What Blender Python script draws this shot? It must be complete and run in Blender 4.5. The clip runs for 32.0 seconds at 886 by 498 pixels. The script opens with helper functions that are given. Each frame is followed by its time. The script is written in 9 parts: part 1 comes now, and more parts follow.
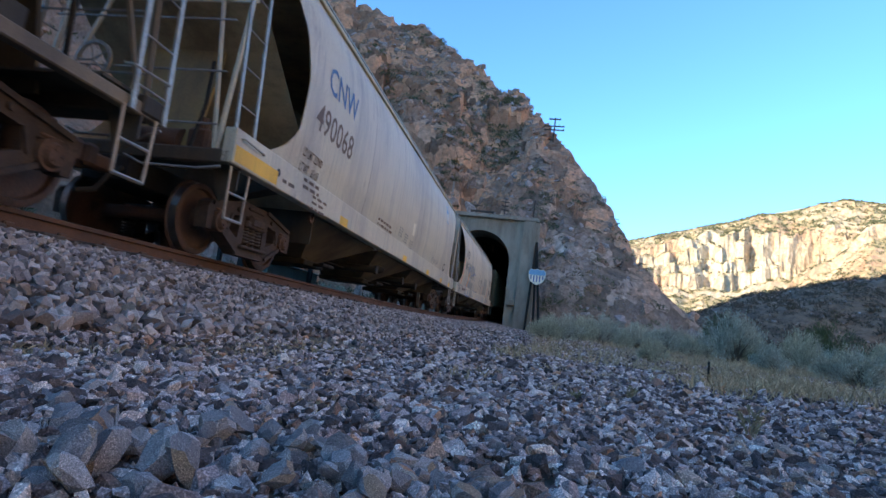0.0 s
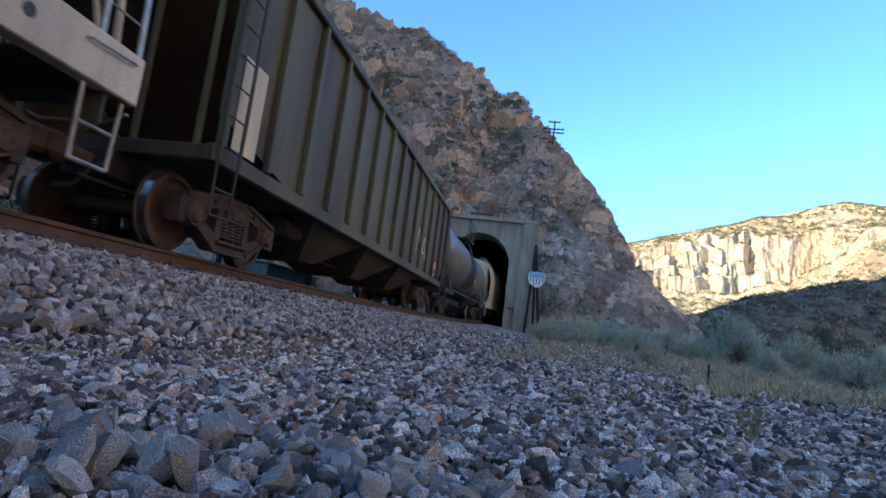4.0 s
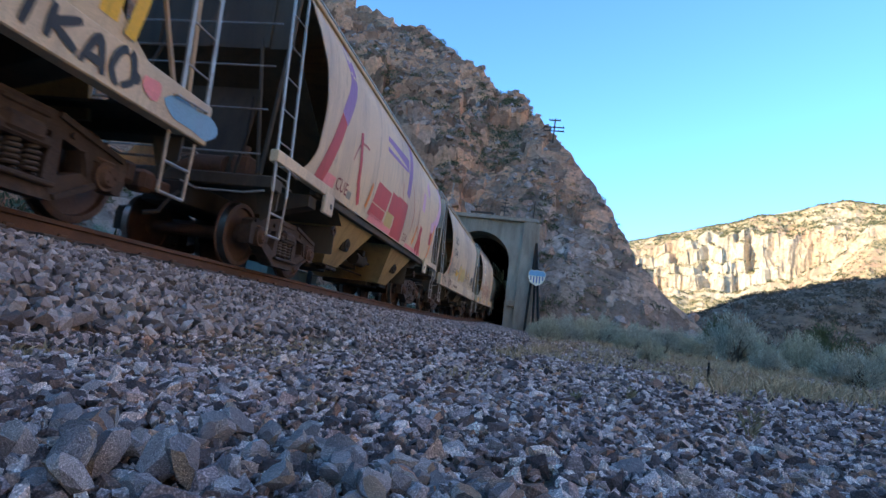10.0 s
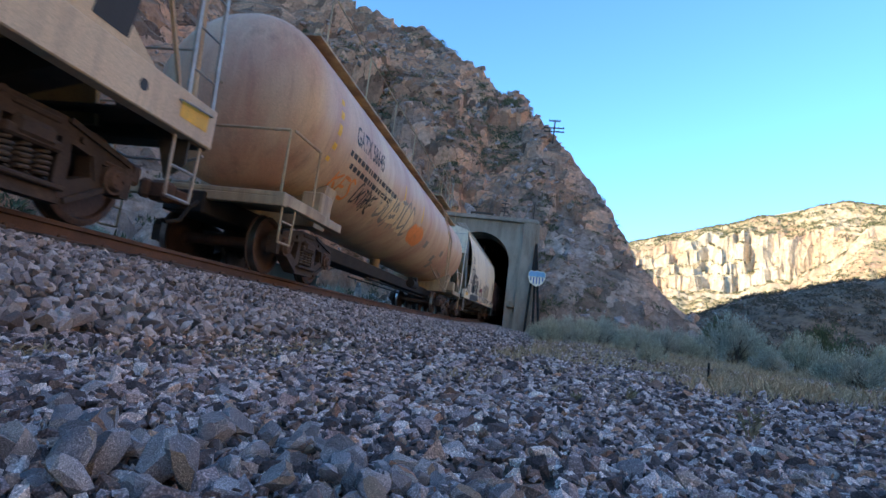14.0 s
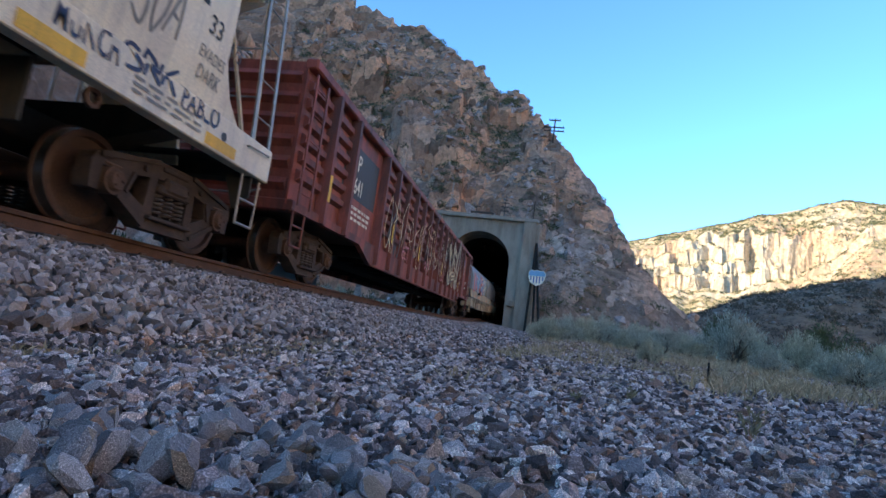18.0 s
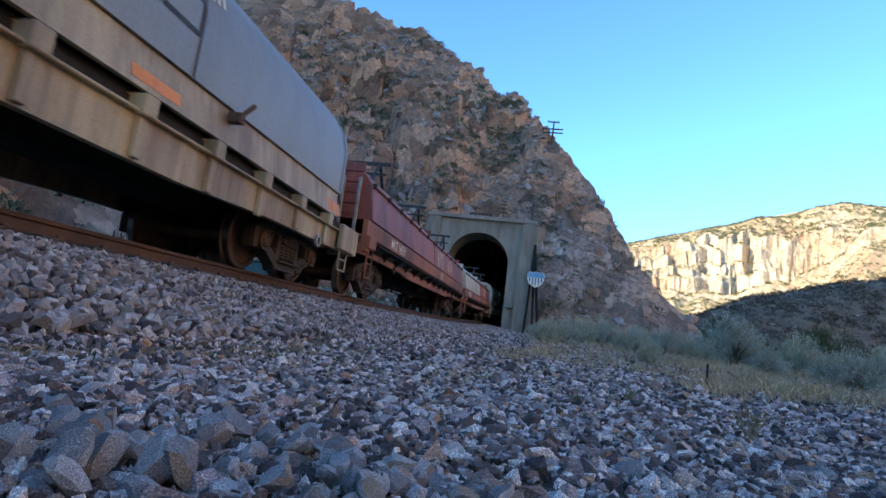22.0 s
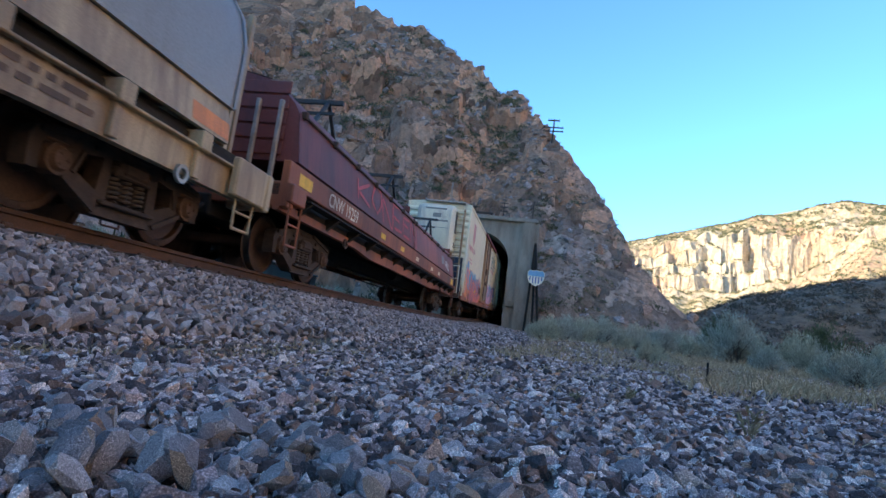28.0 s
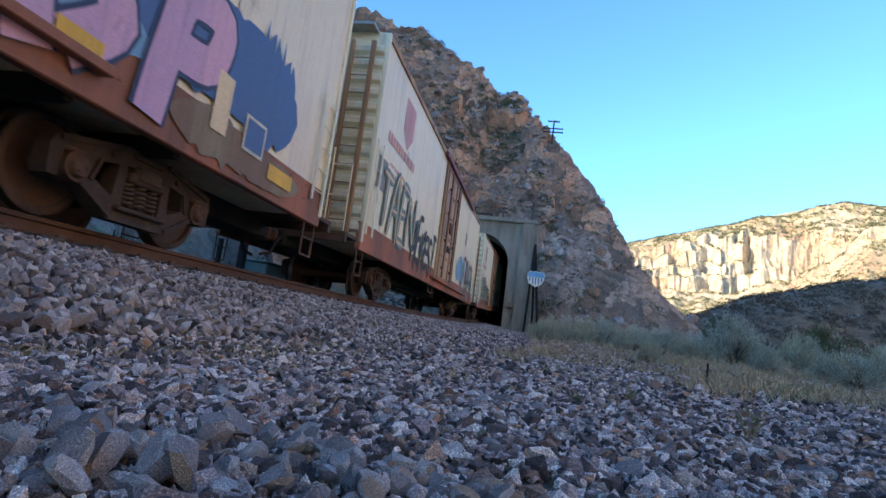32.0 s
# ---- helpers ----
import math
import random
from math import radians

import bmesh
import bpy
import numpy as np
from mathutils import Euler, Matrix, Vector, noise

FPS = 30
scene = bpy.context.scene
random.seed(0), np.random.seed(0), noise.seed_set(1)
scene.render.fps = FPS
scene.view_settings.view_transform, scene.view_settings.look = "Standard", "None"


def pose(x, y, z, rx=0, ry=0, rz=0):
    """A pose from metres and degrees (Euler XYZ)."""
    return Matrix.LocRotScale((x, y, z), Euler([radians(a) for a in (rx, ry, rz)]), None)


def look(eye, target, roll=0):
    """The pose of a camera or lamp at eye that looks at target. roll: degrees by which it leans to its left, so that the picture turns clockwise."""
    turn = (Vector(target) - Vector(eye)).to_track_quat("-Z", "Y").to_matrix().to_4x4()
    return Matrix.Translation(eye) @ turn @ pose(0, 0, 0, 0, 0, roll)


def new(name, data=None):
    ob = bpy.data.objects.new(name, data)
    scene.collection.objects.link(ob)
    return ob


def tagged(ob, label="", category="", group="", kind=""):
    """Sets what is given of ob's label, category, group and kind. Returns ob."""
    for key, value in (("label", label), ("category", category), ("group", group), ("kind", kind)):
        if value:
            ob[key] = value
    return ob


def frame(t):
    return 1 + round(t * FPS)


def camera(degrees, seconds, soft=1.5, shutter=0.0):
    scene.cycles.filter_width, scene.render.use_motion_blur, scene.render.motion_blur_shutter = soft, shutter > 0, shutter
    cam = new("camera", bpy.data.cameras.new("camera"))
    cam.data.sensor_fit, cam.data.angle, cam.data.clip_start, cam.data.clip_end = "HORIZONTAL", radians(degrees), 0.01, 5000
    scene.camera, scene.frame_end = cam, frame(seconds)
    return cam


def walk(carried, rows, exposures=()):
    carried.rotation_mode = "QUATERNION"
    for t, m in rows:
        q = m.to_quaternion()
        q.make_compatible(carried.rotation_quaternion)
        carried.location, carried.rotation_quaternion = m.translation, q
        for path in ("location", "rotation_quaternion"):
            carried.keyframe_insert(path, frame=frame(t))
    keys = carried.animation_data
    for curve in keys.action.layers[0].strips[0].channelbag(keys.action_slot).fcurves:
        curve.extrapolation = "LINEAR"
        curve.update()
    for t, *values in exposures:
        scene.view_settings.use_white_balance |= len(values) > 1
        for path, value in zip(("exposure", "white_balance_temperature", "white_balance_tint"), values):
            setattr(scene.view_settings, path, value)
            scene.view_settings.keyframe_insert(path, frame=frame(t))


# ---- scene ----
# ---------------------------------------------------------------- camera
RISE = 0.00046          # the track climbs gently towards the tunnel
MOUTH = 46.0            # distance of the tunnel mouth along the track
TRACK_X = -5.12         # centre line of the track
SPEED = 10.05           # metres a second, towards the camera
SECONDS = 32.0
EYE = (0.0, 0.0, -0.547)


def rail_z(y):
    if y <= 0:
        return 0.0
    if y <= MOUTH:
        return RISE * y * y
    return RISE * MOUTH * MOUTH + 2 * RISE * MOUTH * (y - MOUTH)


def cam_pose(dx, dy):
    yaw, pitch = -0.17631 - dx / 992.0, 0.14857 + dy / 992.0
    way = Vector((math.sin(yaw) * math.cos(pitch), math.cos(yaw) * math.cos(pitch), math.sin(pitch)))
    return look(EYE, Vector(EYE) + way, 7.479)


cam = camera(76.62, SECONDS, 1.5, 0.12)
SWAY = ((0, 0, -2.5), (1, 0, -1.5), (2, 0, 0), (3, 0, 1.5), (4.5, 0, 2.4), (5.5, 0, 2.6), (6.5, 0, 1.5), (7.5, 0, 0.3), (8.5, 0, -1.0),
        (10, 0, -0.8), (12, 0, 0), (14.5, 0, 0.4), (16.5, 0, 0), (18, 0, -0.7), (19, -0.3, 0), (20, -1.4, 0.9), (21.5, -1.7, 1.8),
        (23, -1.6, 3.2), (24.5, -1.6, 2.4), (26.5, -1.5, 0.8), (27.5, -1.5, 0), (29, -1.5, -0.4), (30, -1.5, 0.8), (31, -1.5, 1.8), (32, -1.5, 1.5))
walk(cam, [(t, cam_pose(dx, dy)) for t, dx, dy in SWAY], [(0, 2.05, 6350, 12), (SECONDS, 2.05, 6350, 12)])

# ---------------------------------------------------------------- world and sun
SUN_UP, SUN_AZ = 15.0, 232.0        # degrees; the sun stands low behind high ground added out of view in the west
world = bpy.data.worlds.new("world")
scene.world = world
world.use_nodes = True
wn = world.node_tree
sky = wn.nodes.new("ShaderNodeTexSky")
sky.sky_type, sky.sun_disc = "NISHITA", False
sky.sun_elevation, sky.sun_rotation = radians(SUN_UP), radians(SUN_AZ)
sky.altitude, sky.air_density, sky.dust_density, sky.ozone_density = 1800, 0.9, 0.0, 3.0
wn.nodes["Background"].inputs["Strength"].default_value = 0.15
clear = wn.nodes.new("ShaderNodeMix")          # thin dry air: a clear cyan-blue sky
clear.data_type, clear.blend_type = "RGBA", "MULTIPLY"
clear.inputs[0].default_value, clear.inputs[7].default_value = 1.0, (0.62, 0.87, 0.96, 1)
wn.links.new(sky.outputs[0], clear.inputs[6])
wn.links.new(clear.outputs[2], wn.nodes["Background"].inputs["Color"])
sun = new("sun", bpy.data.lights.new("sun", "SUN"))
sun.data.energy, sun.data.angle, sun.data.color = 2.6, radians(0.53), (1.0, 0.84, 0.62)
az, up = radians(SUN_AZ), radians(SUN_UP)
sun_way = Vector((math.sin(az) * math.cos(up), math.cos(az) * math.cos(up), math.sin(up)))
sun.matrix_world = look(sun_way * 100, (0, 0, 0))

# ---------------------------------------------------------------- materials


def warm(c):
    """Shifts a base colour towards red, to offset the bluish skylight in the shade."""
    return (min(1.0, c[0] * 1.05), c[1] * 0.995, c[2] * 0.89)


def material(name, base, second=None, rough=0.8, metal=0.0, scale=4.0, fine=60.0, bump=0.3, third=None, amount=0.45, vary=0.0, streak=1.0, dist=0.01):
    """A surface of a base colour, stains of a second colour in large patches, and a fine grain with relief."""
    base, second, third = warm(base), warm(second or [c * 0.8 for c in base]), third and warm(third)
    m = bpy.data.materials.new(name)
    m.use_nodes = True
    n, l = m.node_tree.nodes, m.node_tree.links
    b = n["Principled BSDF"]
    b.inputs["Roughness"].default_value, b.inputs["Metallic"].default_value = rough, metal
    co = n.new("ShaderNodeTexCoord")
    mp = n.new("ShaderNodeMapping")
    mp.inputs["Scale"].default_value = (1, 1, streak)
    l.new(co.outputs["Object"], mp.inputs["Vector"])
    big = n.new("ShaderNodeTexNoise")
    big.inputs["Scale"].default_value, big.inputs["Detail"].default_value, big.inputs["Roughness"].default_value = scale, 6, 0.65
    l.new(mp.outputs[0], big.inputs["Vector"])
    ramp = n.new("ShaderNodeValToRGB")
    ramp.color_ramp.elements[0].position, ramp.color_ramp.elements[1].position = amount - 0.08, amount + 0.16
    ramp.color_ramp.elements[0].color = (*second, 1)
    ramp.color_ramp.elements[1].color = (*base, 1)
    if third:
        e = ramp.color_ramp.elements.new(min(0.99, amount + 0.3))
        e.color = (*third, 1)
    l.new(big.outputs[0], ramp.inputs[0])
    tiny = n.new("ShaderNodeTexNoise")
    tiny.inputs["Scale"].default_value, tiny.inputs["Detail"].default_value = fine, 4
    l.new(co.outputs["Object"], tiny.inputs["Vector"])
    mix = n.new("ShaderNodeMix")
    mix.data_type, mix.blend_type = "RGBA", "MULTIPLY"
    mix.inputs[0].default_value = 0.5
    grey = n.new("ShaderNodeMapRange")
    grey.inputs[1].default_value, grey.inputs[2].default_value, grey.inputs[3].default_value, grey.inputs[4].default_value = 0.3, 0.7, 0.55, 1.35
    l.new(tiny.outputs[0], grey.inputs[0])
    l.new(ramp.outputs[0], mix.inputs[6])
    l.new(grey.outputs[0], mix.inputs[7])
    out = mix.outputs[2]
    if vary:
        info = n.new("ShaderNodeObjectInfo")
        geo = n.new("ShaderNodeNewGeometry")
        add = n.new("ShaderNodeMath")
        add.operation = "ADD"
        l.new(info.outputs["Random"], add.inputs[0])
        l.new(geo.outputs["Random Per Island"], add.inputs[1])
        frac = n.new("ShaderNodeMath")
        frac.operation = "FRACT"
        l.new(add.outputs[0], frac.inputs[0])
        tone = n.new("ShaderNodeMapRange")
        tone.inputs[3].default_value, tone.inputs[4].default_value = 1 - vary, 1 + vary
        l.new(frac.outputs[0], tone.inputs[0])
        mul = n.new("ShaderNodeMix")
        mul.data_type, mul.blend_type = "RGBA", "MULTIPLY"
        mul.inputs[0].default_value = 1.0
        l.new(out, mul.inputs[6])
        l.new(tone.outputs[0], mul.inputs[7])
        out = mul.outputs[2]
    l.new(out, b.inputs["Base Color"])
    if bump:
        bp = n.new("ShaderNodeBump")
        bp.inputs["Strength"].default_value, bp.inputs["Distance"].default_value = bump, dist
        l.new(tiny.outputs[0], bp.inputs["Height"])
        l.new(bp.outputs[0], b.inputs["Normal"])
    return m


# ---------------------------------------------------------------- mesh tools
class Shape:
    """Collects vertices and faces of one mesh; faces carry a material slot."""

    def __init__(self):
        self.v, self.f, self.s = [], [], []

    def add(self, verts, faces, slot=0):
        n = len(self.v)
        self.v += [tuple(p) for p in verts]
        self.f += [tuple(i + n for i in f) for f in faces]
        self.s += [slot] * len(faces)
        return self

    def box(self, x0, x1, y0, y1, z0, z1, c=0.0, slot=0):
        """A box; c cuts its edges off."""
        x0, x1, y0, y1, z0, z1 = min(x0, x1), max(x0, x1), min(y0, y1), max(y0, y1), min(z0, z1), max(z0, z1)
        if c <= 0:
            return self.add([(x0, y0, z0), (x1, y0, z0), (x1, y1, z0), (x0, y1, z0), (x0, y0, z1), (x1, y0, z1), (x1, y1, z1), (x0, y1, z1)],
                            [(3, 2, 1, 0), (4, 5, 6, 7), (0, 1, 5, 4), (1, 2, 6, 5), (2, 3, 7, 6), (3, 0, 4, 7)], slot)
        c = min(c, (x1 - x0) * 0.45, (y1 - y0) * 0.45, (z1 - z0) * 0.45)
        ring = [(x0 + c, y0), (x1 - c, y0), (x1, y0 + c), (x1, y1 - c), (x1 - c, y1), (x0 + c, y1), (x0, y1 - c), (x0, y0 + c)]
        mid = ((x0 + x1) / 2, (y0 + y1) / 2)
        inn = [(min(max(x, x0 + c), x1 - c), min(max(y, y0 + c), y1 - c)) for x, y in ring]
        vs = [(x, y, z0) for x, y in inn] + [(x, y, z0 + c) for x, y in ring] + [(x, y, z1 - c) for x, y in ring] + [(x, y, z1) for x, y in inn]
        fs = [tuple(range(7, -1, -1)), tuple(range(24, 32))]
        for k in range(3):
            fs += [(k * 8 + i, k * 8 + (i + 1) % 8, k * 8 + 8 + (i + 1) % 8, k * 8 + 8 + i) for i in range(8)]
        return self.add(vs, fs, slot)

    def tube(self, a, b, r, n=8, slot=0, r2=None, caps=True):
        a, b = Vector(a), Vector(b)
        q = (b - a).to_track_quat("Z", "Y").to_matrix()
        r2 = r if r2 is None else r2
        vs = []
        for p, rr in ((a, r), (b, r2)):
            vs += [p + q @ Vector((rr * math.cos(2 * math.pi * i / n), rr * math.sin(2 * math.pi * i / n), 0)) for i in range(n)]
        fs = [(i, (i + 1) % n, n + (i + 1) % n, n + i) for i in range(n)]
        if caps:
            fs += [tuple(range(n - 1, -1, -1)), tuple(range(n, 2 * n))]
        return self.add(vs, fs, slot)

    def path(self, pts, r, n=6, slot=0):
        for a, b in zip(pts, pts[1:]):
            self.tube(a, b, r, n, slot)
        return self

    def bar(self, a, b, w, d, slot=0, side=(1, 0, 0)):
        """A flat bar from a to b, w wide along side, d thick across."""
        a, b = Vector(a), Vector(b)
        way = (b - a).normalized()
        s = Vector(side)
        s = (s - way * s.dot(way)).normalized()
        t = way.cross(s)
        vs = [p + s * i * w / 2 + t * j * d / 2 for p in (a, b) for i, j in ((-1, -1), (1, -1), (1, 1), (-1, 1))]
        return self.add(vs, [(3, 2, 1, 0), (4, 5, 6, 7), (0, 1, 5, 4), (1, 2, 6, 5), (2, 3, 7, 6), (3, 0, 4, 7)], slot)

    def prism(self, prof, axis, lo, hi, slot=0):
        """A closed outline pushed along an axis; prof is in the two other axes, in x, y, z order."""
        def at(p, h):
            return (h, p[0], p[1]) if axis == "x" else (p[0], h, p[1]) if axis == "y" else (p[0], p[1], h)
        n = len(prof)
        vs = [at(p, lo) for p in prof] + [at(p, hi) for p in prof]
        fs = [(i, (i + 1) % n, n + (i + 1) % n, n + i) for i in range(n)] + [tuple(range(n - 1, -1, -1)), tuple(range(n, 2 * n))]
        return self.add(vs, fs, slot)

    def sheet(self, rows, slot=0, close=False):
        """A skin through rows of points of equal length."""
        w = len(rows[0])
        vs = [p for row in rows for p in row]
        fs = []
        for i in range(len(rows) - 1):
            for j in range(w if close else w - 1):
                fs.append((i * w + j, i * w + (j + 1) % w, (i + 1) * w + (j + 1) % w, (i + 1) * w + j))
        return self.add(vs, fs, slot)

    def turn(self, prof, axis_pt, n=24, slot=0):
        """A body turned round an axis along x through axis_pt; prof: (x, radius)."""
        rows = [[(axis_pt[0] + x, axis_pt[1] + r * math.cos(2 * math.pi * i / n), axis_pt[2] + r * math.sin(2 * math.pi * i / n)) for i in range(n)] for x, r in prof]
        return self.sheet(rows, slot, True)

    def mirrored(self, ax):
        """The same shape on both sides of x = 0 or y = 0."""
        n = len(self.v)
        self.v += [(-x, y, z) if ax == "x" else (x, -y, z) for x, y, z in self.v]
        self.f += [tuple(i + n for i in reversed(f)) for f in self.f]
        self.s += self.s[:]
        return self

    def mesh(self, name, *mats, smooth=False):
        me = bpy.data.meshes.new(name)
        me.from_pydata(self.v, [], self.f)
        for m in mats:
            me.materials.append(m)
        if len(mats) > 1:
            me.polygons.foreach_set("material_index", self.s)
        b = bmesh.new()
        b.from_mesh(me)
        bmesh.ops.remove_doubles(b, verts=b.verts, dist=0.00005)
        bmesh.ops.recalc_face_normals(b, faces=b.faces)
        b.to_mesh(me)
        b.free()
        if smooth:
            me.polygons.foreach_set("use_smooth", [True] * len(me.polygons))
            me.set_sharp_from_angle(angle=radians(38))
        me.update()
        return me


def part(name, shape, mats, parent, label="", smooth=False, at=None, kind=""):
    me = shape if isinstance(shape, bpy.types.Mesh) else shape.mesh(name, *(mats if isinstance(mats, (list, tuple)) else [mats]), smooth=smooth)
    ob = new(name, me)
    ob.parent = parent
    if at is not None:
        ob.matrix_basis = at
    return tagged(ob, label, kind=kind)


def lerp(a, b, t):
    return a + (b - a) * t


def table(x, pts):
    if x <= pts[0][0]:
        return pts[0][1]
    for (x0, y0), (x1, y1) in zip(pts, pts[1:]):
        if x <= x1:
            return lerp(y0, y1, (x - x0) / (x1 - x0))
    return pts[-1][1]


def smooth(a, b, x):
    t = min(1.0, max(0.0, (x - a) / (b - a)))
    return t * t * (3 - 2 * t)


def fbm(x, y, z=0.0, octaves=5, gain=0.5):
    s, a, f = 0.0, 1.0, 1.0
    for _ in range(octaves):
        s += a * noise.noise((x * f, y * f, z * f))
        a, f = a * gain, f * 2.03
    return s


def stone_material(name, colours, rough=0.9, grain=260.0, fleck_amount=0.8):
    """Stones that differ in colour one by one, speckled."""
    m = material(name, (0.3, 0.3, 0.32), (0.24, 0.24, 0.26), rough, 0, 25, 220, 0.5, dist=0.004)
    n, l = m.node_tree.nodes, m.node_tree.links
    info, geo, add, fr = n.new("ShaderNodeObjectInfo"), n.new("ShaderNodeNewGeometry"), n.new("ShaderNodeMath"), n.new("ShaderNodeMath")
    add.operation, fr.operation = "ADD", "FRACT"
    l.new(info.outputs["Random"], add.inputs[0])
    l.new(geo.outputs["Random Per Island"], add.inputs[1])
    l.new(add.outputs[0], fr.inputs[0])
    ramp = n.new("ShaderNodeValToRGB")
    ramp.color_ramp.interpolation = "CONSTANT"
    e = ramp.color_ramp.elements
    while len(e) < len(colours):
        e.new(0.5)
    for k, (pos, c) in enumerate(colours):
        e[k].position, e[k].color = pos, (*warm(c), 1)
    l.new(fr.outputs[0], ramp.inputs[0])
    mix = n.new("ShaderNodeMix")
    mix.data_type, mix.blend_type = "RGBA", "MULTIPLY"
    mix.inputs[0].default_value = 1.0
    b = n["Principled BSDF"]
    old = b.inputs["Base Color"].links[0].from_socket
    sc = n.new("ShaderNodeMix")
    sc.data_type, sc.blend_type = "RGBA", "MULTIPLY"
    sc.inputs[0].default_value = 1.0
    sc.inputs[7].default_value = (3.95, 3.97, 4.2, 1)
    l.new(old, sc.inputs[6])
    l.new(sc.outputs[2], mix.inputs[6])
    l.new(ramp.outputs[0], mix.inputs[7])
    fleck = n.new("ShaderNodeTexNoise")
    fleck.inputs["Scale"].default_value, fleck.inputs["Detail"].default_value = grain, 3
    l.new(n["Texture Coordinate"].outputs["Object"], fleck.inputs["Vector"])
    spot = n.new("ShaderNodeValToRGB")
    e = spot.color_ramp.elements
    e[0].position, e[0].color, e[1].position, e[1].color = 0.39, (0.3, 0.29, 0.29, 1), 0.64, (2.6, 2.6, 2.5, 1)
    for pos, c in ((0.45, 0.85), (0.55, 1.05)):
        k = e.new(pos)
        k.color = (c, c, c, 1)
    l.new(fleck.outputs[0], spot.inputs[0])
    out = n.new("ShaderNodeMix")
    out.data_type, out.blend_type = "RGBA", "MULTIPLY"
    out.inputs[0].default_value = fleck_amount
    l.new(mix.outputs[2], out.inputs[6])
    l.new(spot.outputs[0], out.inputs[7])
    l.new(out.outputs[2], b.inputs["Base Color"])
    return m


def rock_material(name, base, red, grey, dark, scale, tilt=(1, 1, 1), joint=0.35, lift=0.0, soil=None, tones=(0.72, 1.22)):
    """Jointed rock: broad zones of colour, blocks that differ, dark cracks, rough relief, and soil on the gentler parts."""
    base, red, grey, dark = warm(base), warm(red), warm(grey), warm(dark)
    m = bpy.data.materials.new(name)
    m.use_nodes = True
    n, l = m.node_tree.nodes, m.node_tree.links
    b = n["Principled BSDF"]
    b.inputs["Roughness"].default_value = 0.95
    co = n.new("ShaderNodeTexCoord")
    zone = n.new("ShaderNodeTexNoise")
    zone.inputs["Scale"].default_value, zone.inputs["Detail"].default_value, zone.inputs["Roughness"].default_value = 0.07 * scale, 5, 0.6
    l.new(co.outputs["Object"], zone.inputs["Vector"])
    r1 = n.new("ShaderNodeValToRGB")
    e = r1.color_ramp.elements
    e[0].position, e[0].color, e[1].position, e[1].color = 0.38, (*grey, 1), 0.62, (*red, 1)
    k = e.new(0.5)
    k.color = (*base, 1)
    # the upper beds are redder than the grey foot
    xyz = n.new("ShaderNodeSeparateXYZ")
    l.new(co.outputs["Object"], xyz.inputs[0])
    high = n.new("ShaderNodeMath")
    high.operation = "MULTIPLY_ADD"
    high.inputs[1].default_value = lift
    l.new(xyz.outputs["Z"], high.inputs[0])
    l.new(zone.outputs[0], high.inputs[2])
    l.new(high.outputs[0], r1.inputs[0])
    warp = n.new("ShaderNodeTexNoise")
    warp.inputs["Scale"].default_value, warp.inputs["Detail"].default_value = 0.8 * scale, 4
    l.new(co.outputs["Object"], warp.inputs["Vector"])
    mixv = n.new("ShaderNodeMix")
    mixv.data_type = "VECTOR"
    mixv.inputs[0].default_value = 0.12 / scale
    sc = n.new("ShaderNodeVectorMath")
    sc.operation = "SCALE"
    sc.inputs[3].default_value = 6.0
    l.new(warp.outputs[1], sc.inputs[0])
    addv = n.new("ShaderNodeVectorMath")
    addv.operation = "ADD"
    sc.inputs[3].default_value = 1.6 / scale
    l.new(co.outputs["Object"], addv.inputs[0])
    l.new(sc.outputs[0], addv.inputs[1])
    cell = n.new("ShaderNodeTexVoronoi")
    stretch = n.new("ShaderNodeMapping")
    stretch.inputs["Scale"].default_value = tilt
    stretch.inputs["Rotation"].default_value = (0.3, 0.25, 0.2)
    l.new(addv.outputs[0], stretch.inputs["Vector"])
    cell.inputs["Scale"].default_value = 0.42 * scale
    l.new(stretch.outputs[0], cell.inputs["Vector"])
    crack = n.new("ShaderNodeTexVoronoi")
    crack.feature = "DISTANCE_TO_EDGE"
    crack.inputs["Scale"].default_value = 0.42 * scale
    l.new(stretch.outputs[0], crack.inputs["Vector"])
    # joints come and go along the face
    gone = n.new("ShaderNodeMapRange")
    gone.inputs[1].default_value, gone.inputs[2].default_value, gone.inputs[3].default_value, gone.inputs[4].default_value = 0.45, 0.62, 0.0, 0.12
    l.new(warp.outputs[0], gone.inputs[0])
    gap = n.new("ShaderNodeMath")
    gap.operation = "ADD"
    l.new(crack.outputs[0], gap.inputs[0])
    l.new(gone.outputs[0], gap.inputs[1])
    tone = n.new("ShaderNodeMapRange")
    tone.inputs[3].default_value, tone.inputs[4].default_value = tones
    sep = n.new("ShaderNodeSeparateColor")
    l.new(cell.outputs["Color"], sep.inputs[0])
    l.new(sep.outputs[0], tone.inputs[0])
    m1 = n.new("ShaderNodeMix")
    m1.data_type, m1.blend_type = "RGBA", "MULTIPLY"
    m1.inputs[0].default_value = 1.0
    l.new(r1.outputs[0], m1.inputs[6])
    l.new(tone.outputs[0], m1.inputs[7])
    ck = n.new("ShaderNodeMapRange")
    ck.inputs[1].default_value, ck.inputs[2].default_value, ck.inputs[3].default_value = 0.0, 0.03, joint
    l.new(gap.outputs[0], ck.inputs[0])
    m2 = n.new("ShaderNodeMix")
    m2.data_type = "RGBA"
    m2.inputs[6].default_value = (*dark, 1)
    l.new(ck.outputs[0], m2.inputs[0])
    l.new(m1.outputs[2], m2.inputs[7])
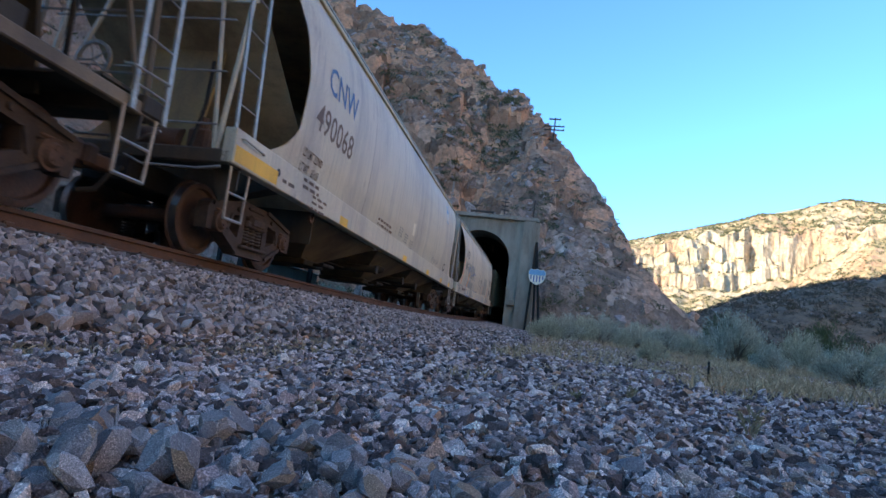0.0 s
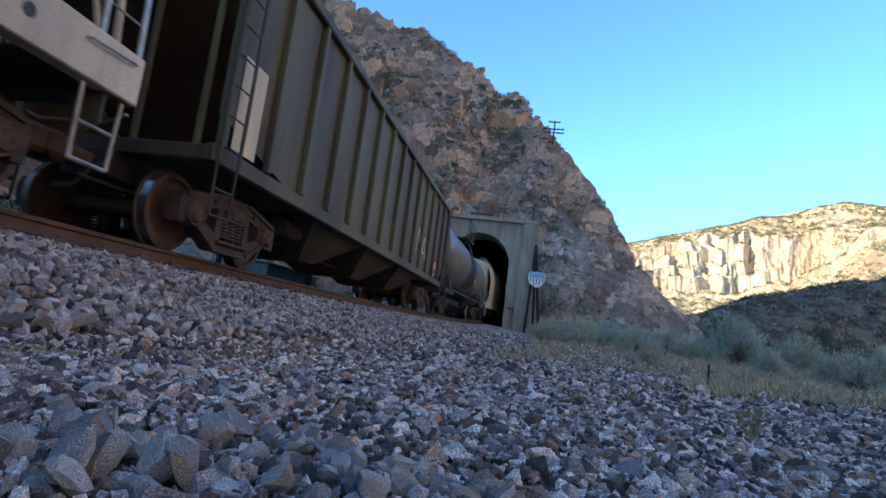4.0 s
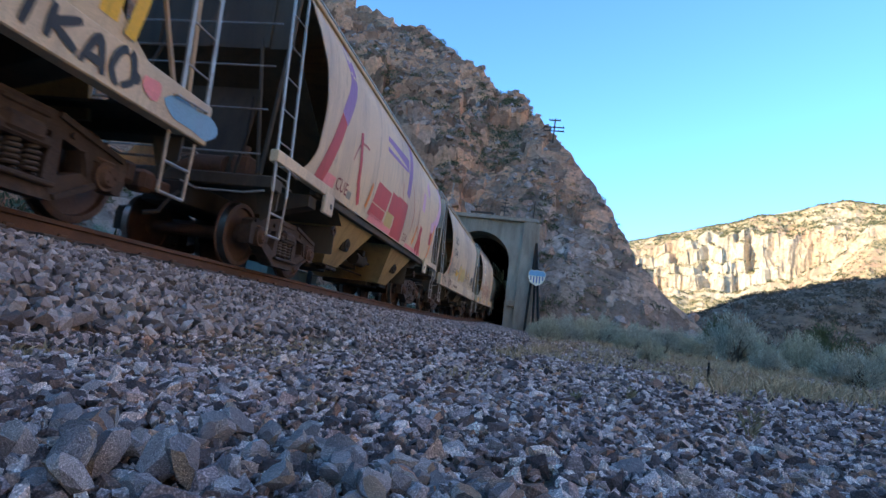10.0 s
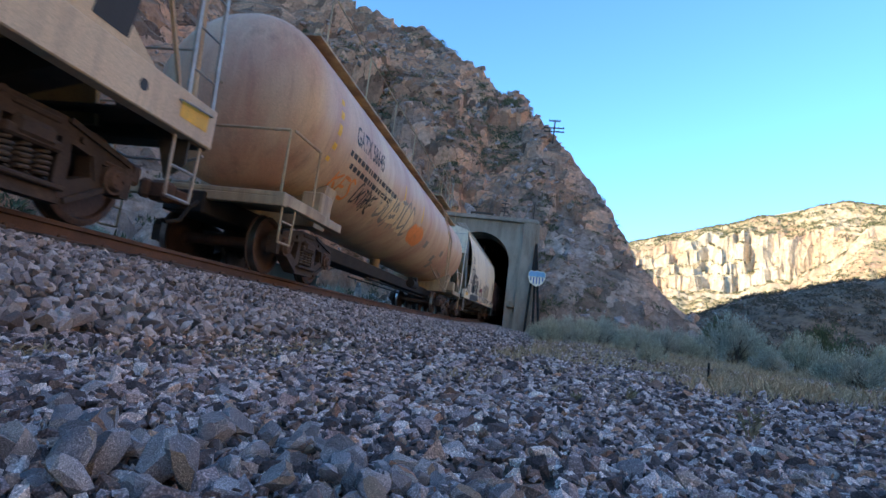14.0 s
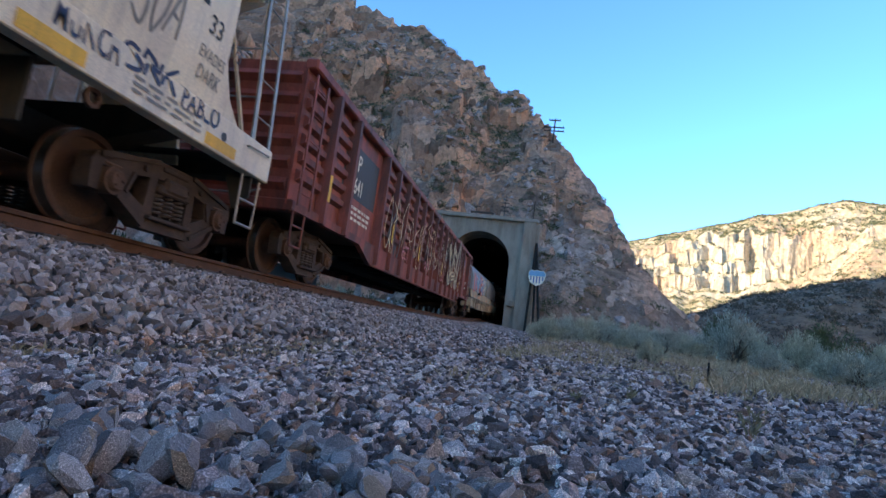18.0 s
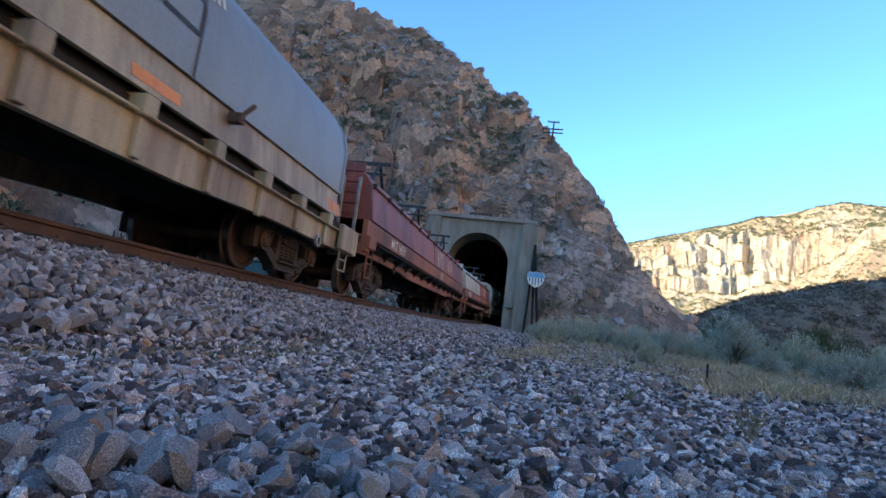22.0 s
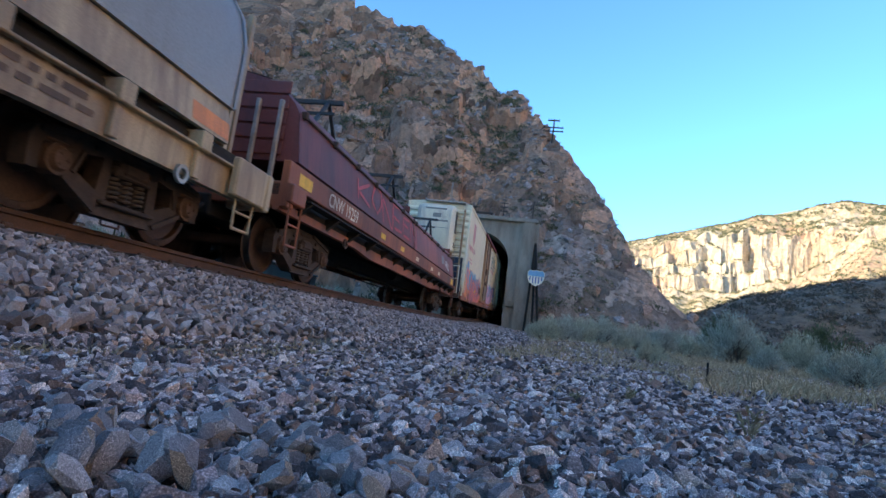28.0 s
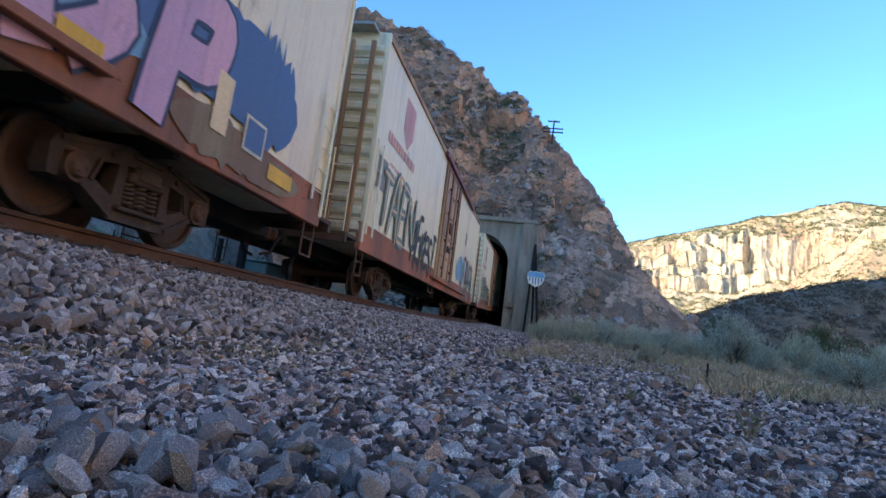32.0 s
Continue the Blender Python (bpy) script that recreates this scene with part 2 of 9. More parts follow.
    if soil:
        geo, flat, up = n.new("ShaderNodeNewGeometry"), n.new("ShaderNodeSeparateXYZ"), n.new("ShaderNodeMapRange")
        l.new(geo.outputs["True Normal"], flat.inputs[0])
        up.inputs[1].default_value, up.inputs[2].default_value = 0.52, 0.78
        l.new(flat.outputs["Z"], up.inputs[0])
        sm = n.new("ShaderNodeMix")
        sm.data_type = "RGBA"
        sm.inputs[7].default_value = (*warm(soil), 1)
        l.new(up.outputs[0], sm.inputs[0])
        l.new(m2.outputs[2], sm.inputs[6])
        m2 = sm
    fine = n.new("ShaderNodeTexNoise")
    fine.inputs["Scale"].default_value, fine.inputs["Detail"].default_value, fine.inputs["Roughness"].default_value = 1.7 * scale, 8, 0.7
    l.new(co.outputs["Object"], fine.inputs["Vector"])
    fr = n.new("ShaderNodeMapRange")
    fr.inputs[1].default_value, fr.inputs[2].default_value, fr.inputs[3].default_value, fr.inputs[4].default_value = 0.32, 0.68, 0.62, 1.32
    l.new(fine.outputs[0], fr.inputs[0])
    m3 = n.new("ShaderNodeMix")
    m3.data_type, m3.blend_type = "RGBA", "MULTIPLY"
    m3.inputs[0].default_value = 0.9
    l.new(m2.outputs[2], m3.inputs[6])
    l.new(fr.outputs[0], m3.inputs[7])
    l.new(m3.outputs[2], b.inputs["Base Color"])
    hs = n.new("ShaderNodeMath")
    hs.operation = "MULTIPLY_ADD"
    hs.inputs[1].default_value = 0.5
    l.new(ck.outputs[0], hs.inputs[0])
    l.new(fine.outputs[0], hs.inputs[2])
    bp = n.new("ShaderNodeBump")
    bp.inputs["Strength"].default_value, bp.inputs["Distance"].default_value = 0.9, 0.5 / scale
    l.new(hs.outputs[0], bp.inputs["Height"])
    l.new(bp.outputs[0], b.inputs["Normal"])
    return m


STONE = stone_material("gravel_stone", ((0.0, (0.38, 0.33, 0.335)), (0.14, (0.16, 0.135, 0.137)), (0.27, (0.50, 0.45, 0.435)), (0.40, (0.06, 0.05, 0.051)), (0.56, (0.28, 0.235, 0.24)), (0.66, (0.32, 0.25, 0.21)), (0.73, (0.62, 0.57, 0.545)), (0.80, (0.19, 0.125, 0.10)), (0.88, (0.085, 0.07, 0.071)), (0.97, (0.42, 0.25, 0.165))), 0.9, 420.0, 0.6)
FIELDSTONE = stone_material("speckled_field_stone", ((0.0, (0.235, 0.235, 0.25)), (0.22, (0.165, 0.165, 0.18)), (0.45, (0.30, 0.30, 0.315)), (0.66, (0.12, 0.12, 0.13)), (0.8, (0.21, 0.17, 0.13)), (0.88, (0.26, 0.25, 0.245)), (0.97, (0.28, 0.165, 0.11))), 0.85, 560.0, 0.75)
BALLAST = stone_material("ballast_stone", ((0.0, (0.31, 0.275, 0.27)), (0.2, (0.19, 0.165, 0.163)), (0.38, (0.40, 0.365, 0.355)), (0.52, (0.25, 0.22, 0.215)), (0.66, (0.33, 0.265, 0.225)), (0.76, (0.10, 0.085, 0.082)), (0.86, (0.47, 0.43, 0.41)), (0.92, (0.14, 0.115, 0.105))), 0.9, 150.0, 0.15)
GRAVEL = material("gravel_bed", (0.165, 0.127, 0.095), (0.065, 0.052, 0.042), 0.95, 0, 14, 70, 0.9, (0.29, 0.225, 0.155), dist=0.03)
ROCK = rock_material("hill_rock", (0.376, 0.268, 0.211), (0.490, 0.268, 0.165), (0.422, 0.359, 0.336), (0.035, 0.025, 0.02), 1.0, (1.0, 1.0, 0.7), 0.12, 0.005, (0.245, 0.18, 0.135), (0.42, 1.5))
ROCK2 = stone_material("boulder_rock", ((0.0, (0.30, 0.215, 0.17)), (0.3, (0.23, 0.18, 0.155)), (0.55, (0.30, 0.215, 0.17)), (0.75, (0.30, 0.265, 0.255)), (0.94, (0.37, 0.33, 0.32))), 0.9, 9.0, 0.4)
MESA = rock_material("mesa_rock", (0.64, 0.51, 0.36), (0.56, 0.365, 0.235), (0.66, 0.57, 0.43), (0.36, 0.24, 0.16), 0.2, (1.0, 1.0, 0.45), 0.5, 0.0, (0.43, 0.35, 0.19), (0.8, 1.15))
EARTH = material("brown_earth", (0.235, 0.145, 0.088), (0.11, 0.07, 0.045), 0.95, 0, 0.5, 1.6, 0.6, (0.14, 0.115, 0.085), dist=0.3)
CONCRETE = material("concrete", (0.33, 0.295, 0.25), (0.215, 0.185, 0.15), 0.9, 0, 1.2, 30, 0.3, streak=0.3)
DULLBLACK = material("dull_black", (0.02, 0.02, 0.02), None, 0.95)
RAIL = material("rail_rust", (0.135, 0.068, 0.042), (0.085, 0.045, 0.03), 0.85, 0.0, 2, 80, 0.2)
TIMBER = material("old_timber", (0.10, 0.075, 0.06), (0.05, 0.04, 0.035), 0.9, 0, 6, 40, 0.5)
BARK = material("sage_bark", (0.13, 0.11, 0.09), None, 0.9, 0, 10, 60, 0.5)
SAGE = material("sage_leaf", (0.52, 0.51, 0.38), (0.35, 0.345, 0.255), 0.8, 0, 3, 40, 0.0, vary=0.35)
GREYSAGE = material("grey_sage_leaf", (0.47, 0.48, 0.40), (0.31, 0.32, 0.265), 0.8, 0, 3, 40, 0.0, vary=0.35)
GREEN = material("juniper_leaf", (0.09, 0.12, 0.05), (0.06, 0.08, 0.03), 0.8, 0, 3, 40, 0.0, vary=0.35)
DRYSHRUB = material("dry_scrub_leaf", (0.13, 0.098, 0.068), (0.075, 0.06, 0.042), 0.85, 0, 0.5, 8, 0.0, vary=0.4)
SHRUB = material("scrub_leaf", (0.125, 0.135, 0.07), (0.08, 0.088, 0.045), 0.85, 0, 0.5, 8, 0.0, vary=0.4)
STRAW = material("straw", (0.52, 0.415, 0.26), (0.36, 0.275, 0.175), 0.85, 0, 3, 30, 0.0, vary=0.3)
WEED = material("weed_leaf", (0.27, 0.24, 0.15), (0.19, 0.17, 0.10), 0.8, 0, 8, 60, 0.0, vary=0.3)
RIPRAP = stone_material("riprap_stone", ((0.0, (0.42, 0.40, 0.40)), (0.3, (0.33, 0.315, 0.32)), (0.55, (0.50, 0.48, 0.47)), (0.75, (0.38, 0.32, 0.28)), (0.9, (0.24, 0.21, 0.20))), 0.9, 14.0, 0.5)
# ---------------------------------------------------------------- ground
def ground_z(x, y):
    d = math.hypot(x, y)
    z = -0.725 + 0.27 * smooth(4, 15, d) + (0.9 * RISE * y * y if 0 < y < MOUTH else 0.9 * RISE * MOUTH * MOUTH if y >= MOUTH else 0)
    z += 0.035 * fbm(x * 0.5, y * 0.5, 3.0, 3) * smooth(0.3, 2.5, d)
    # the ballast bank rises to the track
    bank = rail_z(y) - 0.29
    far = abs(x - TRACK_X)
    t = smooth(4.0, 1.25, far) if x > TRACK_X else smooth(2.6, 1.25, far)
    z = lerp(z, max(bank, z), t)
    if x < -7.2 and y > -60:
        z += 0.22 * (-7.2 - x) * smooth(40, 20, -x)
    if y < 0 and far > 6:
        z = lerp(z, -0.5, smooth(30, 120, d))
    return z


def spread(lo, hi, step, grow):
    """Coordinates on both sides of 0, close near it and wider and wider outwards."""
    pos, neg = [0.0], []
    s, p = step, 0.0
    while p < hi:
        p += s
        s *= grow
        pos.append(p)
    s, p = step, 0.0
    while p > lo:
        p -= s
        s *= grow
        neg.append(p)
    return neg[::-1] + pos


def field(name, xs, ys, height, mat, sm=True):
    s = Shape()
    s.sheet([[(x, y, height(x, y)) for x in xs] for y in ys])
    me = bpy.data.meshes.new(name)
    me.from_pydata(s.v, [], s.f)
    me.materials.append(mat)
    if sm:
        me.polygons.foreach_set("use_smooth", [True] * len(me.polygons))
    me.update()
    return new(name, me)


def build_ground():
    xs, ys = spread(-3500, 3500, 0.06, 1.05), spread(-3500, 4000, 0.06, 1.05)
    g = field("ground", xs, ys, ground_z, GRAVEL)
    return tagged(g, "grey crushed-stone ground with sparse dry grass", kind="structure")


# ---------------------------------------------------------------- stones
def stone_shapes(count, seed, flat=0.75, points=11):
    """Broken stones: hulls of a few random points."""
    rng = random.Random(seed)
    out = []
    for _ in range(count):
        b = bmesh.new()
        for _ in range(points):
            v = Vector((rng.gauss(0, 1), rng.gauss(0, 1), rng.gauss(0, 1))).normalized() * rng.uniform(0.78, 1.08)
            b.verts.new((v.x * 0.58, v.y * 0.46, v.z * 0.42 * flat / 0.75))
        r = bmesh.ops.convex_hull(b, input=b.verts)
        bmesh.ops.delete(b, geom=[e for e in r["geom_interior"] if isinstance(e, bmesh.types.BMVert)], context="VERTS")
        bmesh.ops.triangulate(b, faces=b.faces)
        b.verts.index_update()
        out.append((np.array([v.co[:] for v in b.verts]), np.array([[v.index for v in f.verts] for f in b.faces])))
        b.free()
    return out


def rock_meshes(count, seed, mat):
    """Worn broken rocks: balls cut by flat planes, the edges left a little rounded."""
    rng = random.Random(seed)
    out = []
    for _ in range(count):
        b = bmesh.new()
        bmesh.ops.create_icosphere(b, subdivisions=2, radius=1.0)
        cuts = []
        for _ in range(rng.randint(9, 13)):
            n = Vector((rng.gauss(0, 1), rng.gauss(0, 1), rng.gauss(0, 1))).normalized()
            cuts.append((n, rng.uniform(0.42, 0.72)))
        kx, ky, kz = rng.uniform(0.66, 0.86), rng.uniform(0.55, 0.70), rng.uniform(0.48, 0.62)
        for v in b.verts:
            for n, d in cuts:
                over = v.co.dot(n) - d
                if over > 0:
                    v.co -= n * over * 0.98
            v.co *= 1 + 0.035 * noise.noise(v.co * 3.1 + Vector((seed, len(out), 0)))
            v.co = Vector((v.co.x * kx, v.co.y * ky, v.co.z * kz)) * 0.076
        me = bpy.data.meshes.new("stone")
        b.to_mesh(me)
        b.free()
        me.materials.append(mat)
        me.polygons.foreach_set("use_smooth", [True] * len(me.polygons))
        me.set_sharp_from_angle(angle=radians(24))
        me.update()
        out.append(me)
    return out


def scatter_mesh(name, places, shapes, mat, seed, tilt=1.0):
    """One mesh of many stones. places: x, y, z, size."""
    rs = np.random.RandomState(seed)
    vs, fs, n = [], [], 0
    which = rs.randint(0, len(shapes), len(places))
    for k, (sv, sf) in enumerate(shapes):
        sel = places[which == k]
        if not len(sel):
            continue
        a, t1, t2 = rs.uniform(0, 2 * np.pi, len(sel)), rs.normal(0, 0.5 * tilt, len(sel)), rs.normal(0, 0.5 * tilt, len(sel))
        ca, sa, c1, s1, c2, s2 = np.cos(a), np.sin(a), np.cos(t1), np.sin(t1), np.cos(t2), np.sin(t2)
        p = sv[None] * sel[:, 3, None, None] * rs.uniform(0.75, 1.25, (len(sel), 1, 3))
        x, y, z = p[..., 0], p[..., 1], p[..., 2]
        y, z = y * c1[:, None] - z * s1[:, None], y * s1[:, None] + z * c1[:, None]
        x, z = x * c2[:, None] - z * s2[:, None], x * s2[:, None] + z * c2[:, None]
        x, y = x * ca[:, None] - y * sa[:, None], x * sa[:, None] + y * ca[:, None]
        vs.append((np.stack([x, y, z], -1) + sel[:, None, :3]).reshape(-1, 3))
        fs.append((sf[None] + (n + np.arange(len(sel)) * len(sv))[:, None, None]).reshape(-1, 3))
        n += len(sel) * len(sv)
    me = bpy.data.meshes.new(name)
    me.from_pydata(np.concatenate(vs), [], np.concatenate(fs))
    me.materials.append(mat)
    me.update()
    return me


def build_stones(ground):
    shapes = stone_shapes(14, 5)
    flat = stone_shapes(14, 6, 0.66)
    rs = np.random.RandomState(8)

    def lift(xy, size, sink=0.3):
        return np.array([[x, y, ground_z(x, y) + s * sink, s] for (x, y), s in zip(xy, size)])
    # the nearest, single stones
    meshes = rock_meshes(18, 7, FIELDSTONE)

    def lay(x, y, s, up):
        k = s / 0.06
        m = Matrix.Translation((x, y, ground_z(x, y) + up)) @ Euler((rs.normal(0, 0.6), rs.normal(0, 0.6), rs.uniform(0, 6.28))).to_matrix().to_4x4() @ Matrix.Diagonal((k, k, k, 1))
        part("stone", meshes[rs.randint(len(meshes))], None, ground, at=m)
    # a low heap before the camera, two stones deep, and single ones beyond it
    for k in range(215):
        a = rs.uniform(-58, 14)
        far = lerp(0.82, 0.66, smooth(-40, 10, a))
        r = math.sqrt(rs.uniform(0.55 ** 2, far ** 2))
        s = (0.017 + 0.021 * rs.uniform() ** 1.4) * lerp(1.0, 0.75, smooth(-30, 10, a))
        a = radians(a)
        lay(r * math.sin(a), r * math.cos(a), s, s * 0.2 + (0.022 * lerp(1.0, 0.2, smooth(-25, 8, math.degrees(a))) if k % 2 else 0.0))
    for _ in range(80):
        r, a = math.sqrt(rs.uniform(0.62 ** 2, 1.7 ** 2)), radians(rs.uniform(-52, 33))
        s = rs.uniform(0.02, 0.036)
        lay(r * math.sin(a), r * math.cos(a), s, s * 0.18)
    # the gravel between, joined
    xy, size = [], []

    def fan(n, r0, r1, a0, a1, s0, s1, keep):
        r, a = np.sqrt(rs.uniform(r0 * r0, r1 * r1, n)), np.radians(rs.uniform(a0, a1, n))
        x, y, s = r * np.sin(a), r * np.cos(a), rs.uniform(s0, s1, n) * np.where(rs.uniform(size=n) < 0.06, 1.6, 1.0)
        for k in range(n):
            bare = max(smooth(0.3, 0.08, abs(x[k] + 1.22)) * smooth(6, 3, y[k]), 0.9 * smooth(0.14, 0.05, math.hypot(x[k] + 0.38, (y[k] - 1.02) * 0.7)))
            if keep(x[k], y[k]) and rs.uniform() > 0.75 * bare:
                xy.append((x[k], y[k]))
                size.append(s[k])
    off_bank = lambda x, y: x > -1.55 and not (x > 1.2 and y > 9)
    fan(4500, 0.32, 1.1, -58, 36, 0.012, 0.03, lambda x, y: True)
    fan(22000, 0.4, 5.0, 36, 302, 0.018, 0.042, lambda x, y: x > -1.55)
    fan(9000, 1.0, 2.0, -50, 36, 0.014, 0.032, off_bank)
    fan(15000, 1.9, 3.6, -48, 36, 0.018, 0.036, off_bank)
    fan(17000, 3.4, 10, -40, 36, 0.03, 0.056, off_bank)
    n = 7500
    far = zip(rs.uniform(-1.7, 3.2, n), 9 + 37 * rs.uniform(0, 1, n) ** 1.4)
    for x, y in far:
        if x < 1.6 + 0.03 * (y - 9):
            xy.append((x, y))
            size.append(rs.uniform(0.035, 0.06) * (1 + y / 40))
    g = new("gravel", scatter_mesh("gravel", lift(xy, size), flat, STONE, 9, 0.9))
    tagged(g, "mixed grey and brown gravel beside the track", "gravel", kind="stuff")
    xy, size = [], []

    def strip(n, x0, x1, y0, y1, s0, s1):
        x, y, s = rs.uniform(x0, x1, n), rs.uniform(y0, y1, n), rs.uniform(s0, s1, n)
        for k in range(n):
            if abs(abs(x[k] - TRACK_X) - 0.7535) > 0.16:
                xy.append((x[k], y[k]))
                size.append(s[k])
    strip(6800, -4.45, -1.5, 0.3, 5, 0.042, 0.082)
    strip(8600, -4.45, -1.5, 5, 13, 0.046, 0.086)
    strip(6500, -4.45, -1.5, 13, 30, 0.07, 0.11)
    strip(2600, -4.45, -1.5, 30, 46, 0.09, 0.13)
    strip(5200, -7.6, -4.45, 1.0, 24, 0.06, 0.09)
    strip(5000, -4.45, -1.5, -14, 0.3, 0.06, 0.1)
    strip(2500, -7.6, -4.45, -14, 1.0, 0.07, 0.1)
    g = new("ballast", scatter_mesh("ballast", lift(xy, size, 0.3) + np.stack([np.zeros(len(xy)), np.zeros(len(xy)), rs.uniform(-0.012, 0.028, len(xy)), np.zeros(len(xy))], 1), shapes, BALLAST, 10, 1.6))
    tagged(g, "blue-grey crushed stone ballast heaped along the track", "ballast", kind="stuff")


# ---------------------------------------------------------------- hills
BASE_LINE = ((-90, 36), (-60, 40), (-30, 42), (-16, 44), (-11, 46), (-8, 47.5), (2, 47.5), (8, 50), (16, 56), (24, 66))
RIDGE = ((-91, 102), (-66.3, 80.7), (-51.4, 67.8), (-39.7, 58.8), (-30.2, 52.1), (-24.3, 50.7), (-17.1, 43), (-12.1, 39.8), (-8.1, 35.5), (-4.8, 35.6),
         (-3.5, 31.8), (-0.1, 26.5), (3.7, 21.4), (5.7, 18.6), (6.7, 15.8), (8.4, 12), (9.8, 8.8), (11.9, 5.5), (13.9, 4.0), (18, 0.3), (30, -1.5))


def hill_z(x, y):
    by = table(x, BASE_LINE)
    # west of the track the cut runs on beside the line
    d = y - by
    if x < -9.5:
        d = max(d, (-9.5 - x) * 0.9 - 0.08 * max(0.0, 40 - y) if y > -60 else -5)
    # high ground added out of view to keep the low sun off the scene
    shade_massif = -3.0
    if x < -38:
        shade_massif = min(1.6 * (-38 - x), 45 + 72 * smooth(-60, 0, y) + 12 * fbm(x * 0.02, y * 0.02, 8.0, 3)) * smooth(-330, -200, y) * smooth(150, 70, y) - 3.0
    if d < -3:
        return max(-3.0, shade_massif)
    w = fbm(x * 0.09, y * 0.09, 1.3, 4)
    top = table(x + 0.5 * w, RIDGE) * (1 - 0.97 * smooth(125, 185, y))
    q = Vector((x * 0.26 + 0.35 * w, y * 0.26 + 0.2 * w, 0.2))
    dist, pts = noise.voronoi(q)
    block = noise.cell(pts[0] * 37.0)
    dist2, pts2 = noise.voronoi(Vector((x * 0.62 + 0.3 * w, y * 0.62, 4.2)))
    chip = noise.cell(pts2[0] * 53.0)
    crag = (smooth(-0.15, 0.25, fbm(x * 0.05 + 9, y * 0.05, 0.4, 3)) * 0.7 + 0.3) * (1 - 0.85 * smooth(1.0, 6.0, x) * smooth(16, 9, d))
    z = d * 1.12 + 1.3 * w + crag * (3.3 * block + 1.6 * min(dist[1] - dist[0], 0.5) + 0.95 * chip + 0.7 * min(dist2[1] - dist2[0], 0.4)) - 1.3 - 0.8 * crag
    z += 0.25 * fbm(x * 1.1, y * 1.1, 6.0, 3)
    z = min(z, top + 0.4 * w + 0.5 * block + 0.35 * chip - 0.4 + 0.02 * min(40, max(0, d - 40)))
    return max(z + 0.9, shade_massif)


def build_hill():
    xs = [-420, -360, -310, -270, -235, -205, -180, -163, -148, -135, -123, -112, -98, -88, -80, -73, -67, -62, -58, -54.5, -51.5, -49] + [i * 0.5 for i in range(-95, -60)] + [i * 0.28 for i in range(-107, 75)] + [22, 24, 28, 34]
    ys = [-330, -290, -250, -210, -175, -145, -120, -98, -78, -60, -45, -32, -22, -14, -8] + [i * 0.8 for i in range(-5, 50)] + [40 + i * 0.28 for i in range(0, 185)] + [92.5, 94, 97, 101, 106, 112, 120, 130, 145, 165, 190, 220, 260, 310, 370, 440]
    h = field("rock_hill", xs, ys, hill_z, ROCK, sm=False)
    # the bore goes through: drop the faces in front of the mouth, and those under the ground
    b = bmesh.new()
    b.from_mesh(h.data)
    gone = []
    for f in b.faces:
        c = f.calc_center_median()
        if abs(c.x - TRACK_X) < 3.6 and c.y < 60 and c.z < 8.6 or c.z < -2.9:
            gone.append(f)
    bmesh.ops.delete(b, geom=gone, context="FACES")
    b.to_mesh(h.data)
    b.free()
    tagged(h, "steep reddish-brown rock hill with boulders and scattered shrubs", "hill", kind="structure")
    # boulders and shrubs on the slope
    rs = np.random.RandomState(14)
    shapes = stone_shapes(12, 15, 0.9)
    pl = []
    while len(pl) < 3000:
        x, y = rs.uniform(-46, 15), rs.uniform(46, 88)
        z = hill_z(x, y)
        if z < 1.0 or abs(x - TRACK_X) < 5 and z < 11 or x > 1 and rs.uniform() < 0.6:
            continue
        s = 0.22 + 1.5 * rs.uniform() ** 3
        pl.append((x, y, z - s * 0.05, s))
    while len(pl) < 4200:
        x, y = rs.uniform(-34, -8.5), rs.uniform(-3, 46)
        z = max(hill_z(x, y), ground_z(x, y))
        s = rs.uniform(0.08, 0.4) * (1.0 if rs.uniform() < 0.95 else 2.0)
        pl.append((x, y, z + s * 0.05, s))
    for _ in range(320):
        x, y = rs.uniform(-0.5, 9), rs.uniform(47, 56)
        z = max(hill_z(x, y), ground_z(x, y))
        s = 0.08 + 0.4 * rs.uniform() ** 3
        pl.append((x, y, z, s))
    bd = new("boulders", scatter_mesh("boulders", np.array(pl), shapes, ROCK2, 16))
    tagged(bd, "loose brown and grey boulders on the hillside", "boulders", kind="stuff")
    rk = []
    for _ in range(900):
        x, y = -7.7 - 3.4 * rs.uniform() ** 1.5, rs.uniform(-2, 43)
        s = 0.12 + 0.5 * rs.uniform() ** 2.5
        rk.append((x, y, max(hill_z(x, y), ground_z(x, y)) + s * 0.12, s))
    rr = new("riprap", scatter_mesh("riprap", np.array(rk), shapes, RIPRAP, 18))
    tagged(rr, "pale blue-grey broken rocks piled beyond the track", "rocks", kind="stuff")
    tufts = []
    while len(tufts) < 1150:
        x, y = rs.uniform(-46, 15), rs.uniform(46, 88)
        z = hill_z(x, y)
        n = fbm(x * 0.06 + 3, y * 0.06, 2.2, 2)
        if z < 1.5 or abs(x - TRACK_X) < 5 and z < 12 or n < -0.1 + 0.25 * rs.uniform() or x > 1 and rs.uniform() < 0.75:
            continue
        tufts.append((x, y, z, rs.uniform(0.2, 0.62) * (1.35 if rs.uniform() < 0.1 else 1.0)))
    while len(tufts) < 1650:
        x, y = rs.uniform(-26, -4), rs.uniform(58, 80)
        z = hill_z(x, y)
        if 18 < z < 38 and fbm(x * 0.15, y * 0.15, 9.1, 2) > -0.15:
            tufts.append((x, y, z, rs.uniform(0.3, 0.75)))
    while len(tufts) < 1900:
        x, y = rs.uniform(-26, -8.2), rs.uniform(-3, 44)
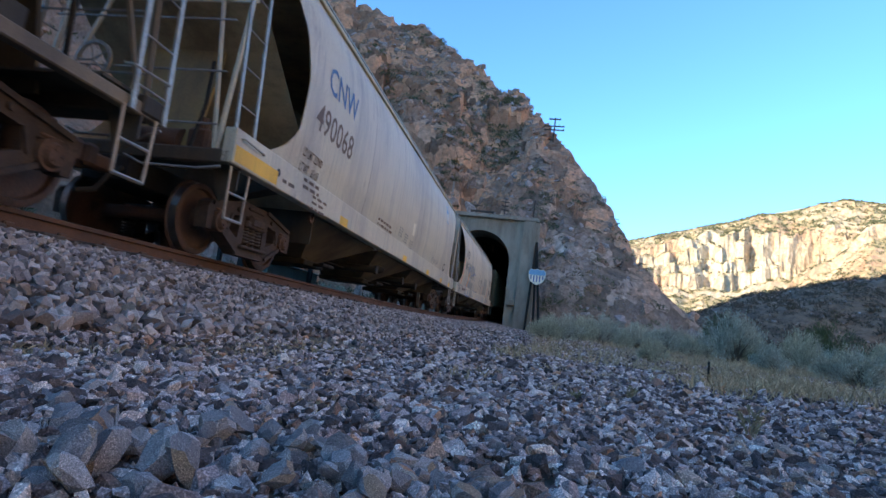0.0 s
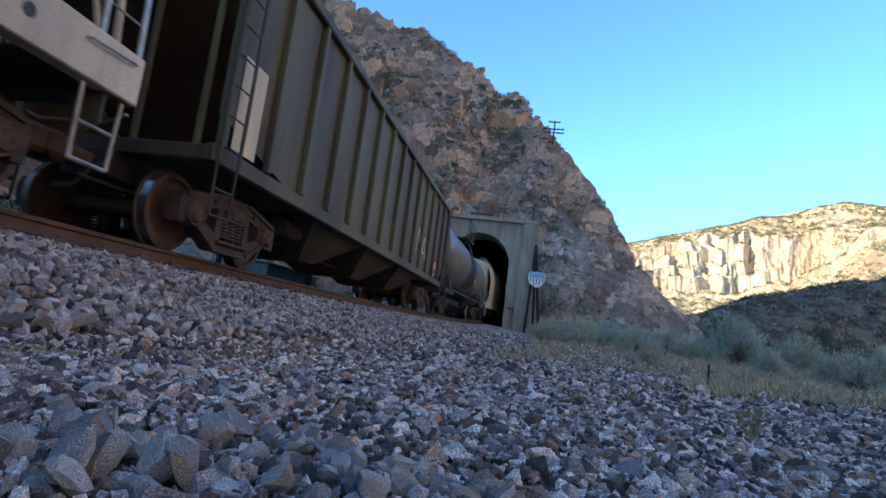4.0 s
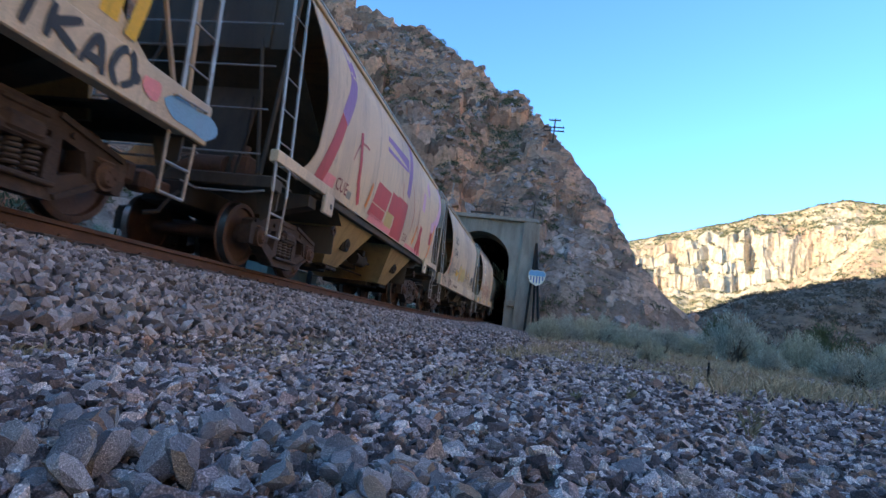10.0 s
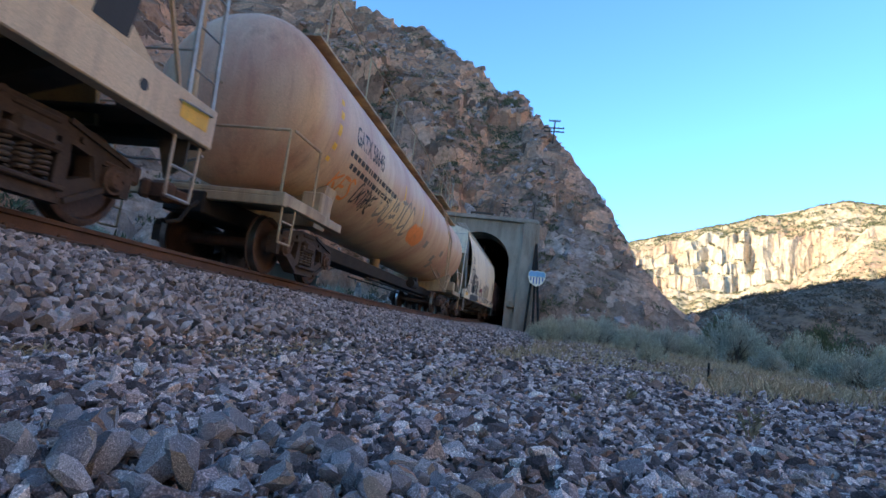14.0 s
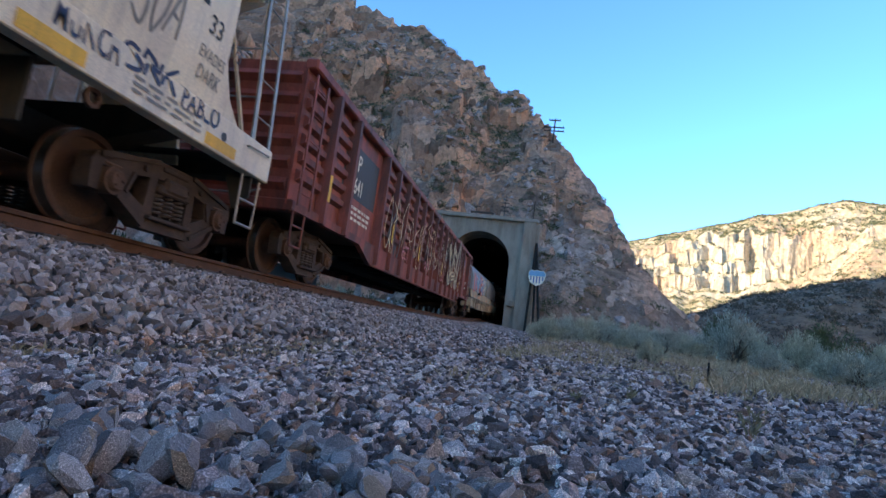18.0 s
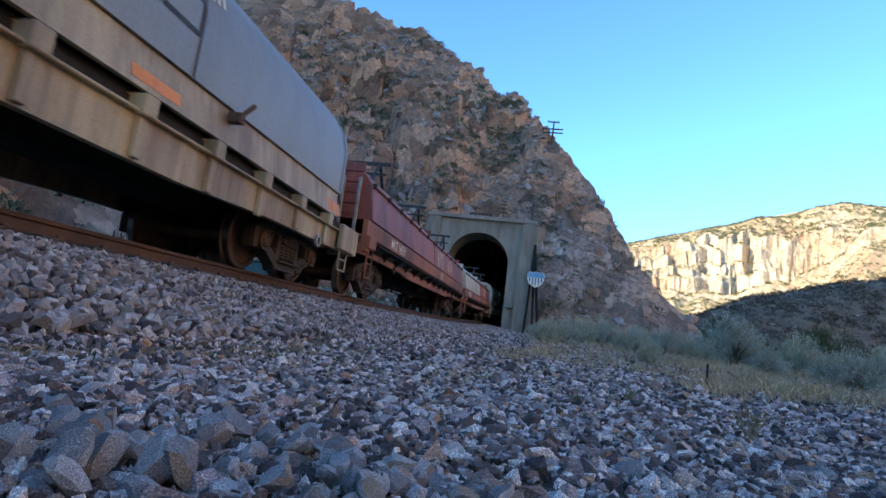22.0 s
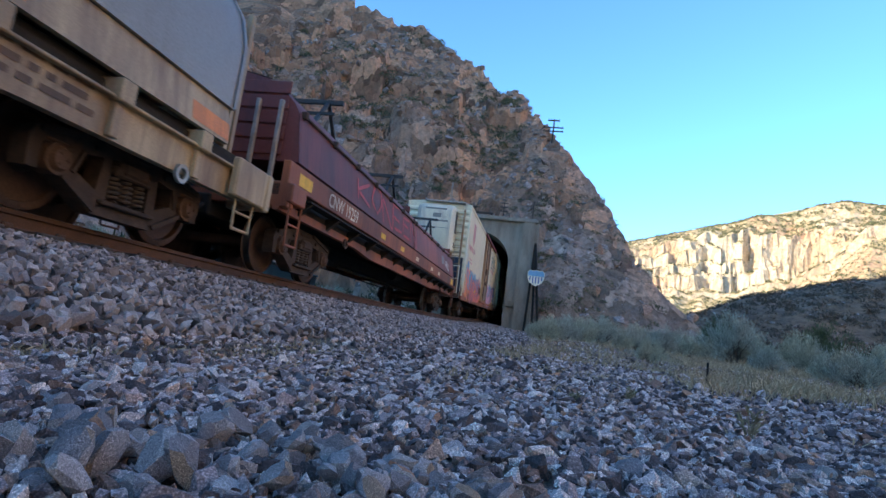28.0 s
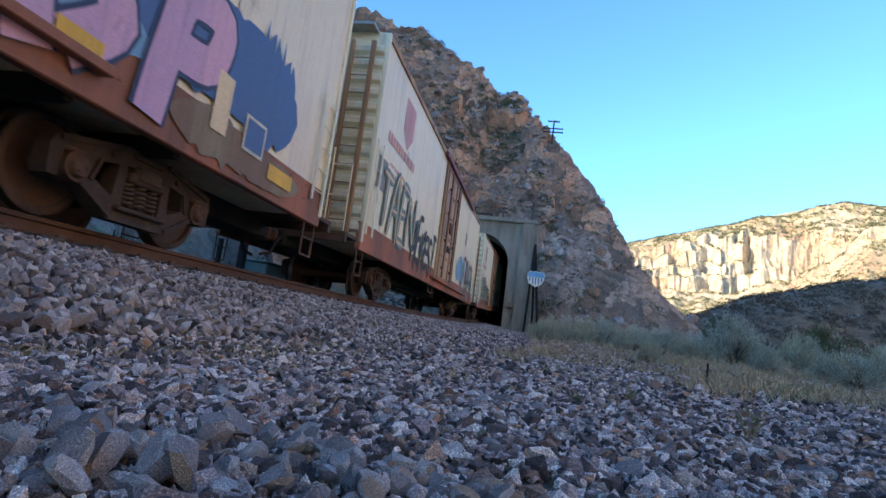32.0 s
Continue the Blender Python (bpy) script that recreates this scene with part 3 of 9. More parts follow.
        tufts.append((x, y, max(hill_z(x, y), ground_z(x, y)), rs.uniform(0.2, 0.6)))
    sh = new("hill_shrubs", leaf_mesh("hill_shrubs", tufts, 70, 0.1, SHRUB, 17))
    tagged(sh, "small dark olive desert shrubs on the slope", "shrubs", kind="stuff")


def leaf_mesh(name, places, leaves, size, mat, seed, upright=0.3):
    """Low bushes of many small leaf tufts. places: x, y, z, radius."""
    rs = np.random.RandomState(seed)
    P = np.array(places)
    n = len(P) * leaves
    base = np.repeat(P, leaves, 0)
    d = rs.normal(size=(n, 3))
    d /= np.linalg.norm(d, axis=1)[:, None]
    d[:, 2] = np.abs(d[:, 2]) * 0.9
    c = base[:, :3] + d * (base[:, 3] * rs.uniform(0.45, 1.05, n) ** 0.6)[:, None]
    way = d + rs.normal(size=(n, 3)) * 0.5 + [0, 0, upright]
    way /= np.linalg.norm(way, axis=1)[:, None]
    across = np.cross(way, rs.normal(size=(n, 3)))
    across /= np.linalg.norm(across, axis=1)[:, None]
    l = (base[:, 3] * size * rs.uniform(0.8, 2.2, n))[:, None]
    w = l * rs.uniform(0.25, 0.5, (n, 1))
    v = np.stack([c - across * w, c + across * w, c + way * l * 1.6 + across * w * 0.4, c + way * l * 2 - across * w * 0.3], 1).reshape(-1, 3)
    f = np.arange(n * 4).reshape(-1, 4)
    me = bpy.data.meshes.new(name)
    me.from_pydata(v, [], f)
    me.materials.append(mat)
    me.update()
    return me


FAR_SKY = ((60, 74), (64.7, 88), (85.5, 94), (118, 104), (142.4, 111), (160.3, 118), (182, 121), (201, 130.5), (220, 135), (246, 134), (330, 140), (520, 120))


def far_z(x, y):
    """A mesa: talus, a broken cliff with ledges and bays, a scrubby cap. Heights belong to the skyline at about 450 m."""
    k = y / 450.0
    u = x / k
    sky_h = table(u, FAR_SKY) * k
    n = fbm(x * 0.011, y * 0.011, 7.7, 4)
    big = noise.noise((u * 0.028, 4.0, 0.0))
    jag = noise.noise((u * 0.085, 9.0, 0.3))
    rib = abs(noise.noise((u * 0.19, 2.0, y * 0.012)))
    crack = max(0.0, 0.55 - abs(noise.noise((u * 0.33, 6.0, 0.0))) * 6)
    d = (y - 300 + 8 * n) / 150.0
    foot = table(u, ((65, 0.55), (105, 0.53), (150, 0.51), (160, 0.56), (189, 0.585), (208, 0.63), (224, 0.77), (236, 0.9), (260, 0.92))) + 0.025 * jag + 0.025 * big
    head = max(foot, table(u, ((65, 0.92), (150, 0.94), (160, 0.87), (260, 0.84))) + 0.03 * jag)
    talus = foot * smooth(-0.5, 0.62, d) ** 1.2
    face = d - 0.06 * big - 0.04 * jag - 0.02 * rib - 0.012 * crack
    west = smooth(165, 140, u)
    bay = 0.12 * smooth(7, 2, abs(u - 156))
    # storeys of the cliff, each broken along a line of its own; more ledges to the west
    rise_ = 0.0
    for k, share in enumerate((0.3, 0.22, 0.26, 0.22)):
        at = 0.54 + (0.018 + 0.05 * west) * k + bay * min(k, 1)
        at += (0.02 + 0.035 * west) * noise.noise((u * 0.09 + 13.0 * k, 5.0 * k, 0.0)) + (0.008 + 0.022 * west) * noise.cell((u * 0.16 + 7.7 * k, 3.1 * k, 0.5)) + 0.012 * noise.noise((u * 0.4, 3.0 * k, 0.0))
        rise_ += share * smooth(at, at + 0.02, face)
    cliff = foot + (head - foot) * rise_
    cap = (1 - head) * smooth(0.68 + 0.12 * west, 1.04, d)
    z = sky_h * (max(talus, cliff + cap) if d > 0.45 else talus)
    rough = fbm(x * 0.07, y * 0.07, 2.0, 5)
    z += (2.0 if z > 0.45 * sky_h else 1.1) * rough + 1.3 * noise.cell((x * 0.22, y * 0.22, z * 0.2))
    return min(z - 4.0 * smooth(0.3, -0.3, d), sky_h * (1 + 0.006 * n) + 1.1 * rough)


def build_far_hills():
    xs = [20 + i * 1.6 for i in range(190)] + [326 + i * 6 for i in range(40)] + [580 + i * 40 for i in range(12)]
    ys = [180 + i * 5 for i in range(29)] + [324 + i * 1.5 for i in range(96)] + [470, 480, 500, 540, 600, 700, 900]
    h = field("far_mesa", xs, ys, far_z, MESA, sm=False)
    tagged(h, "sunlit pale canyon mesa with cliffs and a talus slope", "mesa", kind="structure")
    rs = np.random.RandomState(24)
    pl = []
    while len(pl) < 7000:
        y = rs.uniform(250, 478)
        x = rs.uniform(0.14, 0.62) * y
        z = far_z(x, y)
        if z < 2:
            continue
        slope = abs(far_z(x, y + 2) - z)
        if slope > 2.6:
            continue
        pl.append((x, y, z, rs.uniform(0.35, 1.0) * (1.25 if z > 85 else 1.0)))
    sh = new("mesa_shrubs", leaf_mesh("mesa_shrubs", pl, 12, 0.35, SHRUB, 25))
    tagged(sh, "dark green scrub dotted over the mesa", "scrub", kind="stuff")
    # the shaded brushy slope across the valley floor
    crest = ((20, -3), (33, 6), (36, 11.2), (43, 14.2), (53.6, 19.3), (61, 21.6), (70, 24.2), (82, 27.2), (105, 31), (170, 34), (300, 30))

    def slope_z(x, y):
        top = 0.95 * table(x * 150.0 / max(y, 100), crest)
        n = fbm(x * 0.06, y * 0.06, 5.0, 5)
        return -3 + (top + 3 + 0.8 * n) * smooth(62, 152, y + 3 * n) * (1 - 0.6 * smooth(160, 215, y))
    xs = [14 + i * 1.1 for i in range(120)] + [150 + i * 10 for i in range(18)]
    sl = field("brush_slope", xs, [55 + i * 1.6 for i in range(100)], slope_z, EARTH, sm=False)
    tagged(sl, "shaded brown brush-covered slope beyond the sagebrush", "slope", kind="structure")
    pl, bo = [], []
    while len(pl) < 1500:
        y = rs.uniform(66, 150)
        x = rs.uniform(0.2, 0.68) * y
        z = slope_z(x, y)
        if z > 0.5:
            pl.append((x, y, z, rs.uniform(0.3, 0.95)))
            if len(pl) % 3 == 0:
                bo.append((x + 1.3, y, slope_z(x + 1.3, y), rs.uniform(0.2, 0.9)))
    sh = new("slope_shrubs", leaf_mesh("slope_shrubs", pl, 34, 0.15, DRYSHRUB, 26))
    tagged(sh, "dull brown-green shrubs on the shaded slope", "shrubs", kind="stuff")
    st = new("slope_boulders", scatter_mesh("slope_boulders", np.array(bo), stone_shapes(8, 27), ROCK2, 28))
    tagged(st, "scattered boulders on the shaded slope", "boulders", kind="stuff")


def build_bounce_wall():
    """An unseen sunlit wall east of the camera, added to bounce warm light onto the cars."""
    def wall_z(x, y):
        n = fbm(x * 0.02, y * 0.02, 4.0, 4)
        up = smooth(86, 142, x + 8 * n)
        return -3 + (105 + 14 * n) * (0.45 * up + 0.55 * smooth(0.5, 0.62, up)) * smooth(130, 60, y) * smooth(-420, -330, y)
    w = field("bounce_wall", [76 + i * 3 for i in range(40)] + [210, 250, 330], [-430 + i * 7 for i in range(82)], wall_z, MESA, sm=False)
    tagged(w, "unseen pale canyon wall added to bounce sunlight onto the cars", "canyon wall", kind="structure")


# ---------------------------------------------------------------- tunnel
def build_portal():
    yf, z0 = MOUTH, rail_z(MOUTH)
    half, outer = 2.55, 4.35
    spring, crown, head = z0 + 4.75, z0 + 7.3, z0 + 8.35
    base = z0 - 1.2
    w = new("tunnel_portal")
    w.location = (TRACK_X, yf, 0)
    tagged(w, "grey weathered concrete tunnel portal with an arched opening", "tunnel portal", kind="structure")
    arch = [(half * math.cos(a), spring + (crown - spring) * math.sin(a)) for a in [math.pi * i / 28 for i in range(29)]]
    s = Shape()
    outline = []
    for x, z in arch:
        a = math.atan2(z - spring, x)
        t = min(outer / abs(math.cos(a)) if abs(math.cos(a)) > 1e-6 else 1e9, (head - spring) / abs(math.sin(a)) if abs(math.sin(a)) > 1e-6 else 1e9)
        outline.append((t * math.cos(a), spring + t * math.sin(a)))
    inner = [(half, base)] + arch + [(-half, base)]
    outl = [(outer, base)] + outline + [(-outer, base)]
    rows = [[(x, y, z) for x, z in line] for y, line in ((0.0, inner), (0.0, outl), (3.2, outl), (3.2, inner), (0.0, inner))]
    s.sheet(rows)
    part("portal_wall", s, CONCRETE, w)
    part("cornice", Shape().box(-outer - 0.30, outer + 0.30, -0.34, 1.2, head, head + 0.22, 0.04).box(-outer - 0.18, outer + 0.18, -0.18, 1.0, head + 0.22, head + 0.36, 0.03), CONCRETE, w)
    for sx in (-1, 1):
        part("pier", Shape().prism([(sx * 3.35, base), (sx * 4.50, base), (sx * 4.42, head), (sx * 3.45, head)], "y", -0.30, -0.003), CONCRETE, w)
        part("ledge_block", Shape().box(sx * 2.75, sx * 3.33, -0.5, -0.004, z0 + 1.3, z0 + 1.75, 0.03), CONCRETE, w)
        part("wing_wall", Shape().prism([(0.0, base), (3.4, base), (3.4, head - 0.3), (0.0, head - 0.02)], "x", sx * 4.36, sx * 4.75), CONCRETE, w)
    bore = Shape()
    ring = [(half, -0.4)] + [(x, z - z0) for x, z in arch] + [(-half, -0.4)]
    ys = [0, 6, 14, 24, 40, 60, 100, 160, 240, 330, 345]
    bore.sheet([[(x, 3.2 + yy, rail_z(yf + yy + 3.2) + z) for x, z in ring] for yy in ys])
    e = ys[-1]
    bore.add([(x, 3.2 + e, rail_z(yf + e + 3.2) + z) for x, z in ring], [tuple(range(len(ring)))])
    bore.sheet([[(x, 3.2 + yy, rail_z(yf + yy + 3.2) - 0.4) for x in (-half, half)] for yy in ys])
    part("bore", bore, DULLBLACK, w, "dull black tunnel lining")
    # small masts and wire racks on the portal
    top = head + 0.36
    m = new("lattice_mast")
    m.location = (-8.18, 47.0, top)
    tagged(m, "slender galvanised lattice mast on the portal", "mast")
    part("pole", Shape().tube((-0.07, 0, 0), (-0.05, 0, 2.9), 0.025, 6).tube((0.07, 0, 0), (0.05, 0, 2.9), 0.025, 6), GALV, m)
    s = Shape()
    for i in range(14):
        z = i * 0.2
        s.tube((-0.07, 0, z), (0.07, 0, z + 0.2), 0.012, 5)
    part("lacing", s, GALV, m)
    part("base_plate", Shape().box(-0.2, 0.2, -0.2, 0.2, -0.02, 0.04, 0.01), RUST, m)
    for x, hgt, arms in ((-3.5, 1.5, 3), (-1.0, 1.75, 0), (-5.9, 1.0, 1)):
        p = new("wire_rack")
        p.location = (x, 47.0, top)
        tagged(p, "small rusty wire rack standing on the tunnel portal", "wire rack")
        part("post", Shape().tube((0, 0, -0.02), (0, 0, hgt), 0.045, 8), TIMBER, p)
        for i in range(arms):
            part("crossarm", Shape().box(-0.35, 0.35, -0.05, -0.0, hgt - 0.15 - i * 0.35, hgt - 0.07 - i * 0.35, 0.01), TIMBER, p)
    p = new("wire_rack")
    p.location = (-5.4, 47.1, top)
    tagged(p, "low weathered timber frame on the tunnel portal", "wire rack")
    part("beam", Shape().box(-1.0, 1.0, -0.08, 0.08, 0.35, 0.5, 0.02), TIMBER, p)
    for x in (-0.9, 0.9):
        part("post", Shape().box(x - 0.06, x + 0.06, -0.06, 0.06, -0.02, 0.35, 0.01), TIMBER, p)
    # emblem sign beside the portal
    g = new("shield_sign")
    g.location = (-0.2, 44.9, 4.72)
    tagged(g, "blue and white striped shield sign hung on a dark tripod", "sign")
    sh = [(-0.68, 0.42), (-0.5, 0.62), (-0.25, 0.56), (0, 0.64), (0.25, 0.56), (0.5, 0.62), (0.68, 0.42), (0.66, 0.0), (0.5, -0.38), (0.0, -0.66), (-0.5, -0.38), (-0.66, 0.0)]
    part("plate", Shape().prism(sh, "y", -0.02, 0.02), WHITE, g)
    part("blue_field", Shape().prism([(-0.64, 0.40), (-0.48, 0.58), (-0.25, 0.52), (0, 0.60), (0.25, 0.52), (0.48, 0.58), (0.64, 0.40), (0.64, 0.14), (-0.64, 0.14)], "y", -0.028, -0.021), SKYBLUE, g)
    for i in range(5):
        x = -0.46 + i * 0.23
        low = -0.2 if abs(x) > 0.4 else -0.42
        part("stripe", Shape().box(x - 0.045, x + 0.045, -0.028, -0.021, low, 0.11), BLUE, g)
    t = new("tripod")
    t.location = (-0.2, 45.4, 0)
    tagged(t, "dark timber tripod leaning on the rock beside the portal", "tripod")
    for x in (-0.55, 0.1, 0.6):
        part("leg", Shape().tube((x, 0.3 if abs(x) < 0.3 else 0, 0.2), (-0.3, 0.1, 7.6), 0.1, 8), DULLBLACK, t)
    part("spreader", Shape().tube((-0.42, 0, 5.4), (0.22, 0, 5.4), 0.09, 8).tube((-0.0, -0.5, 5.35), (-0.0, 0.05, 5.4), 0.04, 6), DULLBLACK, t)


def build_lineside():
    # the pole on the ridge
    z = hill_z(-0.1, 70.5)
    p = new("utility_pole")
    p.location = (-0.1, 70.5, z - 0.2)
    tagged(p, "dark timber utility pole with three crossarms on the ridge", "utility pole")
    part("pole", Shape().tube((0, 0, -0.4), (0.05, 0, 3.4), 0.12, 10, 0, 0.09), TIMBER, p)
    for i, (zz, w) in enumerate(((3.2, 0.75), (2.25, 1.3), (1.75, 1.3))):
        a = part("crossarm", Shape().box(-w, w, -0.06, 0.06, zz - 0.07, zz + 0.07, 0.01), TIMBER, p)
        for k in (-0.9, -0.45, 0.45, 0.9):
            part("insulator", Shape().tube((w * k, 0, zz + 0.07), (w * k, 0, zz + 0.2), 0.04, 8), DULLBLACK, a)
    # posts, a pin and boxes beyond the track
    for x, y, w, h in ((-8.5, 13.8, 0.11, 1.3), (-8.5, 15.0, 0.19, 1.5), (-8.5, 20.0, 0.15, 1.3)):
        q = new("lineside_post", Shape().box(-w / 2, w / 2, -w / 2, w / 2, -0.5, h, 0.01).mesh("lineside_post", DULLBLACK))
        q.location = (x, y, max(ground_z(x, y), hill_z(x, y) if x < -9.5 else -9) + 0.0)
        tagged(q, "short dark square post beside the railway", "post", group="posts beyond the track")
    b = new("cable_box")
    b.location = (-7.6, 7.1, ground_z(-7.6, 7.1))
    tagged(b, "low dark steel cable box with a blue end", "cable box")
    part("body", Shape().box(-0.25, 0.25, -0.28, 0.32, -0.3, 0.62, 0.02), DULLBLACK, b)
    part("lid", Shape().box(-0.27, 0.27, -0.3, 0.34, 0.62, 0.66, 0.015), DULLBLACK, b)
    part("end_panel", Shape().box(-0.24, 0.25, -0.5, -0.29, -0.3, 0.6, 0.02), TEAL, b)
    c = new("equipment_cabinet")
    c.location = (-9.0, 18.9, ground_z(-9.0, 18.9))
    tagged(c, "long dull blue-grey steel equipment cabinet beyond the track", "cabinet")
    part("body", Shape().box(-0.4, 0.4, -2.1, 2.1, -0.4, 0.9, 0.03), CABINET, c)
    part("lid", Shape().box(-0.46, 0.46, -2.16, 2.16, 0.9, 0.96, 0.02), CABINET, c)
    # survey stake
    a, d = radians(16.1), 5.4
    k = new("survey_stake", Shape().box(-0.008, 0.008, -0.008, 0.008, -0.1, 0.2, 0.002).mesh("survey_stake", DULLBLACK))
    k.location = (d * math.sin(a), d * math.cos(a), ground_z(d * math.sin(a), d * math.cos(a)))
    tagged(k, "thin dark stake driven into the gravel", "stake")


# ---------------------------------------------------------------- track
def build_track():
    prof = [(-0.07, -0.17), (0.07, -0.17), (0.07, -0.158), (0.012, -0.14), (0.009, -0.05), (0.036, -0.04), (0.036, -0.006), (0.03, 0.0), (-0.03, 0.0), (-0.036, -0.006),
            (-0.036, -0.04), (-0.009, -0.05), (-0.012, -0.14), (-0.07, -0.158)]
    ys = [-360, -100, 0] + [i * 2.0 for i in range(1, 26)] + [80, 390]
    tr = new("railway_track")
    tr.location = (TRACK_X, 0, 0)
    tagged(tr, "single railway track with rust-brown rails on timber sleepers", "railway track", kind="structure")
    for sx in (-1, 1):
        s = Shape()
        s.sheet([[(sx * 0.7535 + x, y, rail_z(y) + z) for x, z in prof] for y in ys], 0, True)
        part("rail", s, RAIL, tr, smooth=True)
        s = Shape()
        s.sheet([[(sx * 0.7535 + x, y, rail_z(y) + 0.0015) for x in (-0.026, 0.026)] for y in ys])
        part("rail_top", s, TREAD, tr, "polished running surface")
    tie = Shape().box(-1.29, 1.29, -0.115, 0.115, -0.36, -0.185, 0.012).mesh("sleeper", TIMBER)
    plate = Shape().box(-0.1, 0.1, -0.17, 0.17, -0.185, -0.168, 0.006).box(-0.09, -0.045, -0.05, 0.05, -0.168, -0.12, 0.012).box(0.045, 0.09, -0.05, 0.05, -0.168, -0.12, 0.012).mesh("tie_plate", RUST)
    y = -8.0
    while y < 52:
        m = Matrix.Translation((0, y, rail_z(y))) @ Euler((math.atan(2 * RISE * y) if y > 0 else 0, 0, 0)).to_matrix().to_4x4()
        part("sleeper", tie, None, tr, at=m)
        for sx in (-0.7535, 0.7535):
            part("tie_plate", plate, None, tr, at=m @ Matrix.Translation((sx, 0, 0)))
        y += 0.54


# ---------------------------------------------------------------- plants
def sage_meshes(seed, radius=0.62, height=1.0, stems=190, leaves=38, mat=None):
    """A sagebrush: woody stems fan out from the root, each ends in a plume of small upright leaves."""
    rs = np.random.RandomState(seed)
    wood, v, f = Shape(), [], []
    tips = []
    for _ in range(stems):
        a, t = rs.uniform(0, 2 * np.pi), rs.uniform(0, 1) ** 0.6
        lump = 0.82 + 0.25 * math.sin(3 * a + seed) + rs.uniform(-0.1, 0.12)
        tip = Vector((radius * t * lump * math.cos(a), radius * t * lump * math.sin(a), height * lump * (1 - 0.55 * t * t) * rs.uniform(0.7, 1.05)))
        tips.append(tip)
    for tip in tips[::4]:
        mid = Vector((tip.x * 0.35, tip.y * 0.35, tip.z * 0.45))
        wood.tube((0, 0, -0.05), mid, 0.02, 5, 0, 0.012)
        wood.tube(mid, tip * 0.9, 0.012, 5, 0, 0.004)
    n = 0
    for tip in tips:
        out = Vector((tip.x * 0.5, tip.y * 0.5, 0.55 * height)).normalized()
        for _ in range(leaves):
            p = tip + Vector(rs.normal(0, 0.05, 3)) - out * rs.uniform(0, 0.26)
            d = (out + Vector(rs.normal(0, 0.38, 3))).normalized()
            l, w = rs.uniform(0.04, 0.085), rs.uniform(0.004, 0.009)
            c = d.cross(Vector(rs.normal(0, 1, 3))).normalized() * w
            v += [p - c, p + c, p + d * l + c * 0.6, p + d * l - c * 0.6]
            f.append((n, n + 1, n + 2, n + 3))
            n += 4
    me = bpy.data.meshes.new("crown")
    me.from_pydata([tuple(p) for p in v], [], f)
    me.materials.append(mat or SAGE)
    me.update()
    return wood.mesh("trunk", BARK), me


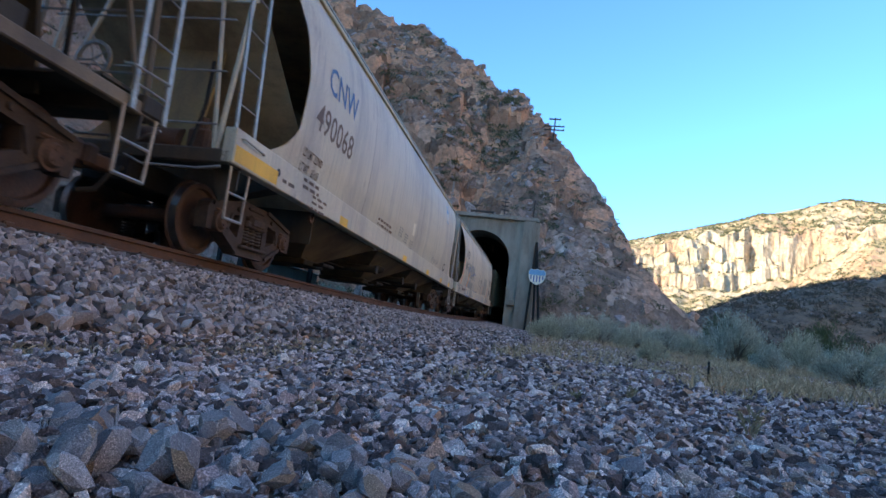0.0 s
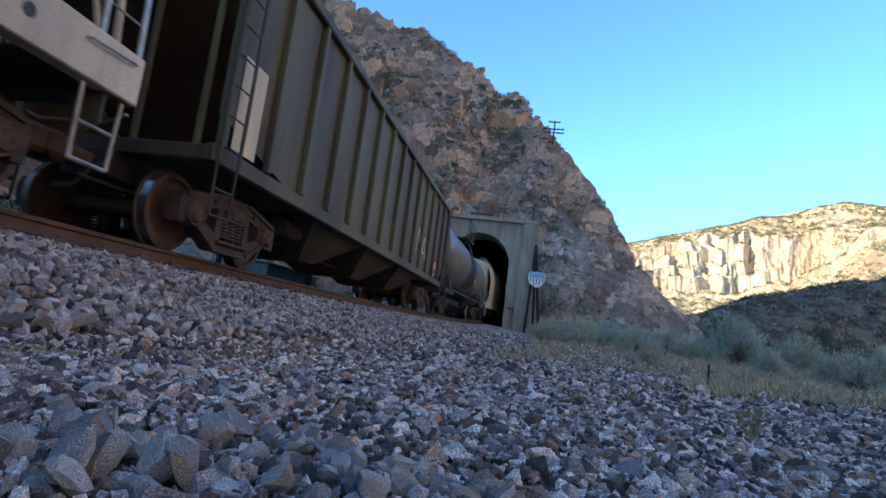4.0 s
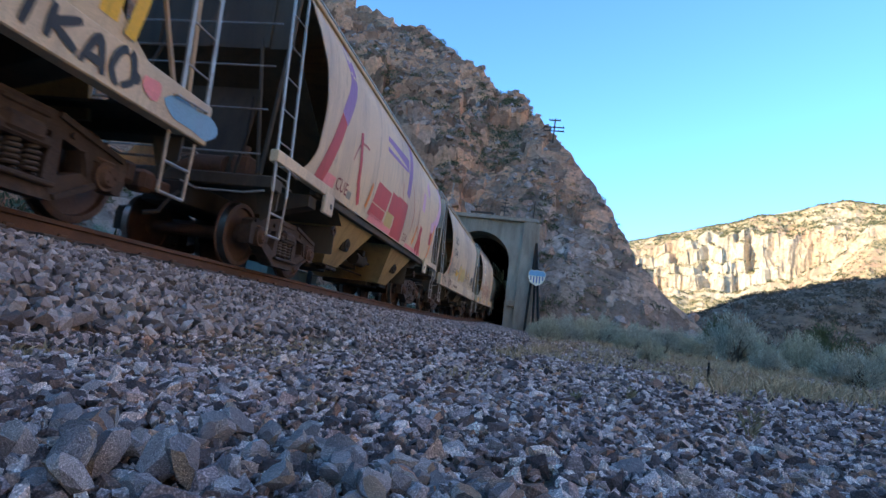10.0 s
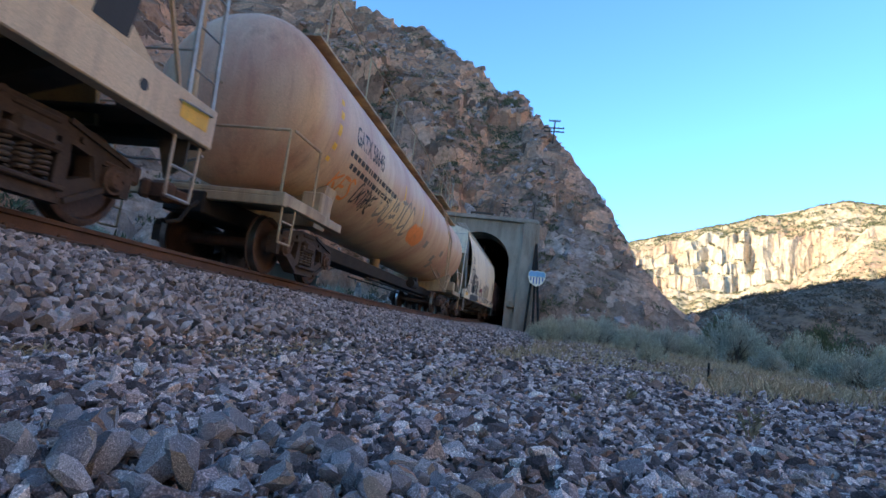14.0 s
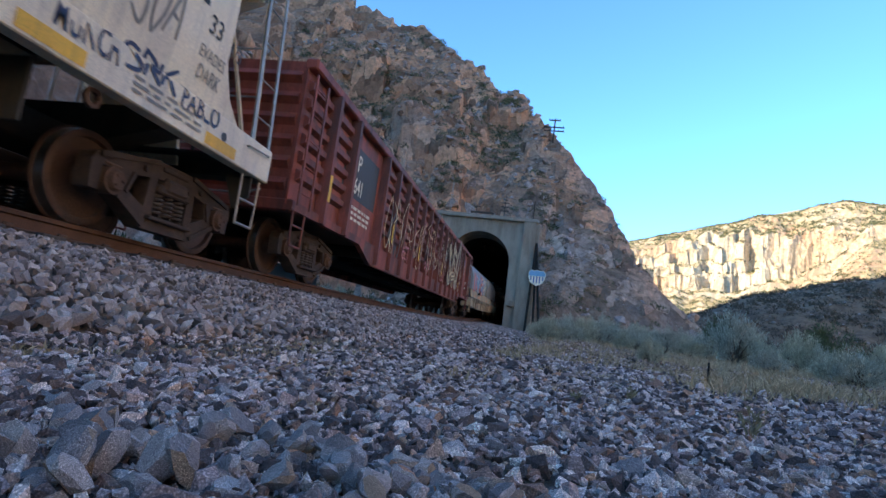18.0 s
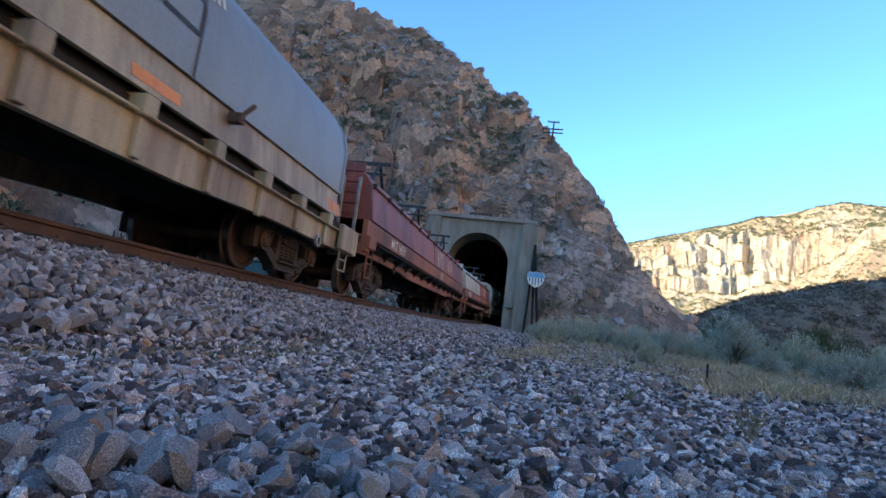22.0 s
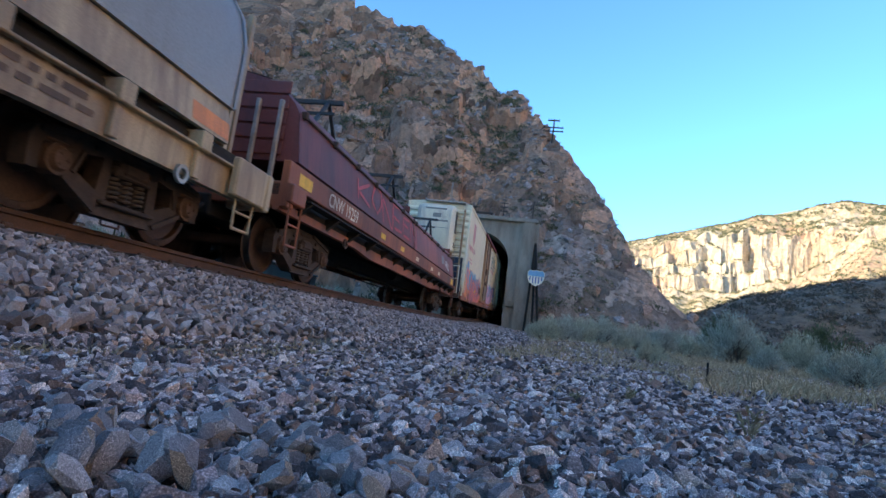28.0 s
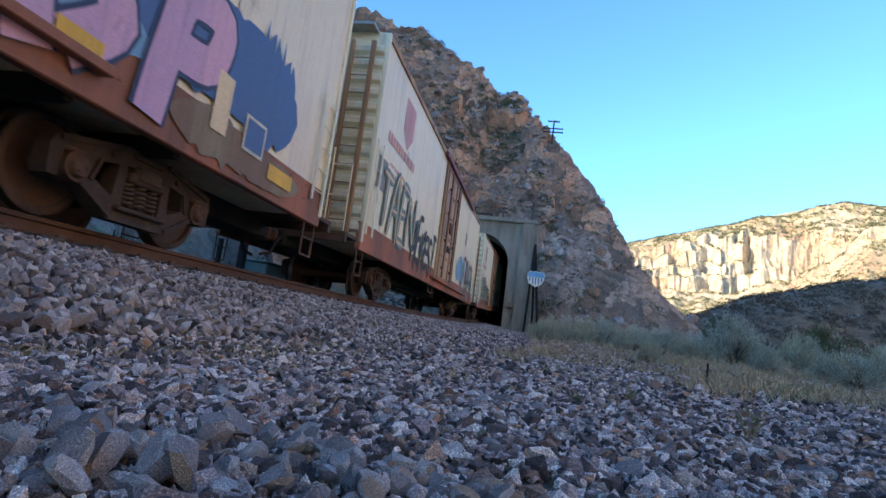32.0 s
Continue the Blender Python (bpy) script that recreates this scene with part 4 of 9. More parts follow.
def build_plants():
    rs = random.Random(31)
    kinds = []
    for k in range(4):
        kinds.append(sage_meshes(40 + k, 0.72 + 0.1 * (k % 2), 1.0 + 0.1 * k, mat=GREYSAGE if k % 2 else SAGE))
    spots = []
    for az_, d, s in ((1.2, 12.4, 0.56), (2.9, 13.2, 0.62), (4.8, 17.0, 0.82), (6.6, 18.5, 0.88), (8.4, 20.0, 0.92), (10.0, 22.5, 1.0), (11.0, 8.6, 0.34), (12.2, 18.0, 0.8), (14.3, 19.0, 0.86), (13.3, 26.0, 1.25), (15.8, 22.0, 0.85),
                     (18.2, 15.0, 0.95), (19.6, 15.4, 0.86), (21.0, 10.9, 0.4), (23.0, 15.0, 0.74), (24.6, 16.0, 0.72), (26.0, 9.7, 0.5), (27.4, 9.2, 0.54), (28.9, 13.0, 0.66), (30.6, 14.0, 0.8), (32.6, 13.0, 0.8),
                     (20.6, 22.0, 0.9), (11.6, 28.0, 1.1), (9.4, 30.0, 1.2), (15.6, 32.0, 1.2), (7.6, 34.0, 1.3), (5.6, 36.0, 1.4), (3.6, 38.0, 1.5), (1.9, 39.0, 1.5), (0.9, 41.0, 1.4), (9.8, 40.0, 1.6), (6.8, 42.0, 1.6), (4.4, 43.5, 1.5)):
        a = radians(az_)
        spots.append((d * math.sin(a), d * math.cos(a), s * (1.0 if d < 16 else 0.84)))
    for _ in range(22):
        spots.append((rs.uniform(-13, -8.3), rs.uniform(3, 30), rs.uniform(0.3, 0.6)))
    for i, (x, y, s) in enumerate(spots):
        wood, crown = kinds[i % 4]
        b = new("sagebrush")
        z = max(ground_z(x, y), hill_z(x, y)) if x < -9 else ground_z(x, y)
        b.matrix_basis = Matrix.Translation((x, y, z - 0.02)) @ Matrix.Rotation(rs.uniform(0, 6.28), 4, "Z") @ Matrix.Diagonal((s, s, s * rs.uniform(0.9, 1.05), 1))
        tagged(b, "silvery grey-green sagebrush growing in dry ground", "shrub", "sagebrush by the tunnel")
        part("trunk", wood, None, b, kind="stuff")
        part("crown", crown, None, b)
    for i, (az_, d, up_, s) in enumerate(((24.9, 21.0, 0.3, 1.25), (16.9, 40.0, 1.6, 1.4), (16.3, 41.0, 1.2, 1.2))):
        wood, crown = sage_meshes(60 + i, 0.95, 1.1, mat=GREEN)
        a = radians(az_)
        x, y = d * math.sin(a), d * math.cos(a)
        b = new("juniper_bush")
        b.matrix_basis = Matrix.Translation((x, y, ground_z(x, y) - 0.02)) @ Matrix.Diagonal((s, s, s + up_ * 0.6, 1))
        tagged(b, "dark green juniper bush behind the sagebrush", "shrub")
        part("trunk", wood, None, b, kind="stuff")
        part("crown", crown, None, b)
    # dry grass
    gr = np.random.RandomState(33)
    v, f, n = [], [], 0

    def tuft(x, y, count, height, spreadr):
        nonlocal n
        z = ground_z(x, y)
        for _ in range(count):
            p = Vector((x + gr.normal(0, spreadr), y + gr.normal(0, spreadr), z - 0.01))
            d = Vector((gr.normal(0, 0.45), gr.normal(0, 0.45), 1)).normalized()
            l, w = height * gr.uniform(0.5, 1.2), gr.uniform(0.0015, 0.0036) * (1 + height * 3)
            c = d.cross(Vector((gr.normal(), gr.normal(), 0.1))).normalized() * w
            bend = Vector((gr.normal(0, 0.2), gr.normal(0, 0.2), -0.1)) * l
            m = p + d * l * 0.55
            e = p + d * l + bend
            v.extend((p - c, p + c, m + c * 0.8, m - c * 0.8, e))
            f.extend(((n, n + 1, n + 2, n + 3), (n + 3, n + 2, n + 4)))
            n += 5
    for _ in range(760):
        a, d = radians(gr.uniform(13, 36)), gr.uniform(3.6, 14)
        if fbm(d * math.sin(a) * 0.6, d * math.cos(a) * 0.6, 1.0, 3) > lerp(0.12, -0.1, smooth(4, 7, d)):
            tuft(d * math.sin(a), d * math.cos(a), 26, gr.uniform(0.05, 0.2), 0.12)
    for az_, d, hgt in ((-1.6, 5.6, 0.16), (0.6, 7.4, 0.2), (2.4, 8.4, 0.18), (4.6, 6.9, 0.12), (7.5, 8.6, 0.17), (9.6, 7.4, 0.13), (16.5, 4.3, 0.16), (18.6, 4.9, 0.2), (21.4, 5.0, 0.24), (23.6, 5.4, 0.22), (25.8, 5.8, 0.2)):
        for _ in range(9):
            a = radians(az_ + gr.normal(0, 1.0))
            tuft(d * math.sin(a), d * (math.cos(a) + gr.normal(0, 0.04)), 20, hgt * gr.uniform(0.6, 1.1), 0.07)
    for _ in range(560):
        a, d = radians(gr.uniform(-2, 24)), gr.uniform(6.5, 36)
        if d * math.sin(a) > 0.012 * d - 0.05 and fbm(d * math.sin(a) * 0.4, d * math.cos(a) * 0.25, 5.0, 3) > 0.0:
            tuft(d * math.sin(a), d * math.cos(a), 24, 0.12 + 0.006 * d, 0.2)
    # along the foot of the bank, and a patch in the gravel
    for _ in range(75):
        y = gr.uniform(1.05, 3.4)
        tuft(-1.22 + gr.normal(0, 0.09), y, 16, gr.uniform(0.02, 0.05), 0.05)
    for _ in range(26):
        tuft(-0.38 + gr.normal(0, 0.05), 1.02 + gr.normal(0, 0.06), 18, 0.024, 0.03)
    for x, y in ((0.45, 3.6), (0.2, 3.9), (0.9, 4.4), (-0.1, 5.2), (0.6, 5.8), (-0.3, 2.6)):
        for _ in range(7):
            tuft(x + gr.normal(0, 0.12), y + gr.normal(0, 0.12), 14, 0.07, 0.05)
    for _ in range(70):
        a, d = radians(gr.uniform(-30, 30)), gr.uniform(1.6, 6)
        tuft(d * math.sin(a), d * math.cos(a), 6, 0.06, 0.03)
    me = bpy.data.meshes.new("dry_grass")
    me.from_pydata([tuple(p) for p in v], [], f)
    me.materials.append(STRAW)
    me.update()
    tagged(new("dry_grass", me), "sparse straw-coloured dry grass", "grass", kind="stuff")
    # a few weeds in the gravel
    for az_, d, hgt in ((19.7, 1.6, 0.085), (4.5, 1.9, 0.04), (9.5, 2.3, 0.05)):
        a = radians(az_)
        x, y = d * math.sin(a), d * math.cos(a)
        w = new("weed")
        w.location = (x, y, ground_z(x, y))
        tagged(w, "small dry weed growing in the gravel", "weed", "weeds in the gravel")
        st, lv = Shape(), Shape()
        for _ in range(7):
            q = Vector((rs.gauss(0, 0.014), rs.gauss(0, 0.014), hgt * rs.uniform(0.6, 1.1)))
            st.tube((0, 0, -0.01), q, 0.0011, 4)
            for _ in range(9):
                p = q * rs.uniform(0.3, 1)
                e = p + Vector((rs.gauss(0, 0.008), rs.gauss(0, 0.008), 0.012))
                lv.bar(p, e, 0.003, 0.0006)
        part("stem", st, STRAW, w)
        part("leaf_tuft", lv, WEED, w)


# ---------------------------------------------------------------- paint on the cars
def paint(name, base, dirt=(0.16, 0.12, 0.09), rough=0.55, amount=0.38, metal=0.0, scale=0.9):
    """Old paint: faded patches, dirt run down in thin streaks, and rust blooms."""
    # base lifted and warmed to offset the dim, bluish skylight on the car sides
    base, dirt = (min(0.9, base[0] * 1.19), min(0.9, base[1] * 1.12), min(0.85, base[2] * 0.93)), (dirt or [v * 0.75 for v in base])
    m = material(name, base, dirt, rough, metal, scale, 70, 0.08, amount=amount, streak=0.22, dist=0.004)
    n, l = m.node_tree.nodes, m.node_tree.links
    b = n["Principled BSDF"]
    old = b.inputs["Base Color"].links[0].from_socket
    co = n["Texture Coordinate"]
    for size, lo, hi, most, colour in (((3.0, 9.0, 0.35), 0.52, 0.72, 0.5, [v * 0.55 for v in dirt]), ((1.3, 1.3, 0.9), 0.60, 0.70, 0.45, (0.20, 0.11, 0.065))):
        mp, no, mr, mx = n.new("ShaderNodeMapping"), n.new("ShaderNodeTexNoise"), n.new("ShaderNodeMapRange"), n.new("ShaderNodeMix")
        mp.inputs["Scale"].default_value = size
        no.inputs["Scale"].default_value, no.inputs["Detail"].default_value, no.inputs["Roughness"].default_value = 1.0, 7, 0.7
        mr.inputs[1].default_value, mr.inputs[2].default_value, mr.inputs[4].default_value = lo, hi, most
        mx.data_type = "RGBA"
        mx.inputs[7].default_value = (*colour, 1)
        l.new(co.outputs["Object"], mp.inputs["Vector"])
        l.new(mp.outputs[0], no.inputs["Vector"])
        l.new(no.outputs[0], mr.inputs[0])
        l.new(mr.outputs[0], mx.inputs[0])
        l.new(old, mx.inputs[6])
        old = mx.outputs[2]
    l.new(old, b.inputs["Base Color"])
    return m


RUST = material("rust", (0.13, 0.073, 0.05), (0.07, 0.044, 0.033), 0.88, 0.0, 3, 60, 0.4)
CAST = material("cast_steel", (0.072, 0.048, 0.037), (0.04, 0.028, 0.023), 0.85, 0.0, 4, 50, 0.6, (0.115, 0.078, 0.058))
WHEEL = material("wheel_plate", (0.10, 0.058, 0.045), (0.06, 0.037, 0.03), 0.75, 0.0, 3, 40, 0.25)
TREAD = material("polished_tread", (0.45, 0.45, 0.47), (0.3, 0.28, 0.27), 0.3, 0.95, 5, 80, 0.05)
# underframe dirt, darkened further to put the shade below the cars into the colour
UNDER = material("shaded_underframe_dirt", (0.032, 0.026, 0.021), (0.02, 0.016, 0.013), 0.9, 0.0, 3, 40, 0.4)
BLACK = paint("black_paint", (0.025, 0.025, 0.028), (0.05, 0.045, 0.04), 0.6)
WHITE = paint("white_paint", (0.75, 0.75, 0.74), (0.5, 0.48, 0.45), 0.6)
YELLOW = paint("yellow_paint", (0.85, 0.50, 0.05), (0.6, 0.36, 0.05), 0.6)
ORANGE = paint("orange_paint", (0.75, 0.28, 0.08), (0.5, 0.2, 0.07), 0.6)
BLUE = paint("blue_paint", (0.06, 0.14, 0.42), (0.08, 0.15, 0.33), 0.6)
SKYBLUE = paint("light_blue_paint", (0.16, 0.38, 0.70), (0.2, 0.36, 0.6), 0.6)
NAVY = paint("navy_paint", (0.03, 0.05, 0.14), None, 0.6)
CABINET = paint("dull_blue_grey_paint", (0.085, 0.135, 0.155), (0.06, 0.08, 0.09), 0.6)
TEAL = paint("teal_paint", (0.05, 0.22, 0.27), None, 0.6)
RED = paint("red_paint", (0.48, 0.06, 0.07), (0.34, 0.06, 0.06), 0.6)
DARKRED = paint("dark_red_paint", (0.20, 0.03, 0.04), None, 0.6)
PINK = paint("pink_paint", (0.78, 0.28, 0.36), (0.7, 0.25, 0.25), 0.6)
LILAC = paint("lilac_paint", (0.62, 0.40, 0.68), (0.55, 0.36, 0.6), 0.6)
PURPLE = paint("purple_paint", (0.28, 0.16, 0.48), None, 0.6)
SALMON = paint("salmon_paint", (0.85, 0.24, 0.20), (0.75, 0.2, 0.22), 0.6)
CREAM = paint("cream_paint", (0.72, 0.62, 0.46), None, 0.6)
MIDGREY = paint("grey_paint", (0.26, 0.26, 0.27), None, 0.6)
TAGBROWN = paint("brown_lettering", (0.13, 0.08, 0.05), None, 0.6)
HAZE = paint("faded_yellow_spray", (0.52, 0.44, 0.20), (0.48, 0.42, 0.30), 0.6)
OLDRED = paint("faded_red_spray", (0.40, 0.13, 0.12), (0.42, 0.22, 0.19), 0.6)
BUFF = paint("buffed_grey_patch", (0.36, 0.35, 0.34), (0.30, 0.29, 0.28), 0.6)
SEAM = paint("grimy_seam", (0.30, 0.26, 0.23), (0.22, 0.19, 0.17), 0.7)
GALV = material("galvanised_steel", (0.42, 0.41, 0.40), (0.3, 0.27, 0.25), 0.5, 0.5, 5, 60, 0.1)
SPRING = material("spring_steel", (0.14, 0.11, 0.09), (0.08, 0.06, 0.05), 0.7, 0.3, 5, 60, 0.2)


def words(parent, string, y, z, size, mat, surf, name="lettering", stretch=1.0, off=0.005, side=1):
    """Lettering that lies on the side of a car, from y on, with its foot at z."""
    c = bpy.data.curves.new("lettering", "FONT")
    c.body, c.size, c.resolution_u = string, size / 0.7, 2
    c.offset = size * 0.012
    tmp = bpy.data.objects.new("lettering", c)
    me = bpy.data.meshes.new_from_object(tmp)
    bpy.data.objects.remove(tmp)
    for v in me.vertices:
        yy, zz = y + v.co.x * stretch, z + v.co.y
        v.co = (side * (surf(zz) + off), yy, zz)
    me.materials.clear()
    me.materials.append(mat)
    return part(name, me, None, parent)


def patch(parent, y0, y1, z0, z1, mat, surf, name="painted_patch", off=0.003, lean=0.0, n=4):
    """A painted oblong that follows the side."""
    s = Shape()
    rows = []
    for i in range(n + 1):
        z = lerp(z0, z1, i / n)
        sh = lean * (z - z0)
        rows.append([(surf(z) + off, y0 + sh, z), (surf(z) + off, y1 + sh, z)])
    s.sheet(rows)
    return part(name, s, mat, parent)


def bars(parent, y, z, w, rows, mat, surf, h=0.055, gap=0.05, rng=None, name="data_line"):
    """Small print that cannot be read: plain dashes in lines."""
    s = Shape()
    rng = rng or random.Random(3)
    for r in range(rows):
        yy = y
        zz = z - r * (h + gap)
        while yy < y + w:
            l = rng.uniform(0.08, 0.28)
            x = surf(zz) + 0.004
            s.add([(x, yy, zz), (x, yy + l, zz), (surf(zz + h) + 0.004, yy + l, zz + h), (surf(zz + h) + 0.004, yy, zz + h)], [(0, 1, 2, 3)])
            yy += l + 0.06
    return part(name, s, mat, parent, kind="stuff")


GLYPHS = ([[(0, 0), (0, 1)], [(0, 1), (0.9, 0.85), (0.75, 0.5), (0, 0.5)], [(0.3, 0.5), (1, 0)]],
          [[(0, 0), (0.5, 1), (1, 0)], [(0.2, 0.4), (0.8, 0.4)]],
          [[(1, 0.85), (0.4, 1), (0, 0.5), (0.4, 0), (1, 0.15)]],
          [[(0, 0), (0, 1)], [(0, 1), (1, 1)], [(0, 0.5), (0.8, 0.5)], [(0, 0), (1, 0)]],
          [[(0, 1), (0.2, 0.1), (0.6, 0), (0.9, 0.2), (1, 1)]],
          [[(0.9, 0.9), (0.3, 1), (0.1, 0.7), (0.8, 0.4), (0.7, 0), (0, 0.1)]],
          [[(0, 0), (0, 1), (1, 0), (1, 1)]],
          [[(0.5, 0), (0.5, 1)], [(0, 1), (1, 1)]],
          [[(0, 0), (0, 1)], [(0, 0.45), (1, 1)], [(0.2, 0.5), (1, 0)]],
          [[(0.5, 0), (0, 0.4), (0.3, 1), (0.8, 1), (1, 0.5), (0.5, 0)]])


def smooth_line(pts, n=5):
    if len(pts) < 3:
        return [(lerp(pts[0][0], pts[1][0], i / n), lerp(pts[0][1], pts[1][1], i / n)) for i in range(n + 1)]
    out = []
    ext = [pts[0]] + list(pts) + [pts[-1]]
    for a, b, c, d in zip(ext, ext[1:], ext[2:], ext[3:]):
        for i in range(n):
            t = i / n
            out.append(tuple(0.5 * (2 * b[k] + (c[k] - a[k]) * t + (2 * a[k] - 5 * b[k] + 4 * c[k] - d[k]) * t * t + (3 * b[k] - a[k] - 3 * c[k] + d[k]) * t ** 3) for k in (0, 1)))
    return out + [pts[-1]]


def ribbon(s, pts, w, surf, off, taper=0.3):
    rows, n = [], len(pts)
    for i, (y, z) in enumerate(pts):
        a, b = pts[max(i - 1, 0)], pts[min(i + 1, n - 1)]
        dy, dz = b[0] - a[0], b[1] - a[1]
        l = math.hypot(dy, dz) or 1
        k = w / 2 * (1 - taper * abs(2 * i / (n - 1) - 1) ** 3)
        py, pz = -dz / l * k, dy / l * k
        rows.append([(surf(z + pz) + off, y + py, z + pz), (surf(z - pz) + off, y - py, z - pz)])
    s.sheet(rows)


def graffiti(parent, y0, y1, z0, z1, count, mats, surf, seed, weight=0.2, slant=0.12, wobble=0.1, edge=1.5, lowest=1.06):
    """Sprayed lettering of free strokes; mats: outline, fill and, if given, light, from the wall outwards."""
    rng = random.Random(seed)
    lines = []
    cell = (y1 - y0) / count
    for i in range(count):
        g = rng.choice(GLYPHS)
        lo, hi = rng.uniform(-0.08, 0.1), rng.uniform(0.85, 1.1)
        for stroke in g:
            pts = []
            for gx, gz in stroke:
                gx, gz = gx + rng.uniform(-wobble, wobble), lerp(lo, hi, gz) + rng.uniform(-wobble, wobble)
                z = max(lowest, lerp(z0, z1, gz))
                pts.append((y0 + cell * (i + 0.08 + 0.84 * gx) + slant * (z - z0), z))
            lines.append(smooth_line(pts))
    w = weight * (z1 - z0)
    for k, (m, f) in enumerate(zip(mats, (edge, 1.0, 0.3))):
        if m is None:
            continue
        for j, pts in enumerate(lines):
            s = Shape()
            ribbon(s, pts, w * f, surf, 0.004 + 0.006 * k + 0.0004 * (j % 12))
            part("graffiti", s, m, parent)


def strokes(parent, lines, weights, mats, surf, off=0.006):
    """Sprayed lines of a given course, each laid over the last in narrower passes; lines: lists of (y, z)."""
    for k, (w, m) in enumerate(zip(weights, mats)):
        for j, pts in enumerate(lines):
            s = Shape()
            ribbon(s, smooth_line(pts), w, surf, off + 0.005 * k + 0.0004 * (j % 9), 0.05)
            part("graffiti", s, m, parent)


def cloud(parent, y0, y1, z0, z1, mat, surf, seed, lobes=9, off=0.0035, name="sprayed_ground"):
    """A sprayed patch of uneven outline."""
    rng = random.Random(seed)
    n, rows = 30, []
    top = [rng.uniform(0.7, 1.0) for _ in range(lobes + 1)]
    bot = [rng.uniform(0.0, 0.2) for _ in range(lobes + 1)]
    s = Shape()
    for i in range(n + 1):
        t = i / n
        a, f = int(t * lobes * 0.9999), (t * lobes) % 1
        e = min(1.0, 5 * t, 5 * (1 - t)) ** 0.5
        zt, zb = lerp(0.5, lerp(top[a], top[a + 1], f), e), lerp(0.5, lerp(bot[a], bot[a + 1], f), e)
        rows.append([(surf(lerp(z0, z1, lerp(zb, zt, k / 5))) + off, lerp(y0, y1, t), lerp(z0, z1, lerp(zb, zt, k / 5))) for k in range(6)])
    s.sheet(rows)
    return part(name, s, mat, parent)


# ---------------------------------------------------------------- running gear
WHEEL_R = 0.457


def gear_meshes():
    g = {}
    ws = Shape()
    half = [(0.0, 0.085, 0), (0.58, 0.09, 0), (0.60, 0.11, 0), (0.655, 0.13, 0), (0.70, 0.25, 0), (0.685, 0.385, 0), (0.668, 0.395, 0), (0.665, 0.478, 0), (0.685, 0.484, 0), (0.70, 0.462, 1), (0.8, 0.455, 1),
            (0.808, 0.445, 0), (0.812, 0.39, 0), (0.765, 0.375, 0), (0.745, 0.25, 0), (0.76, 0.14, 0), (0.83, 0.12, 0), (0.84, 0.085, 0), (1.0, 0.08, 0)]
    full = [(-x, r, k) for x, r, k in reversed(half[1:])] + half
    for (xa, ra, ka), (xb, rb, kb) in zip(full, full[1:]):
        ws.turn([(xa, ra), (xb, rb)], (0, 0, 0), 36, 1 if ka and kb else 0)
    g["wheelset"] = ws.mesh("wheelset", WHEEL, TREAD, smooth=True)
    # cast side frame: a heavy bow with two raking windows and an open spring seat
    s = Shape()
    x0, x1 = -0.085, 0.085

    def piece(p, thin=0.0):
        s.prism(p, "x", x0 + thin, x1 - thin)
    for k in (-1, 1):
        piece([(k * 1.14, 0.33), (k * 1.03, 0.33), (k * 1.02, 0.57), (k * 1.16, 0.58)])
        piece([(k * 1.16, 0.58), (k * 1.02, 0.57), (k * 0.74, 0.57), (k * 0.60, 0.60), (k * 0.58, 0.78), (k * 0.98, 0.72), (k * 1.12, 0.66)])
        piece([(k * 0.60, 0.60), (k * 0.26, 0.66), (k * 0.26, 0.84), (k * 0.58, 0.78)])
        piece([(k * 0.84, 0.34), (k * 0.66, 0.36), (k * 0.60, 0.60), (k * 0.74, 0.57)])
        piece([(k * 0.84, 0.34), (k * 0.40, 0.10), (k * 0.28, 0.27), (k * 0.66, 0.42)])
        piece([(k * 0.41, 0.27), (k * 0.27, 0.27), (k * 0.27, 0.66), (k * 0.38, 0.64)])
        # raised lips along the edges of the casting
        s.bar((x1 + 0.012, k * 1.08, 0.66), (x1 + 0.012, k * 0.30, 0.82), 0.05, 0.035, 0, (0, 0, 1))
        s.bar((x1 + 0.012, k * 0.80, 0.345), (x1 + 0.012, k * 0.40, 0.135), 0.05, 0.035, 0, (0, 0, 1))
        s.bar((x1 + 0.010, k * 0.62, 0.61), (x1 + 0.010, k * 0.70, 0.40), 0.04, 0.03, 0, (0, 1, 0))
        s.tube((x1 - 0.01, k * 0.48, 0.70), (x1 + 0.03, k * 0.48, 0.70), 0.035, 8)
    piece([(-0.26, 0.66), (0.26, 0.66), (0.26, 0.84), (-0.26, 0.84)])
    piece([(-0.40, 0.10), (0.40, 0.10), (0.28, 0.25), (-0.28, 0.25)])
    s.box(x0 - 0.03, x1 + 0.06, -0.36, 0.36, 0.205, 0.25, 0.012)
    s.box(x0 - 0.02, x1 + 0.05, -0.27, 0.27, 0.505, 0.60, 0.02)
    s.box(x0, x1 + 0.02, -0.22, 0.22, 0.75, 0.80, 0.01)
    g["side_frame"] = s.mesh("side_frame", CAST)
    s = Shape()
    turns, n = 5, 12
    rows = []
    for i in range(turns * n + 1):
        a = 2 * math.pi * i / n
        c0, zz = Vector((math.cos(a), math.sin(a), 0)), lerp(0.265, 0.49, i / (turns * n))
        rows.append([tuple(c0 * (0.062 + 0.018 * math.cos(q)) + Vector((0, 0, zz + 0.018 * math.sin(q)))) for q in [math.pi * j / 3 for j in range(6)]])
    s.sheet(rows, 0, True)
    g["coil_spring"] = s.mesh("coil_spring", SPRING, smooth=True)
